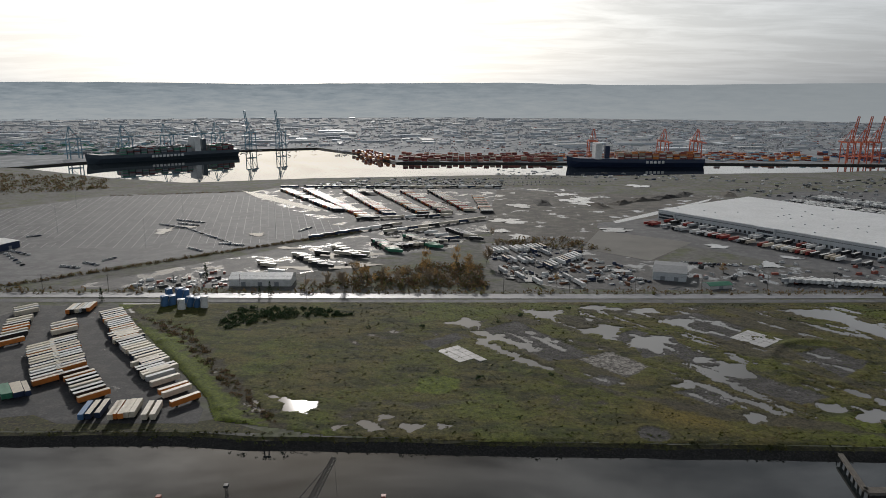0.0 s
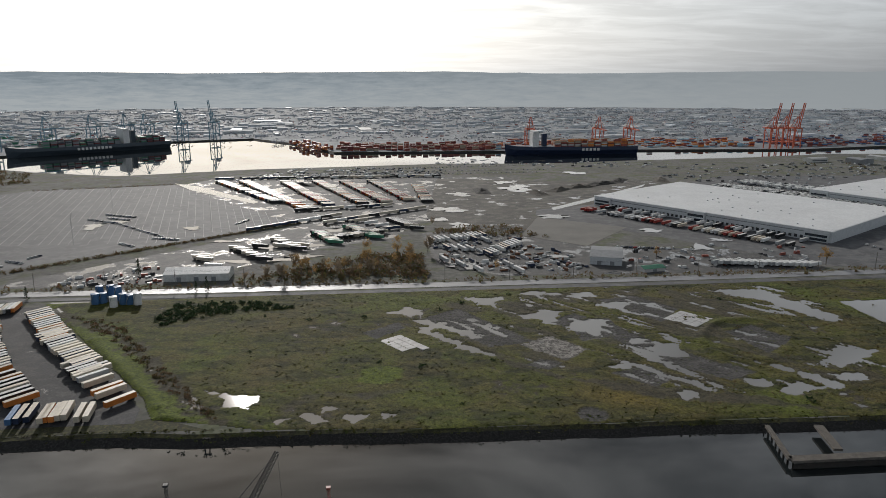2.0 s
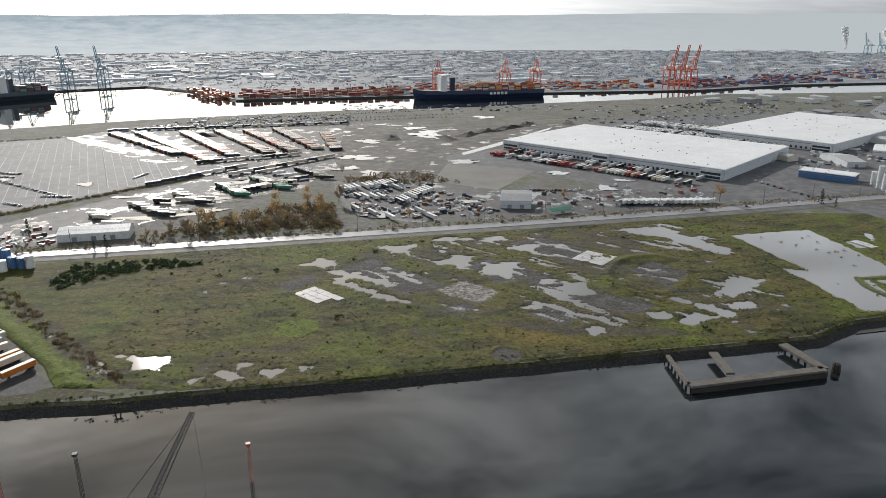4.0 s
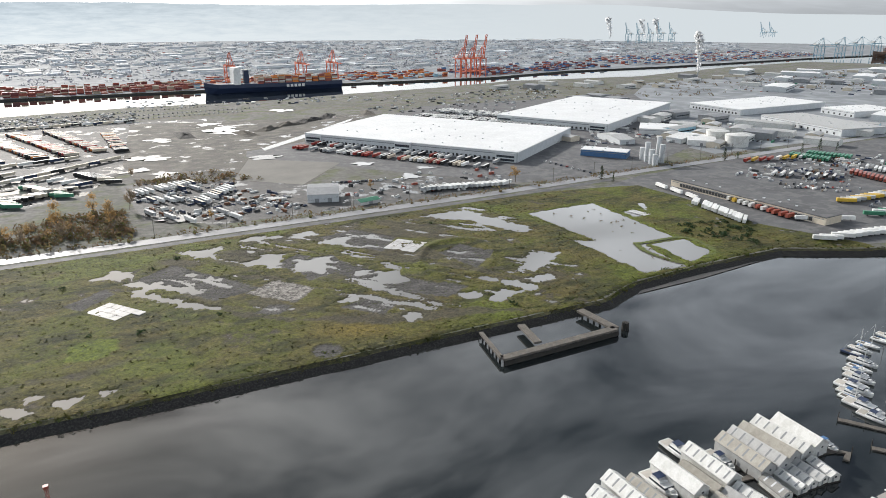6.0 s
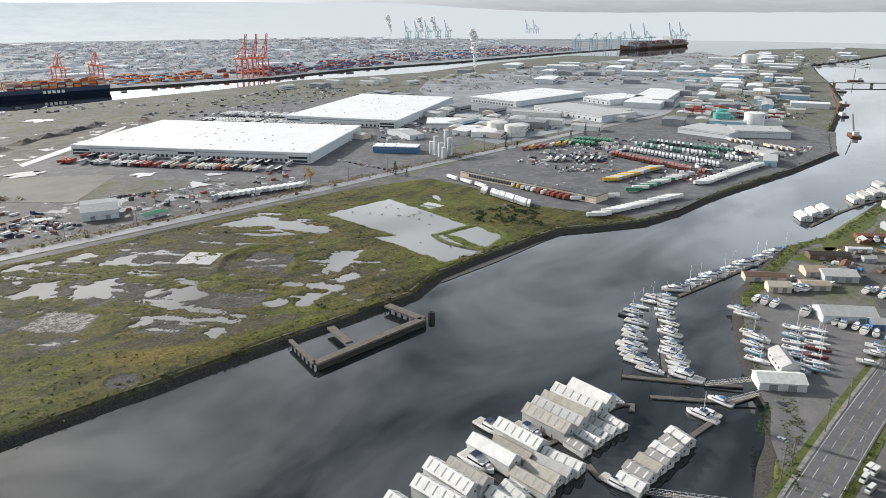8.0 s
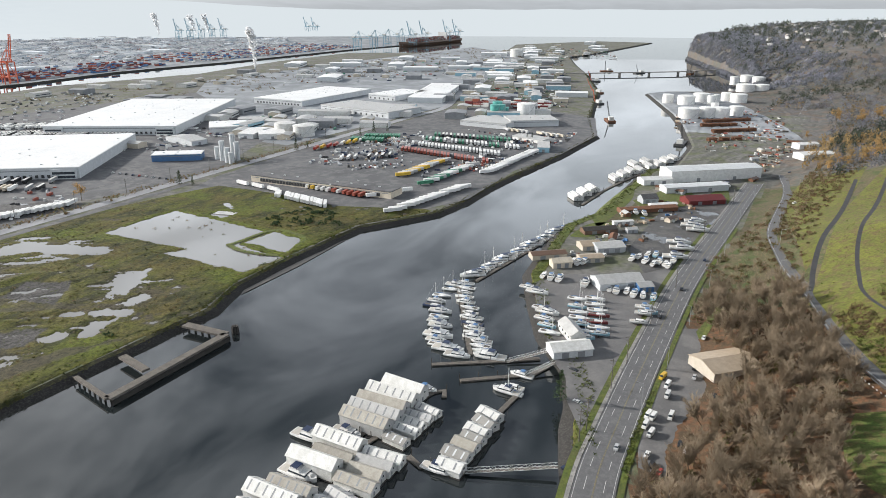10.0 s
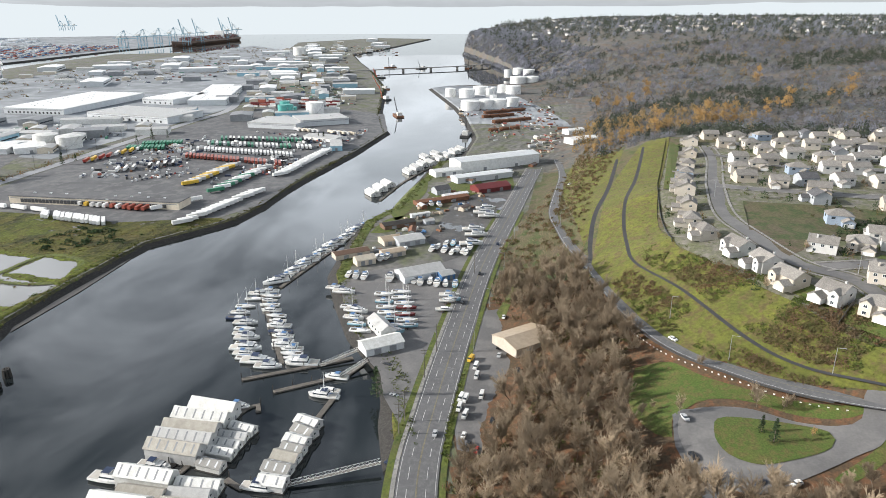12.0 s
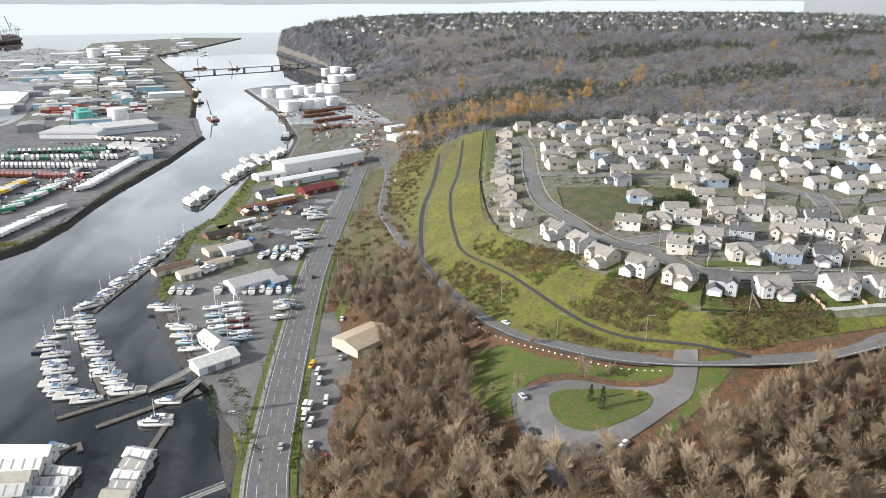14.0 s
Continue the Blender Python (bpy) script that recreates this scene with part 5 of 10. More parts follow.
# ---------------------------------------------------------------- the wet field: pools, slabs, pond, ruined pier
def blob(bm, x, y, rx, ry, z, seed, deg=0.0, rough=0.35, n=26):
    """A flat irregular patch."""
    rng = random.Random(seed)
    ph = [rng.uniform(0, 6.28) for _ in range(5)]
    c, s = math.cos(radians(deg)), math.sin(radians(deg))
    vs = []
    for k in range(n):
        a = k / n * math.tau
        r = 1 + rough * (0.5 * math.sin(2 * a + ph[0]) + 0.4 * math.sin(3 * a + ph[1]) + 0.35 * math.sin(5 * a + ph[2]) + 0.3 * math.sin(8 * a + ph[3]) + 0.2 * math.sin(13 * a + ph[4]))
        u, v = rx * r * math.cos(a), ry * r * math.sin(a)
        vs.append(bm.verts.new((x + c * u - s * v, y + s * u + c * v, z)))
    f = bm.faces.new(vs)
    if f.normal.z < 0:
        f.normal_flip()
    bmesh.ops.triangulate(bm, faces=[f])


def pools(points, z, material, name, label, rough=0.35, deg=0.0):
    for k, (x, y, rx, ry) in enumerate(points):
        bm = bmesh.new()
        blob(bm, x, y, rx, ry, z + 0.004 * (k % 9), int(x * 3 + y * 7), deg, rough)
        tagged(new(name, mesh_of(name, bm, material)), label, name.replace("_", " "), name + "s", "structure")


# the field's ground: a rolling sheet with hollows that fill with rain, old floors and mud
LATTICE = np.random.RandomState(3).uniform(-1, 1, (4, 256, 256))


def value_noise(x, y, size, seed):
    """Smooth lattice noise between -1 and 1, over whole arrays."""
    lat = LATTICE[seed % 4, :, :]
    x, y = np.asarray(x, float) + seed * 37.7, np.asarray(y, float) - seed * 51.3
    u, v = np.asarray(x, float) / size + 500, np.asarray(y, float) / size + 500
    i, j = np.floor(u).astype(int), np.floor(v).astype(int)
    f, g = u - i, v - j
    f, g = f * f * (3 - 2 * f), g * g * (3 - 2 * g)
    a, b = lat[i % 256, j % 256], lat[(i + 1) % 256, j % 256]
    c, d = lat[i % 256, (j + 1) % 256], lat[(i + 1) % 256, (j + 1) % 256]
    return (a * (1 - f) + b * f) * (1 - g) + (c * (1 - f) + d * f) * g


def fbm(x, y, size, seed, octaves=4):
    return sum(value_noise(x, y, size / 2 ** k, seed + k) * 0.55 ** k for k in range(octaves)) / 1.6


def outside(quad, x, y):
    """Metres outside an outline; negative inside."""
    best = np.full(np.shape(x), 1e9)
    for (x0, y0), (x1, y1) in zip(quad, quad[1:] + quad[:1]):
        k = np.clip(((x - x0) * (x1 - x0) + (y - y0) * (y1 - y0)) / ((x1 - x0) ** 2 + (y1 - y0) ** 2), 0, 1)
        best = np.minimum(best, np.hypot(x - x0 - k * (x1 - x0), y - y0 - k * (y1 - y0)))
    return np.where(inside(quad, x, y), -best, best)


def outside_any(quads, x, y):
    best = np.full(np.shape(x), 1e9)
    for q in quads:
        best = np.minimum(best, outside(q, x, y))
    return best


POOLS_A = [
    [(57.3, 485.4), (85.5, 486.2), (78.0, 459.2), (66.9, 469.7)],
    [(75.7, 463.9), (79.7, 459.8), (109.0, 424.4), (104.2, 425.0)],
    [(111.7, 454.6), (124.0, 450.1), (106.6, 424.1), (92.3, 445.0)],
    [(17.2, 441.0), (27.1, 441.8), (64.8, 403.4), (53.7, 403.5)],
    [(17.1, 429.2), (23.9, 428.8), (68.7, 368.0), (42.2, 388.5)],
    [(128.4, 431.8), (145.8, 429.2), (132.0, 398.9), (115.8, 418.4)],
    [(155.8, 467.7), (175.6, 464.8), (161.5, 451.3), (150.1, 461.1)],
    [(162.3, 388.9), (177.7, 384.4), (175.2, 363.0), (156.0, 368.0)],
    [(150.4, 395.5), (159.6, 391.0), (156.3, 385.6), (150.2, 387.8)],
    [(125.5, 353.5), (134.7, 360.2), (140.9, 356.1), (130.2, 347.3)],
    [(148.8, 318.6), (156.4, 317.4), (156.4, 311.9), (146.6, 310.8)],
]
POOLS_B = [
    [(168.5, 406.1), (177.5, 400.5), (186.2, 381.2), (178.9, 387.2)],
    [(142.3, 375.0), (151.1, 371.8), (173.5, 336.8), (164.1, 338.4)],
    [(246.2, 487.3), (286.6, 490.4), (296.1, 452.0), (270.3, 461.4)],
    [(272.7, 465.6), (296.1, 452.0), (307.2, 413.6), (289.2, 415.8)],
    [(247.2, 350.1), (270.7, 373.5), (288.5, 363.3), (251.5, 338.1)],
    [(209.6, 353.4), (221.6, 347.0), (242.9, 317.8), (232.0, 314.4)],
    [(191.0, 330.4), (200.8, 331.3), (203.5, 323.1), (194.5, 320.2)],
    [(199.2, 315.9), (216.4, 325.6), (225.9, 316.7), (206.7, 308.9)],
    [(174.3, 324.2), (178.9, 323.3), (187.9, 312.4), (183.0, 312.6)],
    [(-92.8, 340.7), (-60.6, 330.1), (-66.2, 316.2), (-77.2, 322.3)],
    [(-43.1, 306.7), (-37.3, 314.2), (-26.8, 302.8), (-33.1, 299.9)],
]
POOLS_C = [
    [(-33.9, 315.8), (-26.7, 317.1), (-23.0, 315.2), (-31.3, 312.0)],
    [(-53.0, 303.6), (-47.7, 307.3), (-45.5, 305.5), (-50.0, 301.0)],
    [(-46.1, 294.2), (-40.9, 297.7), (-37.9, 296.1), (-42.5, 292.4)],
    [(-21.7, 306.3), (-13.2, 307.1), (-8.9, 306.6), (-15.0, 299.6)],
    [(-1.7, 307.4), (4.3, 306.9), (3.7, 304.3), (-0.3, 304.6)],
    [(3.4, 457.3), (15.4, 467.1), (28.2, 462.4), (17.1, 448.9)],
    [(-8.9, 476.0), (-4.6, 474.5), (-1.9, 467.5), (-6.2, 469.0)],
    [(239.1, 333.6), (257.5, 333.8), (256.6, 324.2), (240.1, 326.3)],
    [(135.7, 491.6), (152.8, 491.6), (157.4, 479.1), (140.5, 480.7)],
    [(96.8, 492.3), (116.1, 497.3), (135.8, 488.6), (113.3, 486.2)],
    [(432.5, 438.6), (429.9, 423.3), (421.6, 419.3), (424.1, 432.5)],
]
POND_PARTS = [
    [(327.5, 453.9), (394.2, 454.5), (385.0, 351.7), (329.4, 347.1)],
    [(314.2, 380.3), (351.9, 351.1), (344.2, 302.1), (313.2, 305.4)],
    [(358.0, 346.3), (386.3, 343.5), (381.9, 314.0), (355.1, 307.4)],
    [(401.2, 421.7), (412.0, 419.4), (408.1, 404.3), (396.7, 406.9)],
]
PAVING = [
    [(24.4, 442.8), (50.2, 461.7), (91.7, 394.6), (62.6, 387.6)],
    [(81.3, 390.4), (101.0, 402.7), (119.7, 379.3), (102.0, 363.9)],
    [(106.8, 427.6), (128.5, 445.8), (135.6, 435.5), (115.8, 418.4)],
    [(137.1, 406.0), (154.2, 404.3), (191.5, 345.1), (156.7, 345.7)],
    [(153.9, 472.8), (182.9, 480.6), (203.6, 447.2), (182.1, 420.9)],
    [(214.7, 401.4), (237.5, 411.1), (249.7, 384.8), (223.2, 363.3)],
    [(164.4, 348.4), (192.9, 351.5), (201.9, 338.5), (182.9, 328.9)],
    [(122.8, 343.9), (146.2, 353.2), (153.8, 336.0), (140.4, 324.1)],
    [(78.5, 359.2), (88.6, 367.9), (100.5, 360.8), (89.2, 351.1)],
    [(-14.3, 419.6), (9.4, 437.3), (12.8, 425.6), (-5.9, 407.1)],
    [(119.8, 432.5), (148.4, 433.3), (153.4, 402.3), (119.5, 392.7)],
]
SWALES = [[(-53.7, 315.9), (-41.5, 332.0), (-32.1, 330.9), (-48.6, 309.7)], [(-32.1, 330.9), (-11.7, 332.2), (20.8, 335.0), (-11.8, 324.1)]]
TRACKS = [[(68.9, 368.9), (96.8, 340.1), (93.0, 338.2), (65.8, 364.8)], [(93.9, 341.1), (185.6, 310.8), (209.1, 294.1), (135.8, 313.2)], [(20, 431), (24, 428), (75, 362), (68, 365)]]
TANK_PAD, MOUND, OCHRE, MOSS = (98, 298, 7.5), (222, 389, 38, 24), (118, 313, 22, 9), (-3, 353.5, 12, 12)
RUBBLE = [(81.3, 390.4), (101.0, 402.7), (119.7, 379.3), (102.0, 363.9)]
WET = [(60, 490), (158, 496), (300, 500), (318, 430), (290, 375), (275, 320), (185, 312), (140, 312), (100, 350), (20, 395), (0, 440)]
RIM = [(-243, 499), (-122, 334), (-111, 310), (-80, 303), (-59, 296), (17, 290.5), (105, 288.5), (176, 287), (256, 284), (297, 297), (352, 300), (428, 299), (455, 285), (493, 265), (496, 275), (470, 345), (479, 429), (477, 487), (440, 497), (384, 508), (60, 507), (-90, 506)]


DITCH = [(-228, 482), (-207, 463), (-163, 426), (-124, 366), (-97, 329), (-78, 303)]


def field_shape(x, y):
    """Height over the land, and how far the ground is paved, bare or mossy."""
    x, y = np.asarray(x, float), np.asarray(y, float)
    a = radians(-53)
    u, v = x * math.cos(a) + y * math.sin(a), -x * math.sin(a) + y * math.cos(a)
    ragged = fbm(x, y, 8, 3) * 6.5 + fbm(x, y, 3.0, 9, 3) * 3.4
    h = 0.38 + 0.30 * fbm(x, y, 26, 20) + 0.22 * fbm(u * 0.35, v, 6, 30) + 0.20 * fbm(x, y, 3.2, 40, 2)
    paved = smooth(0.5, -0.5, outside_any(PAVING, x, y) + fbm(x, y, 3, 60) * 1.3)
    h = h * (1 - paved) + (0.22 + 0.05 * fbm(x, y, 4, 66)) * paved
    # low earth bank round a sunken yard
    m = np.hypot((x - MOUND[0]) * 0.6 + (y - MOUND[1]) * 0.8, ((x - MOUND[0]) * 0.8 - (y - MOUND[1]) * 0.6) * 1.55)
    h = h + (0.5 + 0.8 * smooth(-0.3, 0.4, fbm(x, y, 30, 70))) * np.exp(-((m - MOUND[2]) / 5.0) ** 2)
    # tracks, swales and small hollows between the old floors
    bare = smooth(1.2, -0.6, outside_any(TRACKS, x, y) + ragged * 0.5) * 0.8
    swale = smooth(2.0, -2.0, outside_any(SWALES, x, y) + ragged * 0.4)
    h = h - 0.12 * swale
    bare = np.maximum(bare, swale * 0.55)
    wet_zone = smooth(6, -10, outside(WET, x, y))
    streak = fbm(u * 0.22, v, 5.5, 80)
    h = h - 0.62 * smooth(0.35, 0.45, streak + 0.25 * fbm(x, y, 3, 82, 3)) * wet_zone * smooth(-0.5, 0.1, fbm(x, y, 30, 90))
    bare = np.maximum(bare, wet_zone * smooth(0.02, 0.35, fbm(u * 0.4, v, 14, 95)) * 0.75)
    pool = outside_any(POOLS_A + POOLS_B + POOLS_C, x, y) + ragged * 0.62 + 0.5
    h = h - (h + 0.30) * smooth(1.3, -1.1, pool)
    pond = outside_any(POND_PARTS, x, y) + ragged * 0.3
    h = h - (h + 0.40) * smooth(1.6, -1.2, pond)
    pad = np.hypot(x - TANK_PAD[0], y - TANK_PAD[1]) - TANK_PAD[2]
    h = np.where(pad < 0, 0.16, h + 0.35 * np.exp(-((pad - 0.8) / 0.8) ** 2))
    paved = np.maximum(paved, smooth(0.4, -0.4, pad))
    bare = np.maximum(bare, smooth(0.17, 0.05, h))
    moss = np.maximum(smooth(1.5, -1.5, (np.hypot(x - MOSS[0], y - MOSS[1]) - MOSS[2]) + ragged * 0.5), 0.55 * smooth(0.15, 0.5, fbm(x, y, 34, 120)) * (1 - wet_zone))
    moss = np.maximum(moss, 0.75 * smooth(9, 1, pond) * smooth(320, 345, x))
    ochre = np.exp(-(((x - OCHRE[0]) * 0.9 - (y - OCHRE[1]) * 0.4) / OCHRE[2]) ** 2 - (((y - OCHRE[1]) * 0.9 + (x - OCHRE[0]) * 0.4) / OCHRE[3]) ** 2)
    rubble = smooth(0.6, -0.6, outside(RUBBLE, x, y) + ragged * 0.4)
    # green bank beside the yard, with an overgrown ditch at its foot
    ditch, crest = np.full(x.shape, 1e9), np.full(x.shape, 1e9)
    for (x0, y0), (x1, y1) in zip(DITCH, DITCH[1:]):
        k = np.clip(((x - x0) * (x1 - x0) + (y - y0) * (y1 - y0)) / ((x1 - x0) ** 2 + (y1 - y0) ** 2), 0, 1)
        ditch = np.minimum(ditch, np.hypot(x - x0 - k * (x1 - x0), y - y0 - k * (y1 - y0)))
        crest = np.minimum(crest, np.hypot(x + 14 - x0 - k * (x1 - x0), y + 6 - y0 - k * (y1 - y0)))
    west = np.interp(y, [303, 329, 366, 426, 463, 482], [-78, -97, -124, -163, -207, -228]) - x > 0
    low = smooth(7, 2, ditch + ragged)
    h = h - 0.25 * low + np.where(west, 1.5 * np.exp(-(crest / 5.0) ** 2), 0)
    bare = np.maximum(bare * np.where(west, 0, 1), 0.85 * low)
    moss = np.maximum(moss, np.where(west, 0.9, 0) * (1 - low))
    edge = smooth(0.0, 3.5, -outside(RIM, x, y))
    h = 0.04 + (h - 0.04) * edge
    return h, paved, np.clip(bare, 0, 1), moss, ochre, rubble


def field_material():
    """Grass that gives way to wet mud, dark broken paving, pale rubble and moss where the ground says so."""
    m = bpy.data.materials.new("wet_field_ground")
    m.use_nodes = True
    n, l = m.node_tree.nodes, m.node_tree.links
    b = n["Principled BSDF"]
    co = n.new("ShaderNodeTexCoord").outputs["Object"]

    def tex(size, detail=5.0, rough=0.6, stretch=None):
        t_ = n.new("ShaderNodeTexNoise")
        t_.inputs["Scale"].default_value, t_.inputs["Detail"].default_value, t_.inputs["Roughness"].default_value = 1 / size, detail, rough
        src = co
        if stretch:
            mp_ = n.new("ShaderNodeMapping")
            mp_.inputs["Rotation"].default_value = (0, 0, radians(stretch[0]))
            mp_.inputs["Scale"].default_value = (stretch[1], 1, 1)
            l.new(co, mp_.inputs[0])
            src = mp_.outputs[0]
        l.new(src, t_.inputs["Vector"])
        return t_.outputs["Fac"]

    def ramp(v, a, c, lo=0.0, hi=1.0):
        r = n.new("ShaderNodeMapRange")
        r.inputs[1].default_value, r.inputs[2].default_value, r.inputs[3].default_value, r.inputs[4].default_value = a, c, lo, hi
        l.new(v, r.inputs[0])
        return r.outputs[0]

    def mix(fac, a, c):
        x = n.new("ShaderNodeMix")
        x.data_type = "RGBA"
        for i, v in ((0, fac), (6, a), (7, c)):
            if isinstance(v, tuple):
                x.inputs[i].default_value = (*v, 1)
            else:
                l.new(v, x.inputs[i])
        return x.outputs[2]

    def scale(colour, k):
        v = n.new("ShaderNodeVectorMath")
        v.operation = "SCALE"
        l.new(colour, v.inputs[0])
        l.new(k, v.inputs["Scale"])
        return v.outputs[0]

    def layer(name):
        at = n.new("ShaderNodeAttribute")
        at.attribute_name = name
        return at.outputs["Fac"]

    grass = mix(ramp(tex(45, 6), 0.40, 0.60), (0.088, 0.098, 0.012), (0.105, 0.088, 0.024))
    grass = mix(ramp(tex(11, 6, 0.65, (53, 0.35)), 0.46, 0.64), grass, (0.030, 0.035, 0.009))
    grass = mix(ramp(tex(5, 5, 0.7), 0.54, 0.70), grass, (0.14, 0.125, 0.040))
    grass = mix(layer("moss"), grass, mix(ramp(tex(4), 0.4, 0.6), (0.125, 0.160, 0.012), (0.085, 0.115, 0.012)))
    grass = mix(layer("ochre"), grass, (0.16, 0.122, 0.022))
    mud = mix(ramp(tex(6, 6), 0.35, 0.65), (0.085, 0.072, 0.050), (0.050, 0.045, 0.034))
    ground_ = mix(layer("bare"), grass, mud)
    floor_ = mix(ramp(tex(7, 7, 0.7, (53, 0.5)), 0.38, 0.62), (0.105, 0.100, 0.096), (0.058, 0.056, 0.053))
    floor_ = mix(ramp(tex(3.5, 6, 0.7), 0.56, 0.66), floor_, (0.055, 0.064, 0.018))
    ground_ = mix(layer("paved"), ground_, floor_)
    ground_ = mix(layer("rubble"), ground_, mix(ramp(tex(2.5, 6, 0.7), 0.45, 0.58), (0.34, 0.32, 0.29), (0.12, 0.11, 0.10)))
    ground_ = scale(ground_, ramp(tex(1.6, 5, 0.75), 0.34, 0.66, 0.36, 1.28))
    l.new(ground_, b.inputs["Base Color"])
    b.inputs["Roughness"].default_value = 0.92
    b.inputs["Specular IOR Level"].default_value = 0.25
    bp = n.new("ShaderNodeBump")
    bp.inputs["Strength"].default_value, bp.inputs["Distance"].default_value = 1.0, 0.35
    l.new(tex(1.1, 5, 0.65), bp.inputs["Height"])
    l.new(bp.outputs[0], b.inputs["Normal"])
    return m


M["field"] = field_material()
fx, fy = np.meshgrid(np.arange(-245, 500, 1.3), np.arange(262, 510, 1.3), indexing="ij")
fh, *covers = field_shape(fx, fy)
keep = inside(RIM, fx, fy)


def field_cell(x, y):
    return min(max(int((x + 245) / 1.3 + 0.5), 0), fx.shape[0] - 1), min(max(int((y - 262) / 1.3 + 0.5), 0), fx.shape[1] - 1)


def field_z(x, y):
    return LAND + float(fh[field_cell(x, y)])


def on_paving(x, y):
    c = field_cell(x, y)
    return covers[0][c] > 0.4 or covers[1][c] > 0.6


cells = keep[:-1, :-1] & keep[1:, :-1] & keep[:-1, 1:] & keep[1:, 1:]
ny = fx.shape[1]
ci, cj = np.nonzero(cells)
k0 = ci * ny + cj
quads = np.stack([k0, k0 + ny, k0 + ny + 1, k0 + 1], 1)
used, back = np.unique(quads, return_inverse=True)
me = bpy.data.meshes.new("field_ground")
me.from_pydata(np.stack([fx, fy, LAND + fh], -1).reshape(-1, 3)[used].tolist(), [], back.reshape(-1, 4).tolist())
for nm, c in zip(("paved", "bare", "moss", "ochre", "rubble"), covers):
    me.attributes.new(nm, "FLOAT", "POINT").data.foreach_set("value", c.reshape(-1)[used].astype(np.float32))
me.polygons.foreach_set("use_smooth", np.ones(len(me.polygons), bool))
me.materials.append(M["field"])
tagged(new("field_ground", me), "rough wet grass field with old floors, mud and hollows", "", "", "structure")
flat("rain_water", shifted(RIM, 4.0), LAND + 0.02, M["puddle"], "shallow rain water standing in the field's hollows and pond")
for q, lab in (((11.3, 396.5, 29.0, 16.0, -54.5), "pale wet concrete slab with leaves of broken topping"), ((201.6, 426.4, 23.4, 23.2, -51.4), "pale wet concrete slab in the grass"), ((407.7, 412.5, 17.9, 8.5, -79.7), "small pale slab by the pond")):
    t = thing("concrete_slab", lab, "slab", "old floor slabs")
    rng = random.Random(int(q[0]))
    nx, ny = max(2, int(q[2] / 5)), max(2, int(q[3] / 5))
    bm = bmesh.new()
    for i in range(nx):
        for j in range(ny):
            if rng.random() < 0.99:
                box(bm, -q[2] / 2 + (i + 0.5) * q[2] / nx, -q[3] / 2 + (j + 0.5) * q[3] / ny, -0.3, q[2] / nx - 0.25, q[3] / ny - 0.25, 0.5 + rng.uniform(-0.04, 0.05), rng.uniform(-0.01, 0.01))
    part("slab_panels", bm, M["pale_slab"], t)
    t.matrix_basis = pose(q[0], q[1], LAND + 0.34, 0, 0, q[4])
# the pond and its small basin behind a grassy dyke
POND = [(325.4, 446.9), (363.9, 459.1), (389.2, 459.0), (391.1, 417.8), (385.2, 354.9), (364.9, 346.9), (352.3, 351.5), (343.8, 311.0), (341.1, 301.7), (321.4, 310.9), (315.2, 357.8)]
bm = bmesh.new()
for k, (x, y) in enumerate(curve([(348.7, 352.8), (342.6, 333.5), (347.2, 307.7), (364.5, 306.6), (386.6, 317.4), (389.6, 346.7), (352.3, 351.5)], 3)):
    blob(bm, x, y, 2.6, 2.0, LAND + 0.42 + 0.003 * (k % 5), k, 0, 0.25, 12)
setting("dyke", bm, M["lush"], "low green dyke round a basin")
flat("mudflat", [(289.3, 287.0), (344.6, 287.4), (403.9, 291.5), (411.2, 297.4), (353.6, 295.7), (298.4, 292.4)], 0.35, M["mudflat"], "wet mudflat at the foot of the bank")
def tuft_mesh(name, n, r, h, seed, leaf=0.5, flatness=1.0):
    """Many small leaves in an uneven mound: triangles thrown over a dome."""
    rng = np.random.RandomState(seed)
    u = rng.normal(size=(n, 3))
    u /= np.linalg.norm(u, axis=1)[:, None]
    u[:, 2] = np.abs(u[:, 2])
    rad = rng.uniform(0.45, 1.0, n) ** 0.5 * (1 + 0.3 * np.sin(u[:, 0] * 5 + seed) * np.cos(u[:, 1] * 4))
    c = u * rad[:, None] * np.array([r, r, h])
    t = rng.normal(size=(n, 3, 3)) * leaf
    v = (c[:, None] + t).reshape(-1, 3)
    v[:, 2] = np.maximum(v[:, 2], -0.3)
    me = bpy.data.meshes.new(name)
    me.from_pydata(v.tolist(), [], [(3 * i, 3 * i + 1, 3 * i + 2) for i in range(n)])
    return me


def stuff(name, meshes, places, material, label):
    """Joins many scaled copies of leafy meshes into one object that nobody could count."""
    base = []
    for me in meshes:
        v = np.empty(len(me.vertices) * 3)
        me.vertices.foreach_get("co", v)
        base.append((v.reshape(-1, 3), np.array([q for p in me.polygons for q in ((tuple(p.vertices),) if len(p.vertices) == 3 else ((p.vertices[0], p.vertices[1], p.vertices[2]), (p.vertices[0], p.vertices[2], p.vertices[3])))])))
    vs, fs, n = [], [], 0
    for k, (x, y, z, s, rz) in enumerate(places):
        v, f = base[k % len(base)]
        c, q = math.cos(rz), math.sin(rz)
        w = np.stack([v[:, 0] * c - v[:, 1] * q, v[:, 0] * q + v[:, 1] * c, v[:, 2]], 1) * s + (x, y, z)
        vs.append(w)
        fs.append(f + n)
        n += len(v)
    me = bpy.data.meshes.new(name)
    me.from_pydata(np.concatenate(vs).tolist(), [], np.concatenate(fs).tolist())
    me.materials.append(material)
    for m in meshes:
        bpy.data.meshes.remove(m)
    return tagged(new(name, me), label, "", "", "stuff")


fr = np.random.RandomState(11)


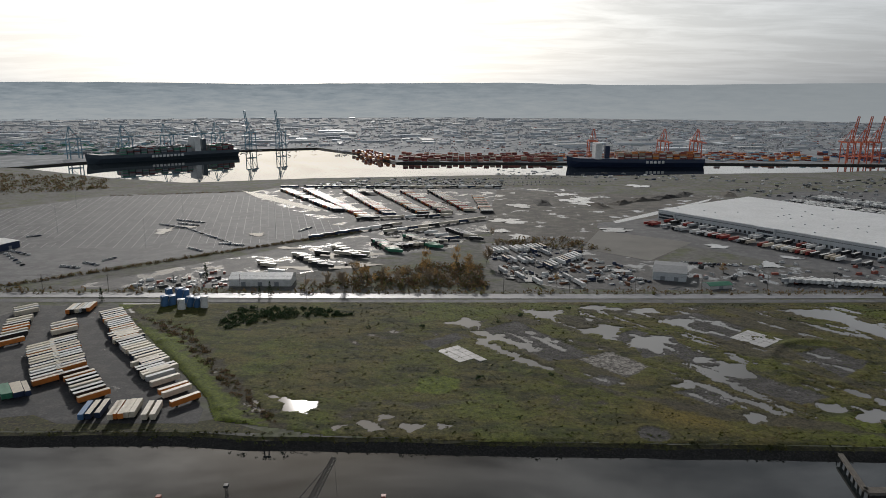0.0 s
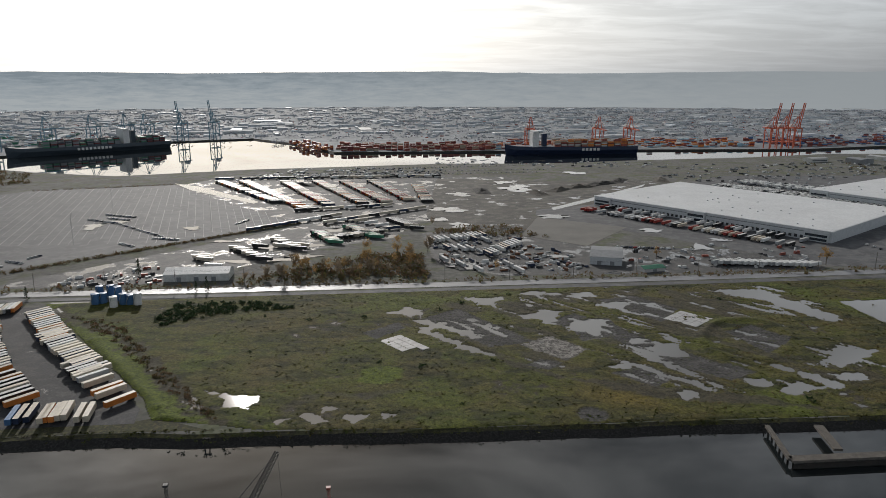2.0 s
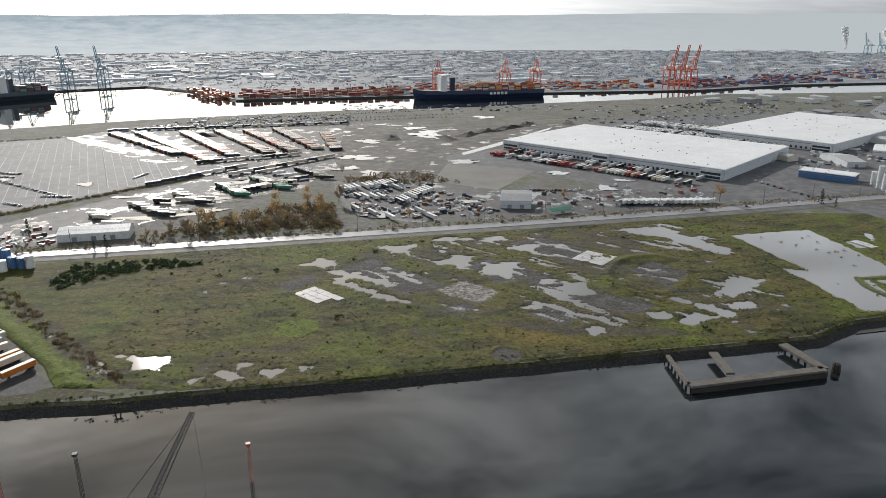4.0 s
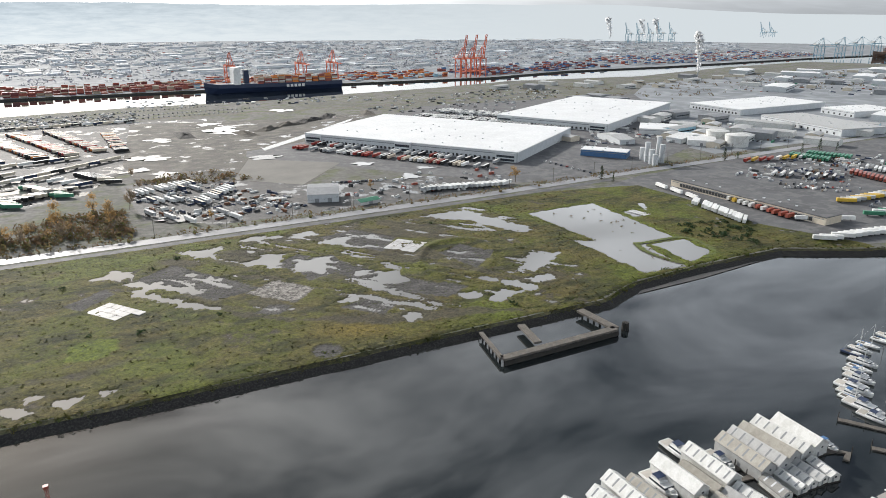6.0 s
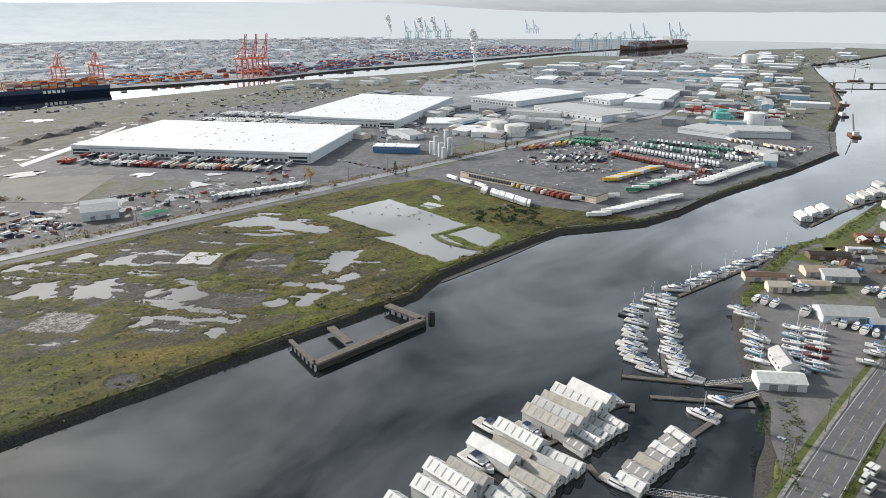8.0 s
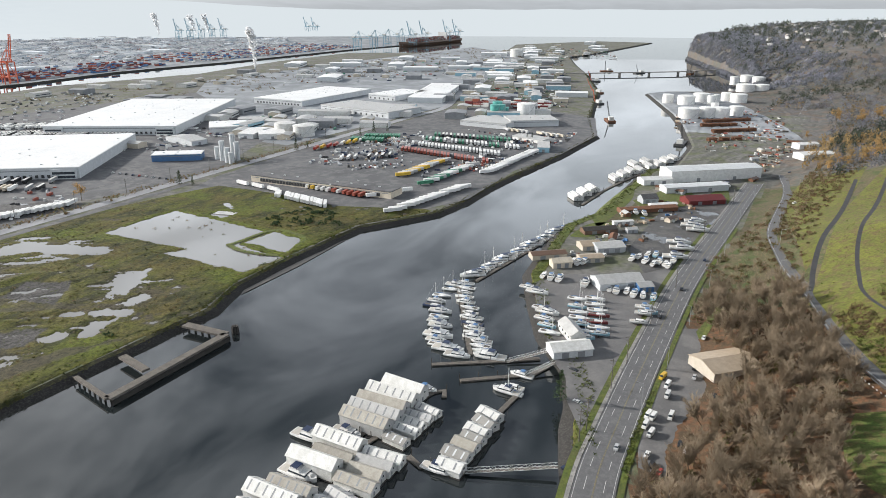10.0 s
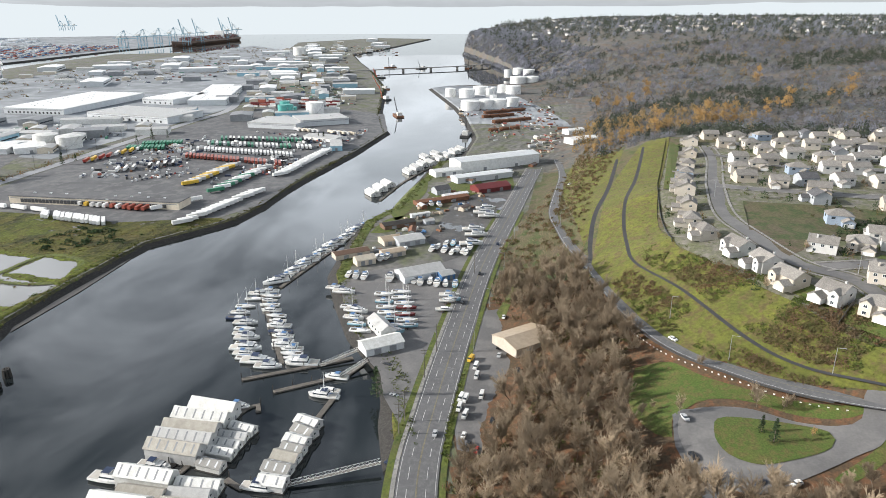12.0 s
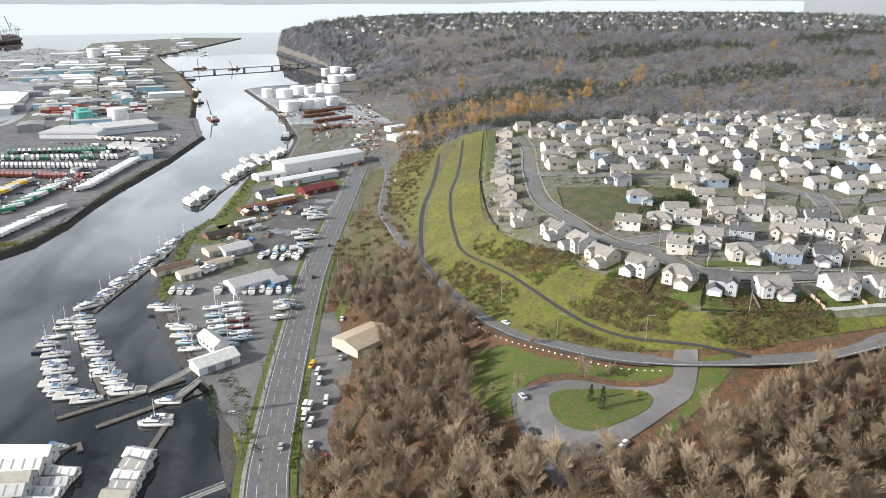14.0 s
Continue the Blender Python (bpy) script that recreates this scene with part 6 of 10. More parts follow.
def in_poly(poly, n, tries=60):
    """n random places inside an outline."""
    p = np.array(poly)
    out = []
    while len(out) < n and tries:
        q = fr.uniform(p.min(0), p.max(0), (n * 2, 2))
        out += q[inside([tuple(a) for a in poly], q[:, 0], q[:, 1])].tolist()
        tries -= 1
    return out[:n]


tufts = [tuft_mesh("tuft", 9, 0.9, 0.5, k, 0.28) for k in range(6)]
field_pts = in_poly(FIELD, 5200)
stuff("grass_tufts", tufts, [(x, y, field_z(x, y) - 0.05, fr.uniform(0.4, 1.0), fr.uniform(0, 6)) for x, y in field_pts if field_z(x, y) > LAND + 0.2 and not on_paving(x, y)], M["field"], "tufts of rough brown and green grass")
stuff("reed_clumps", [tuft_mesh("reed", 12, 1.0, 0.6, 20 + k, 0.25) for k in range(5)], [(x, y, field_z(x, y) - 0.05, fr.uniform(0.4, 1.1), fr.uniform(0, 6)) for x, y in in_poly(FIELD, 3200) if noise.noise((x * 0.03, y * 0.03, 9.0)) + 0.002 * (x - 150) > 0.16 and field_z(x, y) > LAND + 0.08 and not on_paving(x, y)], M["bramble"], "brown reeds and dead grass on the wet field")
bushes = [tuft_mesh("bush", 46, 1.6, 1.5, 40 + k, 0.36) for k in range(5)]
dark_scrub = in_poly([(409.4, 373.8), (454.3, 364.7), (451.3, 330.6), (419.9, 305.2), (408.4, 333.4), (396.3, 350.8)], 90) + in_poly([(-155.2, 452.8), (-146.7, 491.0), (-92.8, 491.4), (-57.4, 471.9), (-111.8, 465.2), (-144.0, 441.3)], 240)
stuff("ditch_brambles", [tuft_mesh("ditchb", 40, 1.5, 1.2, 46 + k, 0.34) for k in range(4)], [(x, y, LAND, fr.uniform(0.6, 1.3), 0) for x, y in in_poly([(-212.8, 470.7), (-174.4, 452.6), (-132.4, 386.6), (-76.3, 306.8), (-82.8, 309.1), (-115.4, 346.7), (-152.1, 400.1), (-201.9, 456.0)], 170)], M["bramble"], "brown brambles in a ditch")
bank_line = [(x, 294 + 4 * math.sin(x * 0.1) + fr.uniform(-3, 5)) for x in np.arange(-100, 260, 2.2)]
stuff("bushes", bushes, [(x, y, LAND, fr.uniform(0.6, 1.6), fr.uniform(0, 6)) for x, y in dark_scrub + [p for p in in_poly(FIELD, 34) if field_z(*p) > LAND + 0.2 and not on_paving(*p)]], M["evergreen"], "dark green scrub and brambles")
stuff("bank_weeds", [tuft_mesh("weed", 30, 1.4, 0.9, 60 + k, 0.3) for k in range(4)], [(x, y, LAND - 0.2, fr.uniform(0.5, 1.2), fr.uniform(0, 6)) for x, y in bank_line] + [(x, y - 1, LAND - 0.4, fr.uniform(0.5, 1.3), 0) for x, y in in_poly([(260, 283), (300, 297), (428, 299), (455, 286), (490, 268), (495, 274), (455, 296), (428, 307), (298, 306), (258, 292)], 260)], M["lush"], "yellow-green weeds along the bank")

# ruined timber pier: two square basins framed by walkways on piles
t = thing("old_pier", "ruined timber and concrete pier frame on dark piles", "pier")
OP = [(175.2, 280.3), (169.3, 251.4), (240.0, 251.3), (238.7, 278.9), (198.8, 278.4), (194.4, 257.1), (185.5, 284.4)]
for a, b, w in ((0, 1, 2.0), (1, 2, 4.4), (2, 3, 5.0), (4, 5, 4.0)):
    bm = bmesh.new()
    ribbon(bm, [OP[a], OP[b]], w, LAND + 0.3)
    ext = bmesh.ops.extrude_face_region(bm, geom=bm.faces[:])
    for v in ext["geom"]:
        if isinstance(v, bmesh.types.BMVert):
            v.co.z -= 1.1
    bmesh.ops.recalc_face_normals(bm, faces=bm.faces[:])
    part("walkway", bm, M["wood"], t, "worn grey deck")
first = None
for a, b in ((0, 1), (1, 2), (2, 3)):
    n_ = int(math.dist(OP[a], OP[b]) / 4.5)
    for k in range(n_ + 1):
        for off in (-2.0, 2.0):
            x = OP[a][0] + (OP[b][0] - OP[a][0]) * k / n_
            y = OP[a][1] + (OP[b][1] - OP[a][1]) * k / n_ + off
            if first is None:
                bm = bmesh.new()
                rod(bm, (0, 0, -2), (0, 0, LAND - 0.4), 0.3, n=7)
                first = part("pile", bm, M["darkwood"], t)
                first.matrix_basis = pose(x, y, 0)
            else:
                again(first, t, pose(x, y, 0))
bm = bmesh.new()
ribbon(bm, [OP[1], OP[2]], 1.0, 2.4)
bmesh.ops.translate(bm, verts=bm.verts[:], vec=(0, -2.3, 0))
ext = bmesh.ops.extrude_face_region(bm, geom=bm.faces[:])
for v in ext["geom"]:
    if isinstance(v, bmesh.types.BMVert):
        v.co.z -= 2.0
part("fender_wall", bm, M["darkwood"], t)
(dx, dy), = [(248.5, 253.1)]
t = thing("dolphin", "round cluster of dark timber mooring piles", "mooring dolphin")
for k in range(9):
    bm = bmesh.new()
    a = k * math.tau / 8
    rr = 0 if k == 8 else 1.6
    rod(bm, (rr * math.cos(a), rr * math.sin(a), -2), (rr * 0.8 * math.cos(a), rr * 0.8 * math.sin(a), 4.2), 0.6, 0.5, n=7)
    part("pile", bm, M["darkwood"], t)
t.matrix_basis = pose(dx, dy, 0)


# ---------------------------------------------------------------- crane barge close below
def lattice(bm, a, b, w0, w1, n, r=0.09):
    """A four-legged lattice boom from a to b."""
    a, b = Vector(a), Vector(b)
    d = b - a
    u = d.normalized().orthogonal().normalized()
    v = d.normalized().cross(u)
    prev = None
    for k in range(n + 1):
        f = k / n
        w = w0 + (w1 - w0) * f
        c = a + d * f
        ring = [c + u * sx * w + v * sy * w for sx, sy in ((-1, -1), (1, -1), (1, 1), (-1, 1))]
        if prev:
            for j in range(4):
                rod(bm, prev[j], ring[j], r, n=4, caps=False)
                rod(bm, prev[j], ring[(j + 1) % 4], r * 0.6, n=3, caps=False)
        for j in range(4):
            rod(bm, ring[j], ring[(j + 1) % 4], r * 0.6, n=3, caps=False)
        prev = ring


t = thing("crane_barge", "derrick barge with a black lattice boom and red masts", "crane barge")
BX, BY = -54.0, 203.0
BOOM_FOOT = (-55.5, 208.4, 3)
bm = bmesh.new()
box(bm, BX, BY, -0.8, 46, 16, 2.6)
part("barge_deck", bm, M["rust"], t)
bm = bmesh.new()
box(bm, BX - 10, BY, 1.8, 9, 6, 4.5)
part("deckhouse", bm, M["offwhite"], t)
tip = (-39.5, 232.0, 28.3)
bm = bmesh.new()
lattice(bm, BOOM_FOOT, tip, 1.3, 0.6, 24, 0.17)
part("boom", bm, M["dark"], t)
bm = bmesh.new()
for off in (-0.5, 0.5):
    rod(bm, (BX - 12, BY + off, 6), tip, 0.06, n=3)
    rod(bm, (BX - 12, BY + off * 3, 6), tip, 0.05, n=3)
rod(bm, tip, (tip[0] + 1, tip[1], 2), 0.05, n=3)
part("cables", bm, M["dark"], t)
for k, (px_, py_) in enumerate([(-75.9, 221.0), (-98.3, 217.1), (-21.3, 227.3)]):
    bm = bmesh.new()
    top = (24, 22, 16)[k]
    lattice(bm, (px_, py_, 0), (px_, py_, top), 0.5, 0.35, 14, 0.08)
    box(bm, px_, py_, top - 0.8, 1.6, 1.6, 0.9)
    part("spud_mast", bm, M["rust_red"] if k else M["dark"], t)
(mx, my), = [(-79.9, 289.9)]
t = thing("mooring_post", "dark timber mooring posts by the bank", "mooring post")
bm = bmesh.new()
for ox in (-1.2, 1.2):
    rod(bm, (mx + ox, my, -1), (mx + ox * 0.7, my, 4.5), 0.3, n=6)
box(bm, mx, my, 3.6, 3.4, 0.8, 0.5)
part("posts", bm, M["darkwood"], t)
stuff("pond_weeds", [tuft_mesh("weed", 14, 1.2, 0.5, 60 + k, 0.3) for k in range(4)], [(x, y, LAND + 0.15, fr.uniform(0.4, 1.6), fr.uniform(0, 6)) for x, y in in_poly(POND, 18)], M["bramble"], "weed clumps standing in the pond")
# ---------------------------------------------------------------- bare trees
def limb(vs, fs, a, b, r0, r1):
    d = b - a
    if r0 < 0.06:
        k = len(vs)
        w = d.cross(Vector((0.3, 0.8, 0.5))).normalized() * r0 * 1.3
        vs += [a - w, a + w, b]
        fs.append((k, k + 1, k + 2))
        return
    u = Vector((d.y, -d.x, 0.3 * d.length)).normalized()
    w = d.normalized().cross(u)
    k = len(vs)
    for p, r in ((a, r0), (b, r1)):
        for j in range(3):
            vs.append(p + (u * math.cos(j * 2.094) + w * math.sin(j * 2.094)) * r)
    for j in range(3):
        fs.append((k + j, k + (j + 1) % 3, k + 3 + (j + 1) % 3, k + 3 + j))


def grow(rng, wood, twig, p, d, length, r, level, top):
    """A limb that bends upwards and forks until the twigs."""
    vs, fs = wood if level < 2 else twig
    r = max(r, 0.055)
    segs = (3, 2, 2, 1)[min(level, 3)]
    for s in range(segs):
        d = (d + Vector((rng.gauss(0, 0.13), rng.gauss(0, 0.13), 0.20 if level else 0.02))).normalized()
        q = p + d * length / segs
        limb(vs, fs, p, q, r * (1 - 0.5 * s / segs), r * (1 - 0.5 * (s + 1) / segs))
        if level < top and (s or level):
            for _ in range((5, 5, 6)[min(level, 2)]):
                a, tilt = rng.uniform(0, math.tau), rng.uniform(0.35, 0.85)
                side = d.orthogonal().normalized()
                side.rotate(Matrix.Rotation(a, 3, d))
                grow(rng, wood, twig, p + (q - p) * rng.uniform(0.3, 1), (d * math.cos(tilt) + side * math.sin(tilt)).normalized(), length * rng.uniform(0.42, 0.68), r * 0.45, level + 1, top)
        p = q


def tree_meshes(seed, h, top=3):
    rng = random.Random(seed)
    wood, twig = ([], []), ([], [])
    grow(rng, wood, twig, Vector((0, 0, -0.4)), Vector((0, 0, 1)), h * 0.60, h * 0.020, 0, top)
    out = []
    for nm, (vs, fs) in (("trunk", wood), ("crown", twig)):
        me = bpy.data.meshes.new(nm)
        me.from_pydata([tuple(v) for v in vs], [], fs)
        me.materials.append(M["bark"] if nm == "trunk" else M["twigs"])
        out.append(me)
    return out


def bare_tree(seed, h, label):
    t = thing("bare_tree", label, "tree", "bare woodland trees")
    for me in tree_meshes(seed, h):
        new(me.name, me).parent = t
    return t


BARE = [bare_tree(100 + k, (14, 12, 16, 11, 13, 15, 10)[k], "leafless grey-brown tree with fine twigs") for k in range(7)]
WOOD = [(903.6, -35.7), (723.3, -3.2), (585.7, 20.6), (470.1, 44.6), (362.7, 37.7), (324.4, 12.1), (290.5, 10.4), (257.5, 19.3), (226.9, 26.3), (203.6, 36.4)] + [(150, 20), (125, -20), (115, -150), (120, -330), (190, -330)] + [(226.5, -191.2), (218.0, -151.0), (206.1, -116.6), (191.8, -93.4), (184.4, -51.8), (195.4, -39.4), (225.2, -24.8), (259.2, -23.8), (284.6, -32.1), (322.5, -26.1), (393.8, -9.9), (468.9, -2.2), (574.8, -4.5), (799.1, -33.9)]
wood_pts = []
for x, y in in_poly(WOOD, 6500):
    if math.hypot(x, y) < 155 or min(math.hypot(x - a, y - b) for a, b in hill_line) < 9.0:
        continue
    if not any(math.hypot(x - a, y - b) < 5.6 for a, b in wood_pts[-900:]):
        wood_pts.append((x, y))


def wood_scale(x):
    """Tall trees near the shore lots, low thicket along the upper road."""
    return 1.0 if x < 400 else 0.42


wood_pts.sort(key=lambda p: math.hypot(p[0], p[1]))
near_wood, rest_wood = wood_pts[:200], wood_pts[200:]
ranking = random.Random(8)
spread(BARE, [(ranking.randrange(7), pose(x, y, z_at(x, y) - 0.2, ranking.uniform(-4, 4), ranking.uniform(-4, 4), ranking.uniform(0, 360)) @ Matrix.Scale(ranking.uniform(0.85, 1.2) * wood_scale(x), 4)) for x, y in near_wood])
low_trees = []
for k in range(5):
    w_, c_ = tree_meshes(300 + k, 13, 3)
    joined = bpy.data.meshes.new("low_tree")
    nw = len(w_.vertices)
    joined.from_pydata([v.co[:] for v in w_.vertices] + [v.co[:] for v in c_.vertices], [], [p.vertices[:] for p in w_.polygons] + [tuple(i + nw for i in p.vertices) for p in c_.polygons])
    low_trees.append(joined)
near_rest = [p for p in rest_wood[:620] if p[0] < 400]
far_rest = [p for p in rest_wood[:1450] if p not in near_rest]
stuff("bare_woodland", low_trees, [(x, y, z_at(x, y) - 0.2, ranking.uniform(0.85, 1.25) * wood_scale(x), ranking.uniform(0, 6.3)) for x, y in near_rest], M["twigs"], "more leafless grey-brown trees of the same wood")
stuff("bare_woodland", [tuft_mesh("far_tree", 230, 3.4, 11, 80 + k, 0.22) for k in range(6)], [(x, y, z_at(x, y) - 0.2, ranking.uniform(0.9, 1.4) * wood_scale(x), ranking.uniform(0, 6.3)) for x, y in far_rest], M["twigs"], "leafless trees of the wood along the shore road")
stuff("undergrowth", [tuft_mesh("under", 40, 1.8, 1.1, 90 + k, 0.4) for k in range(5)], [(x, y, z_at(x, y) - 0.1, ranking.uniform(0.7, 1.7), ranking.uniform(0, 6)) for x, y in in_poly(WOOD, 1500)], M["bramble"], "brown bramble undergrowth")
for x, y, h, s in ([(231.6, -42.6, 0, 0.75), (265.9, -54.0, 0, 0.6), (238.6, -70.3, 0, 0.7), (236.7, -78.7, 0, 0.7), (234.1, -30.0, 0, 0.5), (238.0, -34.2, 0, 0.5), (192.9, -86.6, 0, 0.9), (198.8, -94.7, 0, 0.8)]):
    copy_thing(BARE[ranking.randrange(7)], pose(x, y, z_at(x, y) - 0.1, 0, 0, ranking.uniform(0, 360)) @ Matrix.Scale(s, 4))

# ---------------------------------------------------------------- leafy trees
def conifer(h, seed):
    t = thing("conifer", "dark green conifer with drooping boughs", "tree", "conifers")
    bm = bmesh.new()
    rod(bm, (0, 0, -0.3), (0, 0, h * 0.95), h * 0.022, 0.03, n=6)
    part("trunk", bm, M["bark"], t)
    rng = np.random.RandomState(seed)
    n = 420
    f = rng.uniform(0.08, 1.0, n)
    a = rng.uniform(0, math.tau, n)
    r = (1 - f) ** 0.85 * h * 0.24 * rng.uniform(0.35, 1.05, n) * (1 + 0.25 * np.sin(f * 40))
    c = np.stack([np.cos(a) * r, np.sin(a) * r, f * h - r * 0.25], 1)
    v = (c[:, None] + rng.normal(size=(n, 3, 3)) * np.array([0.3, 0.3, 0.16]) * (h / 9)).reshape(-1, 3)
    me = bpy.data.meshes.new("crown")
    me.from_pydata(v.tolist(), [], [(3 * i, 3 * i + 1, 3 * i + 2) for i in range(n)])
    me.materials.append(M["evergreen"])
    new("crown", me).parent = t
    return t


def leafy_tree(h, seed, leaves, label, density=420):
    t = thing("leafy_tree", label, "tree", "leafy trees")
    rng = random.Random(seed)
    bm = bmesh.new()
    rod(bm, (0, 0, -0.3), (0.1, 0, h * 0.5), h * 0.025, h * 0.012, n=6)
    for _ in range(6):
        a = rng.uniform(0, 6.28)
        rod(bm, (0.05, 0, h * rng.uniform(0.25, 0.5)), (math.cos(a) * h * 0.2, math.sin(a) * h * 0.2, h * rng.uniform(0.6, 0.9)), h * 0.01, 0.02, n=4)
    part("trunk", bm, M["bark"], t)
    r = np.random.RandomState(seed)
    k = r.normal(size=(9, 3)) * np.array([0.13, 0.13, 0.19]) * h + np.array([0, 0, h * 0.62])
    c = k[r.randint(0, 9, density)] + r.normal(size=(density, 3)) * h * 0.075
    v = (c[:, None] + r.normal(size=(density, 3, 3)) * h * 0.028).reshape(-1, 3)
    me = bpy.data.meshes.new("crown")
    me.from_pydata(v.tolist(), [], [(3 * i, 3 * i + 1, 3 * i + 2) for i in range(density)])
    me.materials.append(M[leaves])
    new("crown", me).parent = t
    return t


CONIFERS = [conifer(9, 1), conifer(12, 2), conifer(7, 3)]
con_at = [(311.6, -138.5, 46), (304.1, -195.3, 46), (364.5, -242.2, 46), (390.8, -277.8, 46), (469.0, -229.4, 46), (574.1, -277.9, 46), (393.1, -240.1, 46), (664.4, -291.2, 46), (430.7, -275.0, 46), (593.6, -195.7, 46), (303.3, -208.9, 46), (438.3, -150.3, 46), (222.7, -68.3, 27), (217.2, -70.9, 27), (200.6, -43.9, 27)]
con_places = [(k, pose(x, y, z_at(x, y) - 0.1, 0, 0, k * 50) @ Matrix.Scale(0.8 if zz < 30 else 1.0, 4)) for k, (x, y, zz) in enumerate(con_at)]
con_places += [(k, pose(x, y, LAND, 0, 0, k * 30) @ Matrix.Scale(1.2, 4)) for k, (x, y) in enumerate([(-258.1, 507.2), (-199.6, 569.6), (-141.7, 520.1), (-134.9, 524.8), (646.2, 530.7), (664.3, 528.0), (766.3, 520.8), (797.8, 520.0), (836.3, 314.4), (834.1, 307.0), (462.1, 522.2), (466.7, 510.3), (811.1, 506.7), (258.1, 77.7)])]
spread(CONIFERS, con_places)
GOLDS = [leafy_tree(15, 5, "gold", "tall golden autumn tree", 620), leafy_tree(12, 6, "gold", "golden-leaved tree with gaps", 560), leafy_tree(10, 7, "gold", "small orange autumn tree", 480)]
gold_places = []
for x, y in [(753.9, -15.5), (736.8, -24.0), (759.9, -32.2), (745.8, -39.4), (780.2, -52.0), (794.5, -62.0), (801.7, -71.7), (816.9, -81.0), (800.8, -87.8), (815.9, -99.4), (831.7, -109.5), (823.0, -117.7), (856.3, -130.8), (838.7, -136.3), (864.1, -151.0), (846.1, -158.3), (881.2, -175.5), (871.4, -184.3), (908.7, -203.2), (928.2, -218.9), (981.7, -245.7), (1029.0, -269.0), (1003.9, -274.2), (1064.6, -346.4), (1025.1, -346.6), (1076.9, -377.1), (995.9, -2.0), (1077.8, -62.3), (1098.5, -81.0), (1115.6, -33.6), (1192.5, -111.7), (924.6, -607.1), (962.5, -668.7), (1044.7, -746.4), (1311.2, -707.2), (1229.2, -287.8), (1019.6, -281.3)]:
    gold_places.append((ranking.randrange(3), pose(x, y, z_at(x, y) - 0.5, 0, 0, ranking.uniform(0, 360)) @ Matrix.Scale(ranking.uniform(0.9, 1.7), 4)))
for x, y in [(517.9, -0.8), (222.2, -84.2)]:
    gold_places.append((2, pose(x, y, z_at(x, y) - 0.2) @ Matrix.Scale(0.38, 4)))
for x, y in [(-44.1, 562.0), (-32.9, 571.0), (-20.6, 562.2), (10.4, 590.2), (12.5, 620.7), (-67.6, 561.8), (94.1, 557.9), (22.4, 580.8), (-6.6, 571.3), (-80.5, 553.0), (-55.6, 558.4), (-14.2, 590.0), (1376.3, 520.9), (380.3, 552.7), (243.2, 587.4), (1336.0, 499.9)]:
    gold_places.append((ranking.randrange(3), pose(x, y, LAND - 0.2, 0, 0, ranking.uniform(0, 360)) @ Matrix.Scale(ranking.uniform(0.8, 1.3), 4)))
spread(GOLDS, gold_places)
for x, y in [(-93.6, 547.8), (-86.4, 561.6), (-75.1, 565.3), (-64.9, 580.0), (-50.0, 576.4), (-38.9, 553.3), (-24.9, 553.4), (-11.0, 553.5), (2.9, 558.9), (16.8, 553.8), (29.3, 571.6), (39.4, 620.9), (55.1, 691.9), (-102.2, 544.3), (-110.7, 541.0), (-78.9, 541.2), (-31.1, 584.1), (23.3, 604.2), (53.1, 748.3)]:
    copy_thing(BARE[ranking.randrange(7)], pose(x, y, LAND - 0.2, 0, 0, ranking.uniform(0, 360)) @ Matrix.Scale(ranking.uniform(0.7, 1.1), 4))

# wooded hill beyond the houses, as masses of crowns
crown = [tuft_mesh("crown", 54, 4.2, 9.0, 130 + k, 0.66) for k in range(6)]
ochre_crown = [tuft_mesh("ochre", 34, 4.6, 10.5, 140 + k, 1.0) for k in range(4)]
hill_pts = [(x, y) for x, y in zip(fr.uniform(700, 1700, 15000), fr.uniform(-1250, 60, 15000)) if not inside(HOMES, np.array(x), np.array(y)) and x * 0.25 + 0 > 0 and y < shore_y(x) - 140 and not (x < 1300 and y > -25) and not (y < -560 and x < 760)]
hill_pts = [(x, y) for x, y in hill_pts if abs(math.degrees(math.atan2(y, x))) < 42][:8600]
bluff_pts = [(x, shore_y(x) - fr.uniform(4, 170)) for x in fr.uniform(1560, 2700, 1900)] + [(x, shore_y(x) - fr.uniform(0, 32)) for x in fr.uniform(1560, 2500, 1500)]
far_pts = [(x, y) for x, y in zip(fr.uniform(1700, 3600, 5200), fr.uniform(-1900, 320, 5200)) if y < shore_y(x) - 12 and abs(math.degrees(math.atan2(y, x))) < 40]
# bare crowns greyed and blued: the haze over the hill is in these two colours
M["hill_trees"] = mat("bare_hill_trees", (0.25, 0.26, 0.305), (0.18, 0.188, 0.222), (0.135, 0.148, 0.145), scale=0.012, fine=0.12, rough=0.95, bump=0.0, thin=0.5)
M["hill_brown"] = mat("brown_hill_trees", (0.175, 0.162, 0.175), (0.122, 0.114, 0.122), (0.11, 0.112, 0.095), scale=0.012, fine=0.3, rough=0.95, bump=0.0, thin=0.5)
M["hill_ochre"] = mat("ochre_hill_trees", (0.27, 0.205, 0.115), (0.20, 0.16, 0.10), scale=0.02, fine=0.15, rough=0.95, bump=0.0, thin=0.5)
M["hill_green"] = mat("hill_evergreens", (0.05, 0.065, 0.05), (0.075, 0.085, 0.06), scale=0.02, fine=0.1, rough=0.95, bump=0.0, thin=0.4)
split = [noise.noise((x * 0.006, y * 0.006, 1.0)) + 0.3 * noise.noise((x * 0.05, y * 0.05, 2.0)) for x, y in hill_pts]
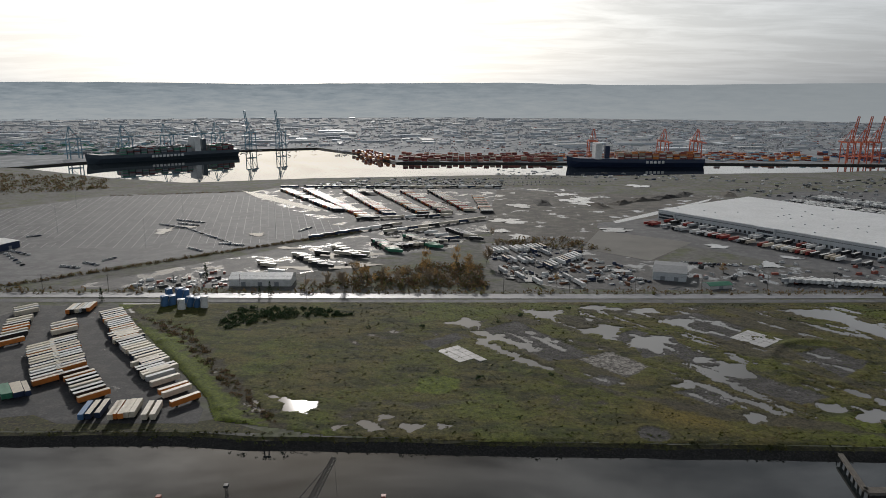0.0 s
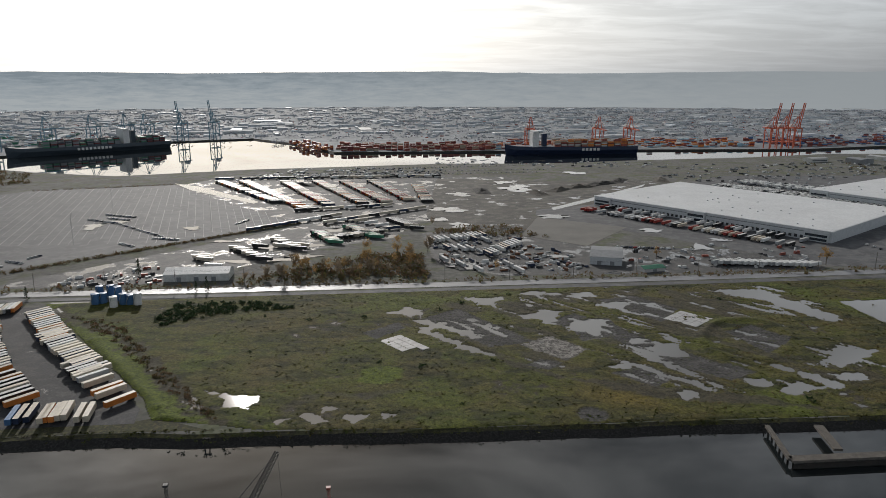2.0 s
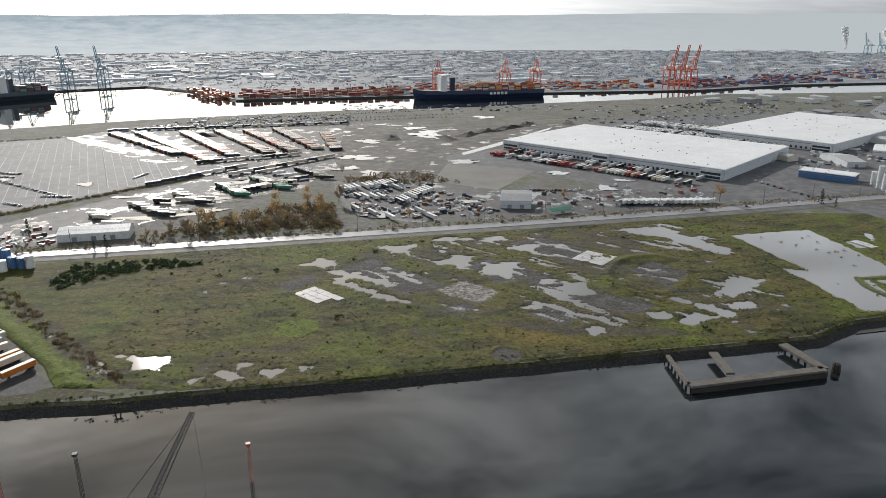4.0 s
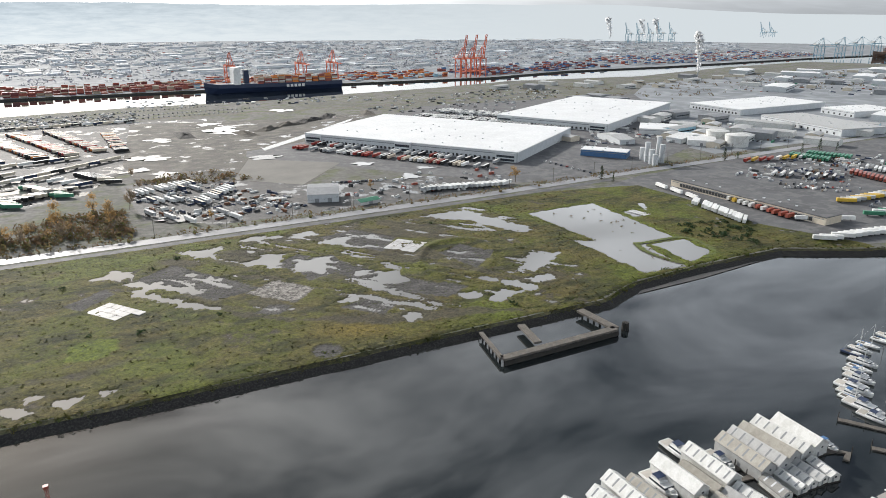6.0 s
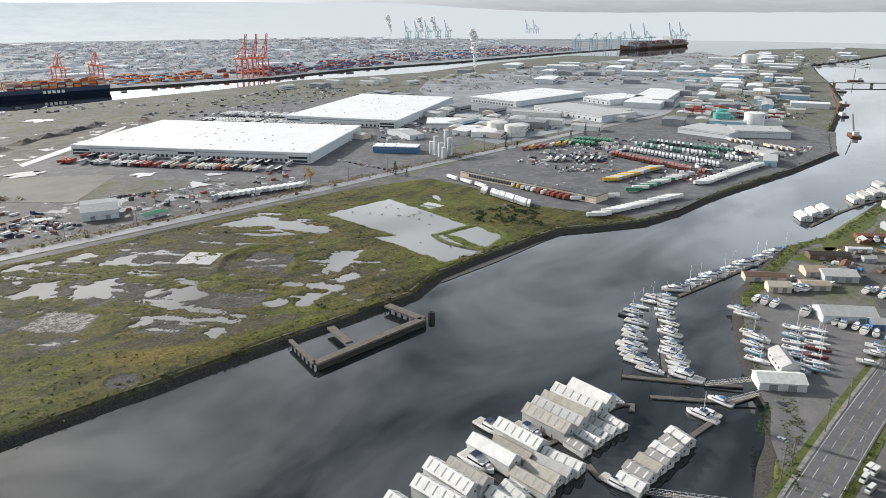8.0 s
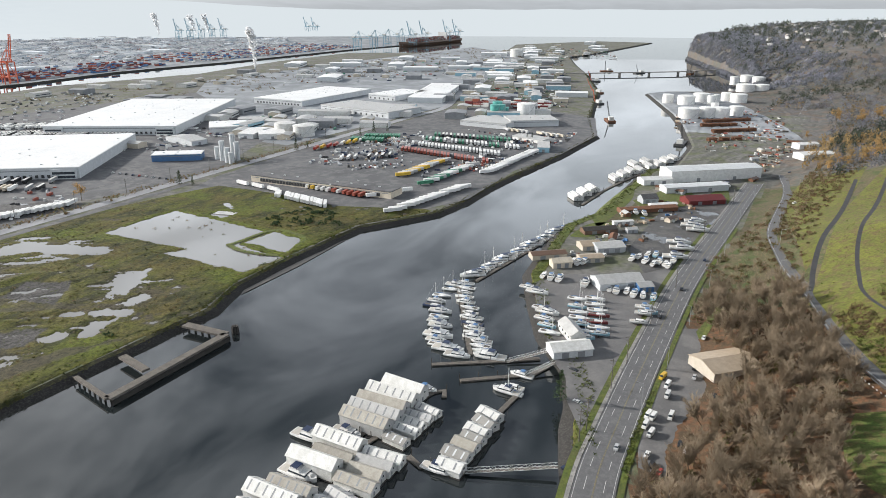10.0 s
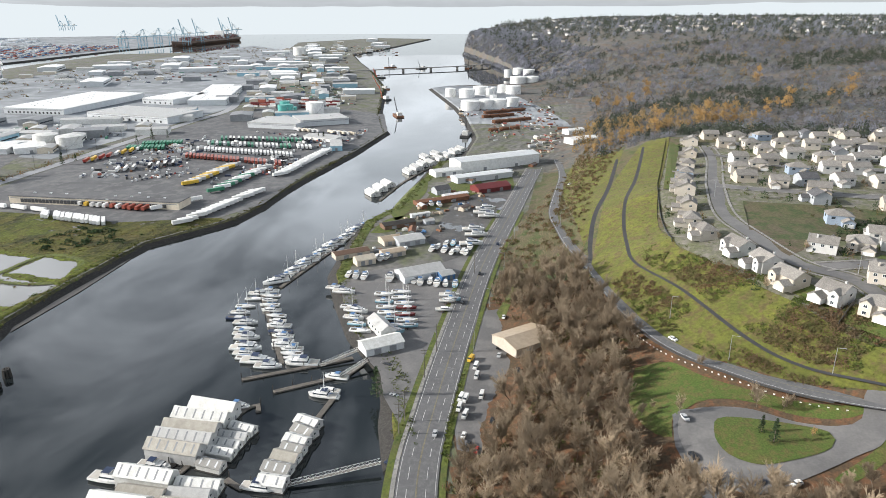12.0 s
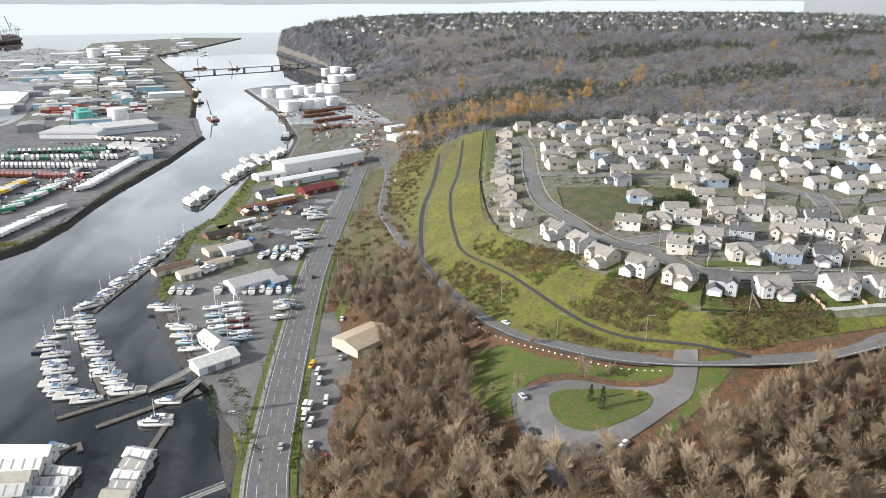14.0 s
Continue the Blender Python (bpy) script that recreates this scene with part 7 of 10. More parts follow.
stuff("hill_woods", crown, [(x, y, z_at(x, y) - 0.5, fr.uniform(0.7, 1.25), fr.uniform(0, 6)) for (x, y), k in zip(hill_pts, split) if k < 0.2 and int(x * 7) % 13 and int(y * 5) % 3], M["hill_trees"], "leafless woods on the hillside, blue-grey with painted haze")
stuff("hill_woods", [tuft_mesh("crown", 54, 4.6, 8.2, 136 + k, 0.66) for k in range(4)], [(x, y, z_at(x, y) - 0.5, fr.uniform(0.7, 1.25), fr.uniform(0, 6)) for (x, y), k in zip(hill_pts, split) if k < 0.2 and int(x * 7) % 13 and not int(y * 5) % 3], M["hill_brown"], "darker brown leafless trees on the hillside, greyed with haze")
stuff("hill_evergreens", [tuft_mesh("green", 50, 3.8, 9.5, 150 + k, 0.8) for k in range(4)], [(x, y, z_at(x, y) - 0.5, fr.uniform(0.7, 1.25), fr.uniform(0, 6)) for (x, y), k in zip(hill_pts, split) if k >= 0.2] + [(x, y, z_at(x, y) - 0.5, fr.uniform(0.9, 2.0), 0) for x, y in far_pts[::2]], M["hill_green"], "dark evergreens on the hillside")
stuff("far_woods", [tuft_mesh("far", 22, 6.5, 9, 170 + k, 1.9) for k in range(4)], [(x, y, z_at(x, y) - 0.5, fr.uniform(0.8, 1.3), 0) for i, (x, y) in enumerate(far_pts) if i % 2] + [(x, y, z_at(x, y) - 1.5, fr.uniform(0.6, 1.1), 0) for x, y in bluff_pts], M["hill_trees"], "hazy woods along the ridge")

M["pale_gold"] = mat("pale_gold_leaves", (0.40, 0.27, 0.11), (0.30, 0.21, 0.10), (0.24, 0.19, 0.11), scale=0.03, fine=0.3, rough=0.95, bump=0.0, thin=0.5)
stuff("golden_woods", [tuft_mesh("golden", 60, 3.0, 11, 145 + k, 0.75) for k in range(4)], [(x, y, z_at(x, y) - 0.5, fr.uniform(0.7, 1.4), fr.uniform(0, 6)) for x, y in in_poly([(757.6, 5.7), (775.9, -50.5), (858.5, -181.6), (945.0, -238.1), (1054.7, -222.1), (1020.4, -132.4), (982.7, -48.7), (930.7, -1.5)], 190)], M["pale_gold"], "band of golden and ochre trees below the houses")
stuff("ochre_woods", ochre_crown, [(x, y, z_at(x, y) - 0.5, fr.uniform(0.8, 1.4), fr.uniform(0, 6)) for (x, y), k in zip(hill_pts, split) if k < 0.2 and not int(x * 7) % 13], M["hill_ochre"], "ochre-leaved trees among the bare hillside woods")

# ---------------------------------------------------------------- slope planting, paths, park
drape("slope_grass", curve([*GRASSY, GRASSY[0]], 5)[:-1], 0.35, M["slope"], "steep grassy slope with shrubs", 5.0)
verge = [(431.8, -10.7), (541.5, 1.4), (617.1, 5.9), (700.2, -0.8), (842.7, -31.1), (888.7, -72.5), (684.3, -47.1), (480.3, -18.4)]
drape("verge", curve([*verge, verge[0]], 5)[:-1], 0.2, M["slope"], "rough grass between the hill road and the slope", 5.0)
SLOPE_PLANTS = [(353.2, -25.0), (380.6, -46.5), (341.4, -74.4), (307.9, -105.9), (268.9, -130.7), (263.5, -178.1), (243.5, -173.1), (237.7, -128.4), (251.6, -88.1), (272.3, -60.1), (305.1, -40.0)]
WALKWAYS = [curve(p, 4) for p in ([(667.1, -42.0), (549.7, -28.4), (475.7, -17.5), (429.6, -14.4), (396.1, -14.1), (391.2, -9.6)], [(681.5, -66.3), (574.8, -52.0), (475.2, -37.3), (402.9, -34.8), (366.3, -36.9), (327.8, -54.4), (283.4, -72.6), (259.2, -90.5), (242.1, -119.0), (235.4, -134.1)])]
way_pts = np.array([p for ln in WALKWAYS for p in ln])
slope_bush = [p for p in in_poly(SLOPE_PLANTS, 5200) if np.hypot(way_pts[:, 0] - p[0], way_pts[:, 1] - p[1]).min() > 4.2]
stuff("slope_brambles", [tuft_mesh("bramble", 30, 1.5, 0.8, 200 + k, 0.26) for k in range(5)], [(x, y, z_at(x, y) - 0.1, fr.uniform(0.6, 1.5), fr.uniform(0, 6)) for x, y in slope_bush if noise.noise((x * 0.025, y * 0.025, 8)) + 0.3 * noise.noise((x * 0.1, y * 0.1, 3)) > 0.05], M["bramble"], "brown brambles on the slope")
stuff("slope_shrubs", [tuft_mesh("shrub", 30, 1.4, 0.6, 210 + k, 0.25) for k in range(5)], [(x, y, z_at(x, y) - 0.1, fr.uniform(0.6, 1.4), fr.uniform(0, 6)) for x, y in slope_bush if -0.25 < noise.noise((x * 0.025, y * 0.025, 8)) + 0.3 * noise.noise((x * 0.1, y * 0.1, 3)) <= 0.05] + [(x, y, z_at(x, y) - 0.1, fr.uniform(0.4, 0.9), 0) for x, y in in_poly(GRASSY, 800) if np.hypot(way_pts[:, 0] - x, way_pts[:, 1] - y).min() > 3.5], M["shrub"], "green shrubs and rough grass on the slope")
stuff("verge_scrub", [tuft_mesh("verge", 34, 1.6, 1.2, 220 + k, 0.36) for k in range(5)], [(x, y, z_at(x, y) - 0.1, fr.uniform(0.6, 1.6), fr.uniform(0, 6)) for x, y in in_poly([(462.5, 1.8), (414.7, -10.2), (571.4, -17.8), (710.7, -46.1), (789.2, -64.2), (774.9, -12.8), (636.0, 5.8)], 420) if min(math.hypot(x - a, y - b) for a, b in hill_line) > 8], M["bramble"], "brown scrub below the grassy slope")
for ln in WALKWAYS:
    bm = bmesh.new()
    ribbon(bm, ln, 3.0, 0, [z_at(x, y) + 0.7 for x, y in ln])
    setting("footpath", bm, M["path"], "dark asphalt footpath across the slope")
drape("park_drive", curve([(229.1, -42.4), (235.7, -48.9), (237.2, -65.8), (230.6, -81.5), (227.8, -93.7), (231.0, -101.9), (243.8, -107.3), (244.1, -116.2), (221.0, -106.1), (212.3, -94.2), (199.7, -75.7), (192.7, -62.1), (194.9, -53.3), (201.8, -45.3), (212.2, -42.4), (221.4, -41.0), (229.1, -42.4)], 3)[:-1], 0.30, M["pale_asphalt"], "looped asphalt drive round a lawn", 3.0)
drape("park_parking", curve([(231.7, -40.4), (235.4, -47.6), (213.9, -48.6), (195.2, -52.3), (183.6, -49.5), (185.2, -46.3), (203.9, -42.7), (214.5, -39.6), (231.7, -40.4)], 4)[:-1], 0.2, M["asphalt"], "small wet parking bay in the park")
drape("park_lawn", curve([(226.8, -53.8), (230.5, -58.5), (229.3, -77.6), (224.4, -90.1), (216.0, -88.2), (208.6, -75.4), (205.2, -64.5), (209.9, -55.7), (218.4, -52.6), (226.8, -53.8)], 3)[:-1], 0.48, M["lawn"], "bright green lawn inside the loop drive", 3.0)
drape("park_lawn", curve([(271.5, -30.6), (272.0, -44.0), (259.5, -55.0), (250.5, -68.0), (243.5, -82.0), (238.5, -96.7), (236.8, -104.6), (233.4, -103.3), (231.5, -93.7), (235.8, -79.6), (241.8, -67.9), (242.7, -54.6), (235.5, -45.4), (227.7, -39.8), (219.3, -39.0), (222.3, -33.7), (232.5, -28.7), (247.7, -26.5), (271.5, -30.6)], 4)[:-1], 0.15, M["lawn"], "grassy park lawn beside the loop drive", 3.0)
drape("park_lawn", curve([(237.4, -115.7), (237.9, -127.8), (230.3, -124.2), (213.7, -106.0), (200.7, -90.6), (201.1, -84.8), (210.8, -95.5), (221.4, -106.1), (237.4, -115.7)], 4)[:-1], 0.15, M["lawn"], "strip of lawn beside the park drive", 3.0)
# guard rail of pale blocks beside the hill road
t = thing("guard_rail", "white and dark post guard rail beside the hill road", "guard rail")
side = shifted(hill_line, -6.3)
rail_pts = [(x, y, hill_h[i] - 0.25) for i, (x, y) in enumerate(side) if 235 < x < 345 and -140 < y < -20]
bm = bmesh.new()
rows_ = [[bm.verts.new((x + o, y + o, z + dz)) for o, dz in ((0, 0), (0, 0.65), (0.14, 0.65), (0.14, 0))] for x, y, z in rail_pts]
for a, b in zip(rows_, rows_[1:]):
    for j in range(4):
        bm.faces.new((a[j], b[j], b[(j + 1) % 4], a[(j + 1) % 4]))
part("rail_beam", bm, M["dark"], t, "long dark rail")
first = None
bm = bmesh.new()
box(bm, 0, 0, -0.3, 0.7, 0.15, 0.42)
box(bm, 0, 0, 0.12, 0.75, 0.2, 0.05)
for i, (p, q) in enumerate(zip(side, side[1:])):
    if 235 < p[0] < 345 and -140 < p[1] < -20:
        for u in (0.25, 0.75):
            x, y = p[0] + (q[0] - p[0]) * u, p[1] + (q[1] - p[1]) * u
            m = pose(x, y, z_at(x, y) + 0.35, 0, 0, math.degrees(math.atan2(q[1] - p[1], q[0] - p[0])))
            if first is None:
                first = part("rail_block", bm, M["white"], t)
                first.matrix_basis = m
            else:
                again(first, t, m)

# ---------------------------------------------------------------- road paint, kerbs, shoulders
def paint_line(line, off, width, material, name, label, hs, dash=None):
    bm = bmesh.new()
    ln_ = shifted(line, off)
    if dash is None:
        ribbon(bm, ln_, width, 0, hs, 0.03)
    else:
        for i in range(0, len(ln_) - 1, dash):
            ribbon(bm, ln_[i:i + 2], width, 0, hs[i:i + 2], 0.03)
    setting(name, bm, material, label)


for off in (-0.15, 0.15):
    paint_line(shore_line, off, 0.14, M["yellow_marking"], "centre_line", "double yellow centre line", shore_h)
for off in (-3.4, 3.4):
    paint_line(shore_line, off, 0.16, M["marking"], "lane_line", "dashed white lane line", shore_h, 2)
for off in (-6.7, 6.7):
    paint_line(shore_line, off, 0.14, M["marking"], "edge_line", "white edge line", shore_h)
paint_line(hill_line, 0, 0.16, M["yellow_marking"], "centre_line", "yellow centre line of the hill road", hill_h)
for off in (-4.3, 4.3):
    paint_line(hill_line, off, 0.16, M["marking"], "edge_line", "white edge line of the hill road", hill_h)
near_part = [i for i, p in enumerate(shore_line) if 150 < p[0] < 560]
for off, w in ((10.6, 2.6), (-9.2, 2.4)):
    bm = bmesh.new()
    ribbon(bm, [shifted(shore_line, off)[i] for i in near_part], w, 0, [shore_h[i] for i in near_part], 0.06)
    setting("road_grass", bm, M["lush"], "narrow grass strip beside the shore road")
bm = bmesh.new()
ribbon(bm, shifted(shore_line, 8.4), 1.6, 0, shore_h, 0.12)
setting("pavement", bm, M["concrete"], "concrete pavement beside the shore road")
for name, pts, m, label in (("marina_lot_ground", [(397.7, 131.1), (426.7, 78.6), (449.1, 63.8), (553.9, 46.8), (437.5, 47.2), (336.7, 53.1), (294.9, 60.4), (260.0, 67.6), (285.3, 88.4), (312.4, 103.0), (375.9, 134.8)], M["pale_asphalt"], "grey gravel boat yard"),
                            ("shore_lot_ground", [(283.9, 83.8), (294.9, 60.4), (266.0, 50.2), (245.6, 55.3), (235.1, 60.9), (257.6, 74.6)], M["pale_asphalt"], "worn asphalt lot beside the water"),
                            ("van_lot_ground", [(350.8, 49.8), (360.7, 30.8), (321.9, 20.0), (267.8, 15.4), (242.7, 20.2), (223.1, 26.5), (225.5, 37.1), (244.1, 41.4), (279.0, 41.9), (317.4, 45.3)], M["pale_asphalt"], "cracked grey parking lot"),
                            ("boat_yard_ground", [(571.7, 97.9), (658.4, 57.8), (581.5, 42.8), (471.7, 51.7), (426.7, 78.6), (468.4, 99.2)], M["yard"], "wet gravel yard"),
                            ("log_yard_ground", [(842.1, 103.5), (976.2, 43.0), (1241.6, 40.1), (1152.2, 96.5), (1047.0, 135.2), (929.3, 111.6)], M["dirt"], "brown log yard")):
    bm = bmesh.new()
    f = bm.faces.new([bm.verts.new((x, y, 4.11 + 0.004 * len(name))) for x, y in pts])
    if f.normal.z < 0:
        f.normal_flip()
    bmesh.ops.triangulate(bm, faces=[f])
    setting(name, bm, m, label)
# ---------------------------------------------------------------- houses on the plateau
M["shingle"] = mat("grey_brown_shingles", (0.25, 0.235, 0.215), (0.19, 0.18, 0.165), scale=0.4, fine=3.0, rough=0.9, bump=0.3, per_object=0.22)
M["shingle_dark"] = mat("dark_grey_shingles", (0.10, 0.10, 0.105), (0.075, 0.075, 0.08), scale=0.4, fine=3.0, rough=0.9, bump=0.3, per_object=0.15)
for key, c in (("siding_white", (0.52, 0.515, 0.50)), ("siding_beige", (0.52, 0.475, 0.41)), ("siding_grey", (0.36, 0.38, 0.40)), ("siding_blue", (0.28, 0.34, 0.42)), ("siding_tan", (0.47, 0.42, 0.35))):
    M[key] = mat(key, c, tuple(v * 0.88 for v in c), scale=0.4, fine=4.0, rough=0.75, bump=0.15, per_object=0.1)


def gable_bm(bm, cx, cy, L, W, z_eave, rise, over=0.5, thick=0.18, along="x"):
    """A pitched roof as a closed slab with overhang; the ridge runs along x or y."""
    h = W / 2 + over
    drop = rise * over / (W / 2)
    pts = []
    for s in (-1, 1):
        e = s * (L / 2 + over)
        for v, z in ((-h, z_eave - drop), (0, z_eave + rise), (h, z_eave - drop)):
            pts.append((cx + e, cy + v, z) if along == "x" else (cx + v, cy + e, z))
    lo = [bm.verts.new(p) for p in pts]
    hi = [bm.verts.new((p[0], p[1], p[2] + thick)) for p in pts]
    for a, b, c, d in ((0, 1, 4, 3), (1, 2, 5, 4)):
        bm.faces.new([hi[i] for i in (a, b, c, d)])
        bm.faces.new([lo[i] for i in (d, c, b, a)])
    for a, b in ((0, 1), (1, 2), (2, 5), (5, 4), (4, 3), (3, 0)):
        bm.faces.new((lo[a], lo[b], hi[b], hi[a]))
    bmesh.ops.recalc_face_normals(bm, faces=bm.faces[:])


def gable_wall(bm, cx, cy, L, W, h, rise, along="x"):
    """Walls with gable ends."""
    prof = ((-W / 2, 0), (W / 2, 0), (W / 2, h), (0, h + rise), (-W / 2, h))
    rings = []
    for s in (-1, 1):
        rings.append([bm.verts.new((cx + s * L / 2, cy + v, z) if along == "x" else (cx + v, cy + s * L / 2, z)) for v, z in prof])
    bm.faces.new(rings[0])
    bm.faces.new(rings[1])
    for j in range(5):
        bm.faces.new((rings[0][j], rings[0][(j + 1) % 5], rings[1][(j + 1) % 5], rings[1][j]))
    bmesh.ops.recalc_face_normals(bm, faces=bm.faces[:])


def hip_bm(bm, cx, cy, L, W, z, rise, over=0.5):
    a, b = L / 2 + over, W / 2 + over
    k = max(L - W, 1.0) / 2
    base = [bm.verts.new((cx + x, cy + y, z - 0.2)) for x, y in ((-a, -b), (a, -b), (a, b), (-a, b))]
    r0, r1 = bm.verts.new((cx - k, cy, z + rise)), bm.verts.new((cx + k, cy, z + rise))
    for f in ((base[0], base[1], r1, r0), (base[1], base[2], r1), (base[2], base[3], r0, r1), (base[3], base[0], r0), base[::-1]):
        bm.faces.new(f)
    bmesh.ops.recalc_face_normals(bm, faces=bm.faces[:])


def house(wall, roof, style, label, far=False):
    """A two-storey house with a garage wing, cross gable, windows, doors and chimney."""
    t = thing("house", label, "house", "suburban houses")
    L, W, h = (13.5, 10.0, 5.6) if style != 2 else (12.0, 11.0, 5.8)
    bm = bmesh.new()
    if style == 1:
        box(bm, 0, 0, -1.5, L, W, h + 1.5)
    else:
        gable_wall(bm, 0, 0, L, W, h, 2.9)
        box(bm, 0, 0, -1.5, L, W, 1.5)
    body = part("wall", bm, M[wall], t)
    bm = bmesh.new()
    (hip_bm if style == 1 else gable_bm)(bm, 0, 0, L, W, h, 2.9)
    part("roof", bm, M[roof], t)
    gx_ = L * 0.27 * (1 if style != 2 else -1)
    bm = bmesh.new()
    gable_wall(bm, gx_, -W / 2 - 2.2, 5.5, 6.2, 3.1, 1.7, "y")
    part("garage_wing", bm, M[wall], t)
    bm = bmesh.new()
    gable_bm(bm, gx_, -W / 2 - 2.2, 5.5, 6.2, 3.1, 1.7, along="y")
    part("garage_roof", bm, M[roof], t)
    bm = bmesh.new()
    box(bm, gx_, -W / 2 - 5.0, 0.05, 4.9, 0.12, 2.2)
    part("garage_door", bm, M["white"], t)
    if far:
        for p in ((-L * 0.25, W / 2 + 0.02, 3.4, 0), (L * 0.25, W / 2 + 0.02, 3.4, 0), (-gx_, -W / 2 - 0.02, 3.4, 0), (L / 2 + 0.02, 1, 3.4, 90), (-L / 2 - 0.02, 1, 3.4, 90)):
            if p[3] and style != 1:
                continue
            bm = bmesh.new()
            box(bm, 0, 0, 0, 2.0, 0.16, 1.3)
            part("window", bm, M["glass"], t).matrix_basis = pose(*p[:3], 0, 0, p[3])
        return t
    bm = bmesh.new()
    gable_wall(bm, -gx_, -W / 2 - 0.6, 3.0, 4.6, h, 1.7, "y")
    part("front_gable", bm, M[wall], t)
    bm = bmesh.new()
    gable_bm(bm, -gx_, -W / 2 - 0.2, 3.8, 4.6, h, 1.7, along="y")
    part("gable_roof", bm, M[roof], t)
    bm = bmesh.new()
    box(bm, 0, 0, -0.06, 1.7, 0.14, 1.5)
    frame_ = part("window", bm, M["white"], t)
    bm = bmesh.new()
    for ox in (-0.38, 0.38):
        box(bm, ox, 0, 0.06, 0.66, 0.20, 1.26)
    pane = part("pane", bm, M["glass"], frame_)
    places_ = [(-L * 0.3, W / 2 + 0.02, 3.6), (0, W / 2 + 0.02, 3.6), (L * 0.3, W / 2 + 0.02, 3.6), (L * 0.25, W / 2 + 0.02, 0.9), (-gx_, -W / 2 - 2.12, 3.7), (-gx_, -W / 2 - 2.12, 0.9)]
    frame_.matrix_basis = pose(*places_[0])
    for p in places_[1:]:
        again(pane, again(frame_, t, pose(*p)))
    for s in (-1, 1):
        again(pane, again(frame_, t, pose(s * (L / 2 + 0.02), 1.2, 3.6, 0, 0, 90)))
    bm = bmesh.new()
    box(bm, L * 0.02, -W / 2 - 0.05, 0, 1.0, 0.12, 2.1)
    part("front_door", bm, M["brown"], t)
    if style != 1:
        bm = bmesh.new()
        box(bm, L * 0.22, W * 0.2, h, 0.8, 0.8, 3.4)
        part("chimney", bm, M[wall], t)
    return t


HOUSES = [house("siding_white", "shingle", 0, "white two-storey house with grey-brown gable roof"), house("siding_beige", "shingle", 1, "beige two-storey house with a hipped roof"),
          house("siding_grey", "shingle_dark", 2, "grey house with a dark shingle roof"), house("siding_tan", "shingle", 0, "tan two-storey house with attached garage"),
          house("siding_white", "shingle", 2, "white house with cross gables and garage"), house("siding_blue", "shingle", 1, "blue-grey house with a hipped roof"), house("siding_beige", "shingle", 2, "beige house with brown shingle roof")]
FAR_HOUSES = [house("siding_white", "shingle", 0, "white two-storey house with grey-brown gable roof", True), house("siding_beige", "shingle", 1, "beige two-storey house with a hipped roof", True),
          house("siding_grey", "shingle_dark", 2, "grey house with a dark shingle roof", True), house("siding_tan", "shingle", 0, "tan two-storey house with attached garage", True),
          house("siding_white", "shingle", 2, "white house with cross gables and garage", True), house("siding_blue", "shingle", 1, "blue-grey house with a hipped roof", True), house("siding_beige", "shingle", 2, "beige house with brown shingle roof", True)]
house_places = []
EDGE = [(269.4, -208.5), (268.9, -187.2), (268.3, -157.1), (273.9, -138.8), (284.6, -124.2), (297.9, -111.3), (313.9, -97.8), (332.4, -91.8), (353.0, -84.0), (377.3, -71.6), (408.8, -69.4), (440.7, -72.1), (472.5, -75.2), (505.2, -79.1), (542.2, -85.2), (579.8, -92.0), (620.0, -99.3), (659.8, -105.5)]
for k, (x, y) in enumerate(EDGE):
    a, b = EDGE[max(k - 1, 0)], EDGE[min(k + 1, len(EDGE) - 1)]
    d = math.degrees(math.atan2(b[1] - a[1], b[0] - a[0]))
    house_places.append(((0, 4, 0, 2, 1, 4, 3, 4, 0, 1, 1, 3, 6, 1, 5, 1, 3, 6)[k], x, y, d + (180 if k < 99 else 0)))
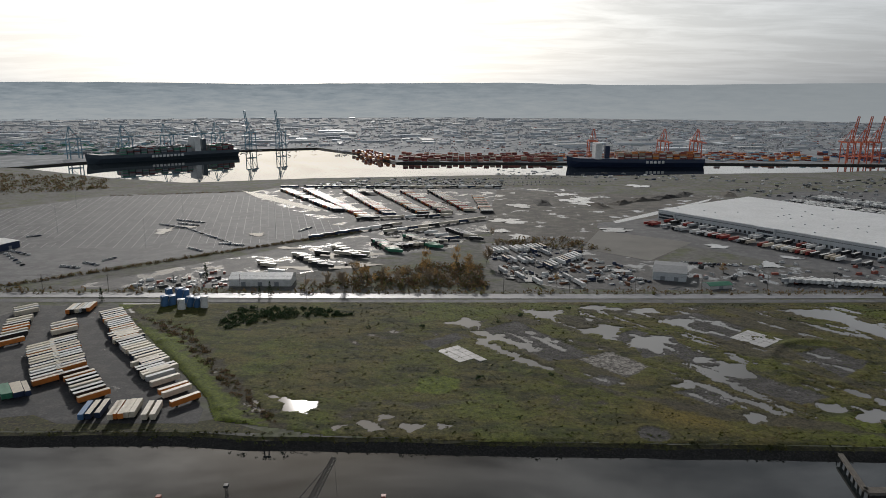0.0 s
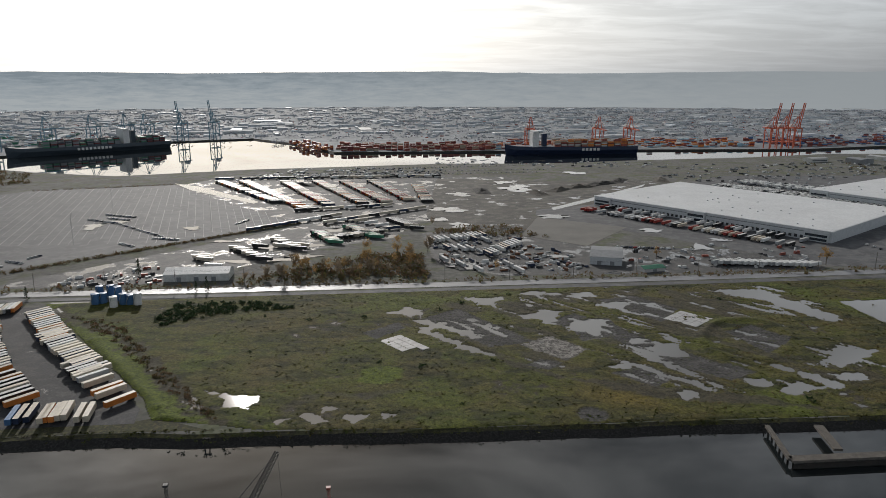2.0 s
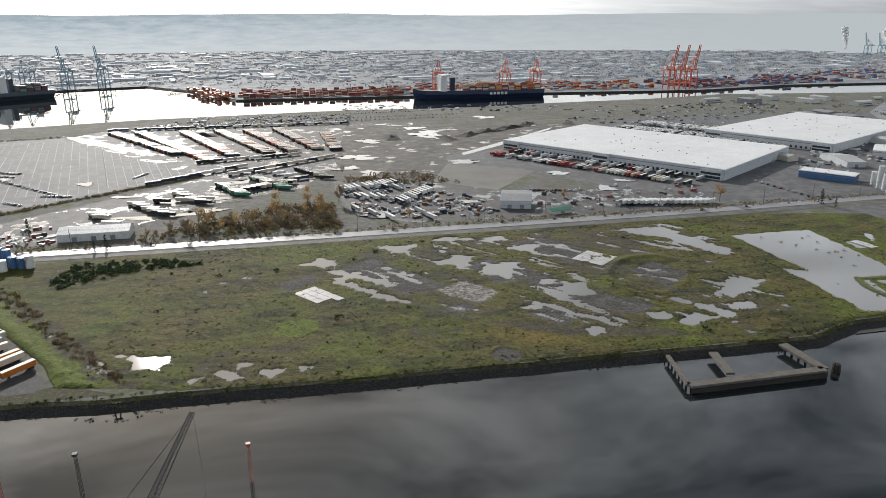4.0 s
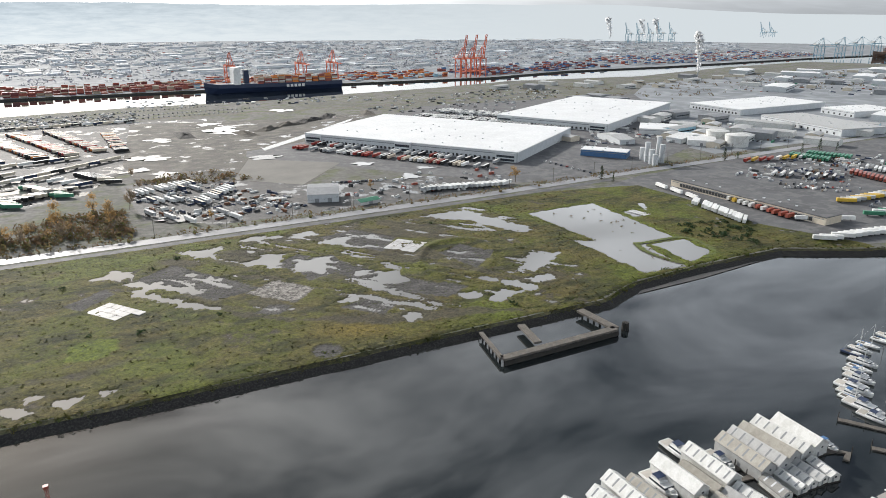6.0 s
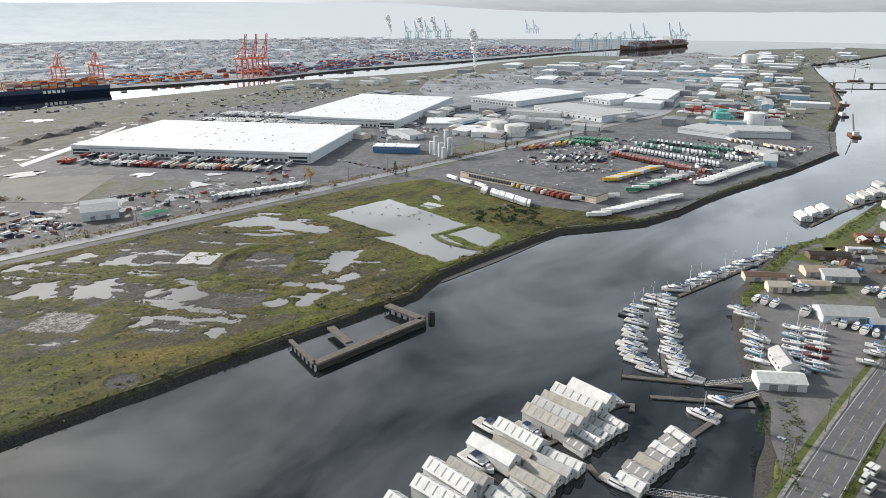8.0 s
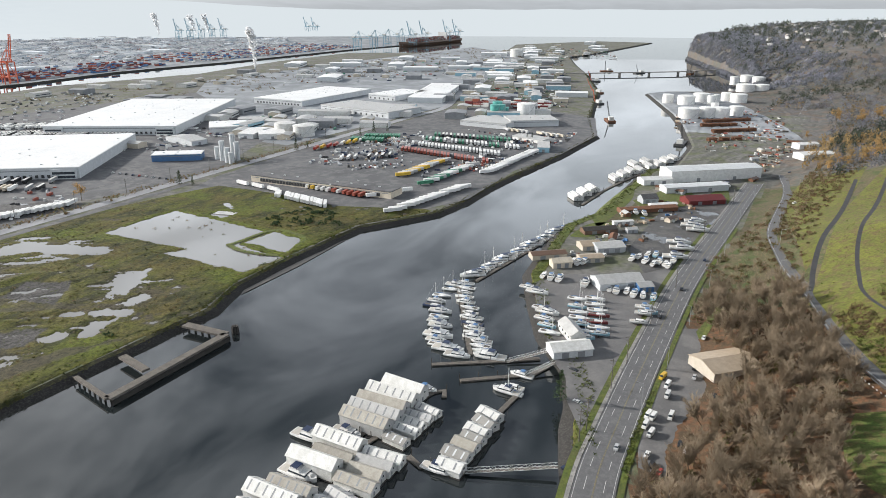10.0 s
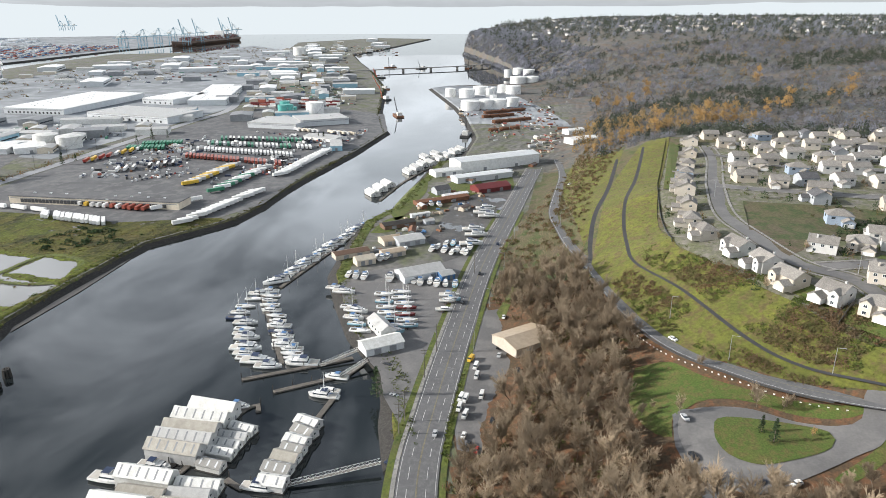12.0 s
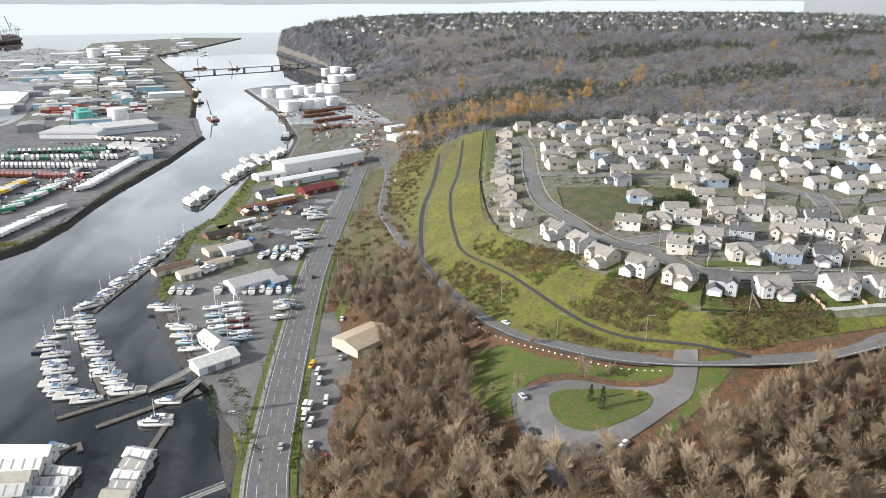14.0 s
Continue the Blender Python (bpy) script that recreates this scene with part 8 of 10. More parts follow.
ROWS = ([(317.0, -136.3), (305.1, -162.0), (302.3, -181.5), (302.6, -201.3), (309.1, -222.4), (303.0, -231.8)], [(328.4, -155.6), (336.0, -177.0), (334.6, -199.1), (342.8, -217.7), (337.3, -229.9), (336.3, -244.9)], [(356.4, -123.6), (362.3, -143.1), (366.4, -160.8), (370.4, -182.2), (371.6, -198.3), (368.3, -215.9), (362.0, -232.2)],
        [(467.2, -109.8), (465.8, -134.0), (475.9, -157.1), (448.0, -169.6), (446.8, -190.5), (448.4, -213.9), (425.6, -227.3), (405.5, -247.7), (373.1, -264.2), (364.7, -273.9), (416.7, -150.4)], [(508.1, -119.0), (530.2, -144.1), (500.3, -156.2), (504.5, -180.3), (503.1, -204.4), (484.1, -216.0), (490.8, -255.1), (467.9, -257.4), (497.8, -294.0), (487.7, -307.3), (469.4, -317.4), (444.6, -321.7), (463.4, -275.6)],
        [(545.9, -123.0), (571.6, -149.1), (537.4, -160.5), (542.4, -183.9), (541.3, -202.9), (529.5, -223.7), (538.6, -250.5), (526.7, -271.7), (525.6, -290.5), (492.6, -345.3), (474.0, -350.1)], [(584.6, -130.0), (614.2, -155.8), (597.3, -174.1), (581.1, -191.6), (577.3, -214.8), (571.2, -237.0), (577.1, -261.6), (575.8, -284.3), (565.0, -303.7), (554.2, -326.2), (562.0, -355.2), (555.9, -378.6), (536.9, -388.8)],
        [(647.0, -131.7), (640.0, -151.4), (644.5, -176.6), (637.3, -198.6), (636.0, -222.3), (629.0, -243.8), (633.4, -269.7), (632.1, -293.4), (627.9, -315.7), (623.7, -337.9), (619.6, -360.0), (610.0, -378.6), (597.9, -397.7), (591.4, -417.1), (580.3, -426.6)], [(682.2, -124.6), (681.0, -146.8), (683.1, -169.8), (685.2, -193.0), (683.8, -218.3), (689.1, -245.9), (694.5, -274.0), (696.6, -301.3), (705.7, -332.1), (711.4, -362.0), (702.8, -384.9), (687.5, -403.5), (672.7, -421.4), (652.0, -437.5), (632.5, -450.1)], [(723.3, -291.0), (733.2, -322.7), (739.5, -353.6), (745.8, -388.3), (732.6, -409.9), (712.3, -426.6)])
for r, pts in enumerate(ROWS):
    for k, (x, y) in enumerate(pts):
        house_places.append((ranking.choice((0, 1, 3, 4, 6, 1, 0, 3, 5, 2)), x, y, (75, 60, 75, 80, 100, 95, 100, 98, 100, 100)[r] + (180 if (k + r) % 2 else 0) + ranking.uniform(-8, 8)))
near_n = len(EDGE[:10]) + len(EDGE[10:]) + sum(len(r) for r in ROWS[:3])
spread(HOUSES, [(i, pose(x, y, z_at(x, y) + 0.1, 0, 0, d) @ Matrix.Scale(0.98, 4)) for i, x, y, d in house_places[:near_n]])
spread(FAR_HOUSES, [(i, pose(x, y, z_at(x, y) + 0.1, 0, 0, d) @ Matrix.Scale(1.0, 4)) for i, x, y, d in house_places[near_n:]])
street_pts = []
# streets, pale drives, fences and hedges
for pts, w in (([(283.9, -220.1), (283.8, -188.6), (282.3, -158.8), (292.2, -134.4), (317.7, -125.2), (335.8, -108.0), (375.7, -97.2), (424.3, -91.1), (493.3, -97.0), (598.2, -114.6), (653.1, -116.8)], 9), ([(331.2, -253.2), (324.8, -213.1), (326.8, -181.5), (348.0, -164.1), (338.4, -138.8), (332.6, -115.9)], 8), ([(417.6, -313.5), (406.5, -273.2), (427.6, -263.4), (471.0, -238.5), (474.6, -178.3), (483.2, -119.6), (493.2, -99.1)], 8), ([(619.0, -118.5), (561.5, -161.7), (553.0, -229.8), (540.3, -294.9), (523.2, -332.0), (510.2, -377.9)], 8), ([(641.7, -120.0), (663.7, -162.4), (662.3, -245.1), (667.2, -331.8), (638.1, -400.8), (609.0, -446.7)], 8), ([(305.0, -139.8), (328.5, -154.1), (350.9, -165.4), (391.5, -211.0), (451.4, -241.0), (521.2, -267.0), (613.8, -306.6)], 8), ([(287.7, -182.8), (324.8, -213.1), (377.3, -251.5), (427.2, -270.8)], 8)):
    ln = curve(pts, 6)
    bm = bmesh.new()
    ribbon(bm, ln, w, 0, [z_at(x, y) + 0.3 for x, y in ln])
    street_pts += ln
    setting("street", bm, M["pale_asphalt"], "residential street of pale asphalt")
    for s in (-1, 1):
        bm = bmesh.new()
        l2 = shifted(ln, s * (w / 2 + 1.2))
        ribbon(bm, l2, 1.5, 0, [z_at(x, y) + 0.38 for x, y in l2])
        setting("pavement", bm, M["concrete"], "concrete pavement along the street")


for pts in ([(280.5, -109.3), (261.4, -124.1), (275.9, -131.6), (293.3, -117.9)], [(259.6, -124.6), (254.4, -144.9), (271.6, -149.9), (274.6, -132.3)], [(254.3, -146.7), (254.3, -172.4), (267.2, -171.4), (268.4, -152.0)], [(255.2, -174.7), (256.5, -199.5), (270.2, -201.2), (268.0, -176.9)], [(309.3, -94.7), (287.1, -109.1), (300.5, -116.5), (316.6, -102.4)], [(352.8, -76.4), (334.1, -87.1), (347.1, -93.3), (365.2, -82.1)], [(675.6, -88.7), (482.3, -61.9), (482.0, -67.5), (659.9, -95.3)], [(347.3, -145.2), (341.7, -158.3), (351.0, -163.9), (354.8, -149.7)], [(296.2, -138.8), (294.5, -165.0), (300.5, -162.6), (301.8, -142.6)]):
    bm = bmesh.new()
    f = bm.faces.new([bm.verts.new((x, y, z_at(x, y) + 0.6)) for x, y in pts])
    if f.normal.z < 0:
        f.normal_flip()
    setting("lawn", bm, M["lawn"], "mown green back lawn")


# more houses wherever the rows leave room between streets
COMMON = [(451.8, -106.3), (448.5, -161.3), (438.7, -199.9), (393.5, -178.8), (376.7, -133.5), (345.1, -104.8), (386.8, -96.6)]
road_np = np.array(street_pts)
fill, taken = [], [(x, y) for _, x, y, _ in house_places]
for x, y in in_poly([(436.1, -93.5), (591.0, -108.3), (687.1, -131.2), (762.3, -312.9), (755.6, -439.0), (645.8, -472.7), (290.8, -224.9), (302.5, -157.9)], 2600):
    if inside(COMMON, np.array(x), np.array(y)) or np.hypot(road_np[:, 0] - x, road_np[:, 1] - y).min() < 11.5:
        continue
    if all(math.hypot(x - a, y - b) > 17.5 for a, b in taken):
        taken.append((x, y))
        fill.append((x, y))
fill = fill[:48]
spread(FAR_HOUSES, [(ranking.choice((0, 1, 3, 4, 6, 0, 4, 2)), pose(x, y, z_at(x, y) + 0.1, 0, 0, ranking.choice((80, 95, 185, 265))) @ Matrix.Scale(0.97, 4)) for x, y in fill])
drape("common", COMMON, 0.2, M["scrub"], "brown and green common between the streets", 8.0)


def fence(pts, material, label, h=1.8):
    ln = curve(pts, 3.0)
    t = thing("fence", label, "fence", "garden fences")
    first = None
    for a, b in zip(ln, ln[1:]):
        mx_, my_ = (a[0] + b[0]) / 2, (a[1] + b[1]) / 2
        L = math.dist(a, b)
        if first is None:
            bm = bmesh.new()
            box(bm, 0, 0, -0.4, 2.9, 0.1, h + 0.4)
            box(bm, 1.45, 0, -0.4, 0.16, 0.16, h + 0.55)
            first = part("fence_panel", bm, M[material], t)
            ob = first
        else:
            ob = again(first, t)
        ob.matrix_basis = pose(mx_, my_, z_at(mx_, my_) + 0.05, 0, 0, math.degrees(math.atan2(b[1] - a[1], b[0] - a[0])))


fence([(256.4, -201.4), (255.1, -186.3), (254.2, -173.6)], "white", "white vinyl garden fence", 1.4)
fence([(254.9, -146.2), (273.6, -149.5)], "wood", "weathered timber fence between gardens")
fence([(263.1, -124.3), (284.2, -135.1)], "wood", "weathered timber fence beside a lawn")
fence([(279.4, -107.6), (295.6, -118.6)], "wood", "timber fence at a garden corner")
fence([(254.2, -173.5), (272.1, -172.9)], "tan", "new timber fence between gardens")
fence([(255.8, -192.8), (267.7, -191.9)], "tan", "new timber fence by a lawn")
fence([(374.0, -55.1), (451.2, -56.8), (518.0, -62.1), (685.3, -86.1)], "dark", "dark mesh fence along the crest", 1.0)
fence([(254.4, -144.9), (259.7, -123.4)], "evergreen", "low clipped hedge along the crest", 0.8)
hedges = in_poly([(386.5, -140.1), (402.2, -180.6), (428.1, -193.4), (407.8, -150.9)], 70) + in_poly([(536.3, -313.6), (503.4, -337.7), (484.7, -330.1), (505.7, -298.8)], 70) + in_poly([(481.4, -226.5), (467.1, -236.4), (448.3, -227.5), (461.5, -218.4)], 30)
stuff("hedge_trees", [tuft_mesh("hedge", 60, 2.0, 4.5, 240 + k, 0.45) for k in range(4)], [(x, y, z_at(x, y), fr.uniform(0.7, 1.2), fr.uniform(0, 6)) for x, y in hedges], M["evergreen"], "dense dark green hedges between houses")
garden = [(x + fr.uniform(-13, 13), y + fr.uniform(-13, 13)) for _, x, y, _ in house_places for _ in range(7)]
stuff("garden_shrubs", [tuft_mesh("garden", 24, 0.9, 0.9, 260 + k, 0.24) for k in range(5)], [(x, y, z_at(x, y), fr.uniform(0.6, 1.7), fr.uniform(0, 6)) for x, y in garden], M["shrub"], "garden shrubs round the houses")
plots = [(x + fr.uniform(-14, 14), y + fr.uniform(-14, 14)) for x, y in taken for _ in range(3)]
plots = [p for p in plots if np.hypot(road_np[:, 0] - p[0], road_np[:, 1] - p[1]).min() > 6 and min(math.hypot(p[0] - a, p[1] - b) for a, b in taken) > 8]
stuff("garden_trees", [tuft_mesh("garden_tree", 50, 1.5, 4.2, 270 + k, 0.4) for k in range(5)], [(x, y, z_at(x, y), fr.uniform(0.5, 1.3), fr.uniform(0, 6)) for x, y in plots[::2]], M["evergreen"], "small dark evergreens in the gardens")
stuff("garden_trees", [tuft_mesh("garden_tree", 50, 1.7, 4.0, 280 + k, 0.3) for k in range(5)], [(x, y, z_at(x, y) + 0.5, fr.uniform(0.5, 1.3), fr.uniform(0, 6)) for x, y in plots[1::2]], M["bramble"], "small brown and russet trees in the gardens")
for k in range(30):
    _, x, y, _ = house_places[(k * 3) % len(house_places)]
    x, y = x + fr.uniform(-12, 12), y + fr.uniform(-12, 12)
    copy_thing(BARE[k % 7], pose(x, y, z_at(x, y), 0, 0, k * 40) @ Matrix.Scale(fr.uniform(0.3, 0.5), 4))
# houses on the far ridge
ridge_pts = [(x, y) for x, y in zip(fr.uniform(1800, 3400, 400), fr.uniform(-1700, 200, 400)) if y < shore_y(x) - 60 and abs(math.degrees(math.atan2(y, x))) < 36 and z_at(x, y) > 70][:230]
bm = bmesh.new()
for x, y in ridge_pts:
    a = fr.uniform(0, 3)
    c_ = fr.randint(0, 5)
    box(bm, x, y, z_at(x, y) + 2, 13, 10, 6, a, 1.0, (0, 2, 3, 0, 2)[c_])
    box(bm, x, y, z_at(x, y) + 8, 14, 11, 3.0, a, 0.25, (1, 4)[c_ % 2])
tagged(new("ridge_houses", mesh_of("ridge_houses", bm, [M["siding_white"], M["shingle"], M["siding_beige"], M["siding_grey"], M["shingle_dark"]])), "pale houses among trees along the far ridge", "", "", "stuff")


# ---------------------------------------------------------------- sheds and buildings
def shed(cx, cy, L, W, deg, h, rise, wall, roof, label, z=None, doors=2, windows=4, name="shed"):
    """A gabled shed with sliding doors and windows."""
    t = thing(name, label, "building")
    bm = bmesh.new()
    gable_wall(bm, 0, 0, L, W, h, rise)
    part("wall", bm, M[wall], t)
    bm = bmesh.new()
    gable_bm(bm, 0, 0, L, W, h, rise, 0.4)
    part("roof", bm, M[roof], t)
    for k in range(doors):
        bm = bmesh.new()
        box(bm, (k - (doors - 1) / 2) * L / max(2, doors) * 0.8, -W / 2 - 0.05, 0, min(3.6, L * 0.2), 0.15, min(h * 0.8, 3.6))
        part("door", bm, M["grey"], t)
    for k in range(windows):
        bm = bmesh.new()
        box(bm, (k - (windows - 1) / 2) * L / max(2, windows) * 0.9, W / 2 + 0.04, h * 0.5, 1.4, 0.14, 1.1)
        part("window", bm, M["glass"], t)
    t.matrix_basis = pose(cx, cy, (z_at(cx, cy) if z is None else z), 0, 0, deg)
    return t


SH = -51.4
for px_, L, W, h, rise, wall, roof, label, turn in ((((300.9, 87.4)), 20, 11, 4.0, 2.2, "wallgrey", "offwhite", "pale grey marina office with a white roof", 0), (((319.6, 92.3)), 18, 8, 4.5, 2.4, "offwhite", "mid_roof", "white shed with a grey gable roof", 90),
                                                     (((399.1, 89.1)), 28, 15, 4.5, 3.0, "wallgrey", "mid_roof", "grey metal workshop with a gable roof", 0), (((399.5, 73.2)), 9, 9, 3.5, 1.5, "blue", "mid_roof", "small blue shed with grey roof", 0),
                                                     (((415.2, 129.8)), 13, 8, 4.0, 2.0, "cream", "cream", "small cream house beside the boat yard", 0), (((427.2, 142.9)), 24, 9, 3.5, 1.4, "siding_tan", "brown", "long brown-roofed shed by the pier", 0),
                                                     (((459.4, 123.9)), 14, 12, 3.6, 2.0, "siding_tan", "tan", "tan-roofed workshop among boats", 0), (((461.1, 111.1)), 20, 14, 4.0, 2.0, "siding_grey", "mid_roof", "grey-roofed workshop among boats", 0),
                                                     (((434.2, 115.7)), 16, 9, 3.4, 1.0, "siding_tan", "tan", "flat tan shed with boats beside", 0), (((622.8, 71.6)), 34, 16, 4.0, 3.0, "maroon", "maroon", "dark red roofed barn near the shore", 0),
                                                     (((601.9, 113.6)), 14, 11, 4.5, 3.0, "siding_grey", "shingle_dark", "grey house with a dark roof", 0), (((573.8, 108.0)), 50, 9, 3.2, 1.0, "rust", "rust", "long rusty red open shed", 0),
                                                     (((592.5, 99.3)), 24, 6, 3.0, 0.8, "white", "white", "long white trailer-like shed", 0), (((663.5, 84.9)), 62, 14, 5.5, 0.8, "wallgrey", "wallgrey", "long low concrete block building", 0),
                                                     (((722.8, 78.9)), 96, 24, 11, 2.0, "white", "wallgrey", "long white shed with a green roof edge", 0), (((675.4, 122.6)), 30, 14, 5, 2.0, "white", "white", "white boat shed on the shore", 0),
                                                     (((526.2, 116.7)), 16, 4, 3, 0.6, "white", "white", "white site cabin in the yard", 0), (((498.2, 127.9)), 26, 10, 3.2, 1.4, "brown", "darkwood", "dark brown timber sheds by the pier", 0),
                                                     (((314.8, 18.3)), 25, 19, 4.5, 2.2, "siding_tan", "tan", "tan workshop with a broad gable roof", 5), (((838.7, -11.1)), 40, 18, 6, 1.5, "white", "white", "white building at the foot of the hill", 0), (((922.8, -0.6)), 26, 14, 6, 1.5, "white", "white", "small white building below golden trees", 0)):
    shed(*px_, L, W, SH + turn, h, rise, wall, roof, label)
for k, (x, y) in enumerate([(509.2, 106.0), (552.6, 85.1), (484.3, 113.4), (551.2, 120.0), (645.3, 95.4), (652.0, 109.9), (680.5, 62.8), (727.3, 39.6), (768.2, 45.5), (889.5, 44.6), (865.4, 36.5), (963.4, 13.7), (832.7, 47.3)]):
    shed(x, y, 8 + 3 * (k % 3), 5, SH + 30 * k, 3, 1.2, ("siding_grey", "cream", "offwhite", "rust")[k % 4], ("mid_roof", "brown", "rust")[k % 3], "small weathered hut in a work yard", None, 1, 1, "hut")
# office, sheds and warehouses on the flats
warehouse(*(1065.2, 820.4, 105.4, 213.5, -90.1), 9, "white flat-roofed warehouse on the flats", 14)
warehouse(*(962.5, 633.1, 149.3, 76.7, -100.5), 9, "long grey warehouse on the flats", 12, roof="mid_roof")
warehouse(*(1148.3, 689.7, 63.2, 99.9, -98.5), 9, "white block warehouse with bays", 6)
warehouse(*(1216.0, 646.0, 250.0, 62.0, 18.5), 9, "white flat-roofed warehouse by the long road", 10)
warehouse(*(546.7, 614.8, 52.2, 21.6, -52.9), 7, "blue factory with a white roof", 0, wall="blue", vents=8, name="factory")
warehouse(*(516.9, 394.2, 154.7, 20.8, -87.9), 6, "long low freight terminal with dock doors", 40, wall="cream", roof="asphalt", vents=10, name="freight_terminal")
warehouse(*(726.3, 712.5, 50.2, 53.8, -45.2), 7, "low white shed by the railway", 0, vents=4)
warehouse(*(932.4, 404.5, 72.7, 58.0, -93.8), 7, "pale grey mill building beside the waterway", 0, wall="wallgrey", roof="mid_roof", vents=6, name="mill")
warehouse(*(964.4, 358.1, 69.3, 51.8, -56.1), 8.3, "grey mill shed with a ribbed roof", 0, wall="wallgrey", roof="mid_roof", vents=6, name="mill")
shed(*(-148.9, 559.3, 50.4, 21.3, 0.5), 6, 3, "offwhite", "white", "long white barrel-roofed shed by the road", LAND, 3, 5)
shed(*(197.3, 587.9, 27.2, 41.4, -19.1), 7, 1.5, "wallgrey", "grey", "grey metal workshop in the lorry yard", LAND, 2, 3)
shed(*(-451.9, 688.8, 22.2, 40.3, 71.6), 7, 0.8, "navy", "white", "blue office block with a pale flat roof", LAND, 1, 6)
shed(*(223.5, 549.0, 20.0, 11.0, 12.0), 3, 1.5, "siding_white", "green", "small white house beside the road", LAND, 1, 3)
shed(*(840.4, 307.7, 49.3, 25.3, -110.4), 4, 1.5, "offwhite", "mid_roof", "low shed at the water's edge", LAND, 2, 3)
shed(*(789.8, 275.9, 13.7, 41.1, -70.0), 6, 3, "pale_blue", "mid_roof", "pale blue boat shed at the bank", LAND, 1, 2)
shed(*(623.8, 684.4, 21.9, 55.2, -9.5), 6, 3, "wallgrey", "mid_roof", "grey gabled shed by the factory", LAND, 1, 2)
shed(*(706.5, 643.5, 23.0, 53.4, -81.5), 6, 3, "wallgrey", "white", "white gabled plant building", LAND, 1, 2)
shed(*(708.5, 621.3, 33.4, 45.8, -45.1), 7, 1, "white", "white", "white flat shed beside tanks", LAND, 1, 2)


def tank(x, y, r, h, z, paint, label):
    """A storage tank: shell, low cone roof, rim rail and spiral stair."""
    t = thing("storage_tank", label, "tank", "storage tanks")
    bm = bmesh.new()
    rod(bm, (0, 0, 0), (0, 0, h), r, n=28)
    part("shell", bm, M[paint], t)
    bm = bmesh.new()
    rod(bm, (0, 0, h), (0, 0, h + r * 0.12), r * 1.01, 0.3, n=28)
    part("roof", bm, M[paint], t)
    bm = bmesh.new()
    for k in range(14):
        a0, a1 = k * 0.09, (k + 1) * 0.09
        rod(bm, (math.cos(a0) * (r + 0.4), math.sin(a0) * (r + 0.4), h * k / 14), (math.cos(a1) * (r + 0.4), math.sin(a1) * (r + 0.4), h * (k + 1) / 14), 0.25, n=4)
    part("stair", bm, M["steel"], t)
    t.matrix_basis = pose(x, y, z, 0, 0, 200)


for (x, y), d in zip([(1128.5, 164.3), (1150.1, 140.5), (1156.7, 121.7), (1184.1, 102.2), (1296.9, 226.1), (1290.8, 194.3), (1341.3, 176.0), (1296.5, 153.7), (1315.6, 148.0), (1373.0, 138.1), (1362.3, 116.2), (1544.9, 121.8), (1555.1, 92.7), (1684.0, 156.6), (1762.2, 138.1), (1728.1, 110.8), (1193.8, 135.1)], (34, 26, 28, 22, 18, 28, 26, 13, 10, 16, 26, 28, 22, 14, 20, 20, 12)):
    k = math.hypot(x, y) / 1237
    tank(x, y, d * k / 2, 15 if d > 15 else 17, 4, "white", "white steel oil storage tank")
for (x, y), r in zip([(736.4, 620.7), (731.9, 586.3), (2316.4, 918.7)], (14, 14, 22)):
    tank(x, y, r, 14 if r < 20 else 26, LAND, "offwhite", "pale grey storage tank on the flats")
for k, (x, y) in enumerate([(563.2, 565.3), (559.8, 554.7), (583.5, 568.8), (574.1, 554.2), (566.5, 576.2), (558.0, 547.4)]):
    tank(x, y, 3.0, (22, 16, 26, 20, 14, 12)[k], LAND, "wallgrey", "tall slim silo of a concrete plant")
for k, (x, y) in enumerate([(-205.4, 494.8), (-201.0, 497.6), (-207.5, 509.1), (-200.3, 510.6), (-193.1, 504.8), (-185.7, 493.5), (-180.2, 492.2), (-189.9, 486.6), (-174.8, 490.8)]):
    tank(x, y, 2.7, (8, 7.5, 9.5, 9.5, 10, 8, 7.5, 8, 9)[k], LAND, "white" if k in (7, 8) else "blue", "white upright process tank by the road" if k in (7, 8) else "blue upright process tank by the road")
for k, (x, y) in enumerate([(1008.1, 432.5), (1013.9, 426.7), (1048.5, 446.3), (1030.3, 425.4), (1044.7, 395.8)]):
    tank(x, y, (8, 8, 8, 6, 14)[k], (18, 18, 18, 12, 18)[k], LAND, "teal" if k < 4 else "white", "tall teal process tank by the mill" if k < 4 else "big white dome tank by the mill")
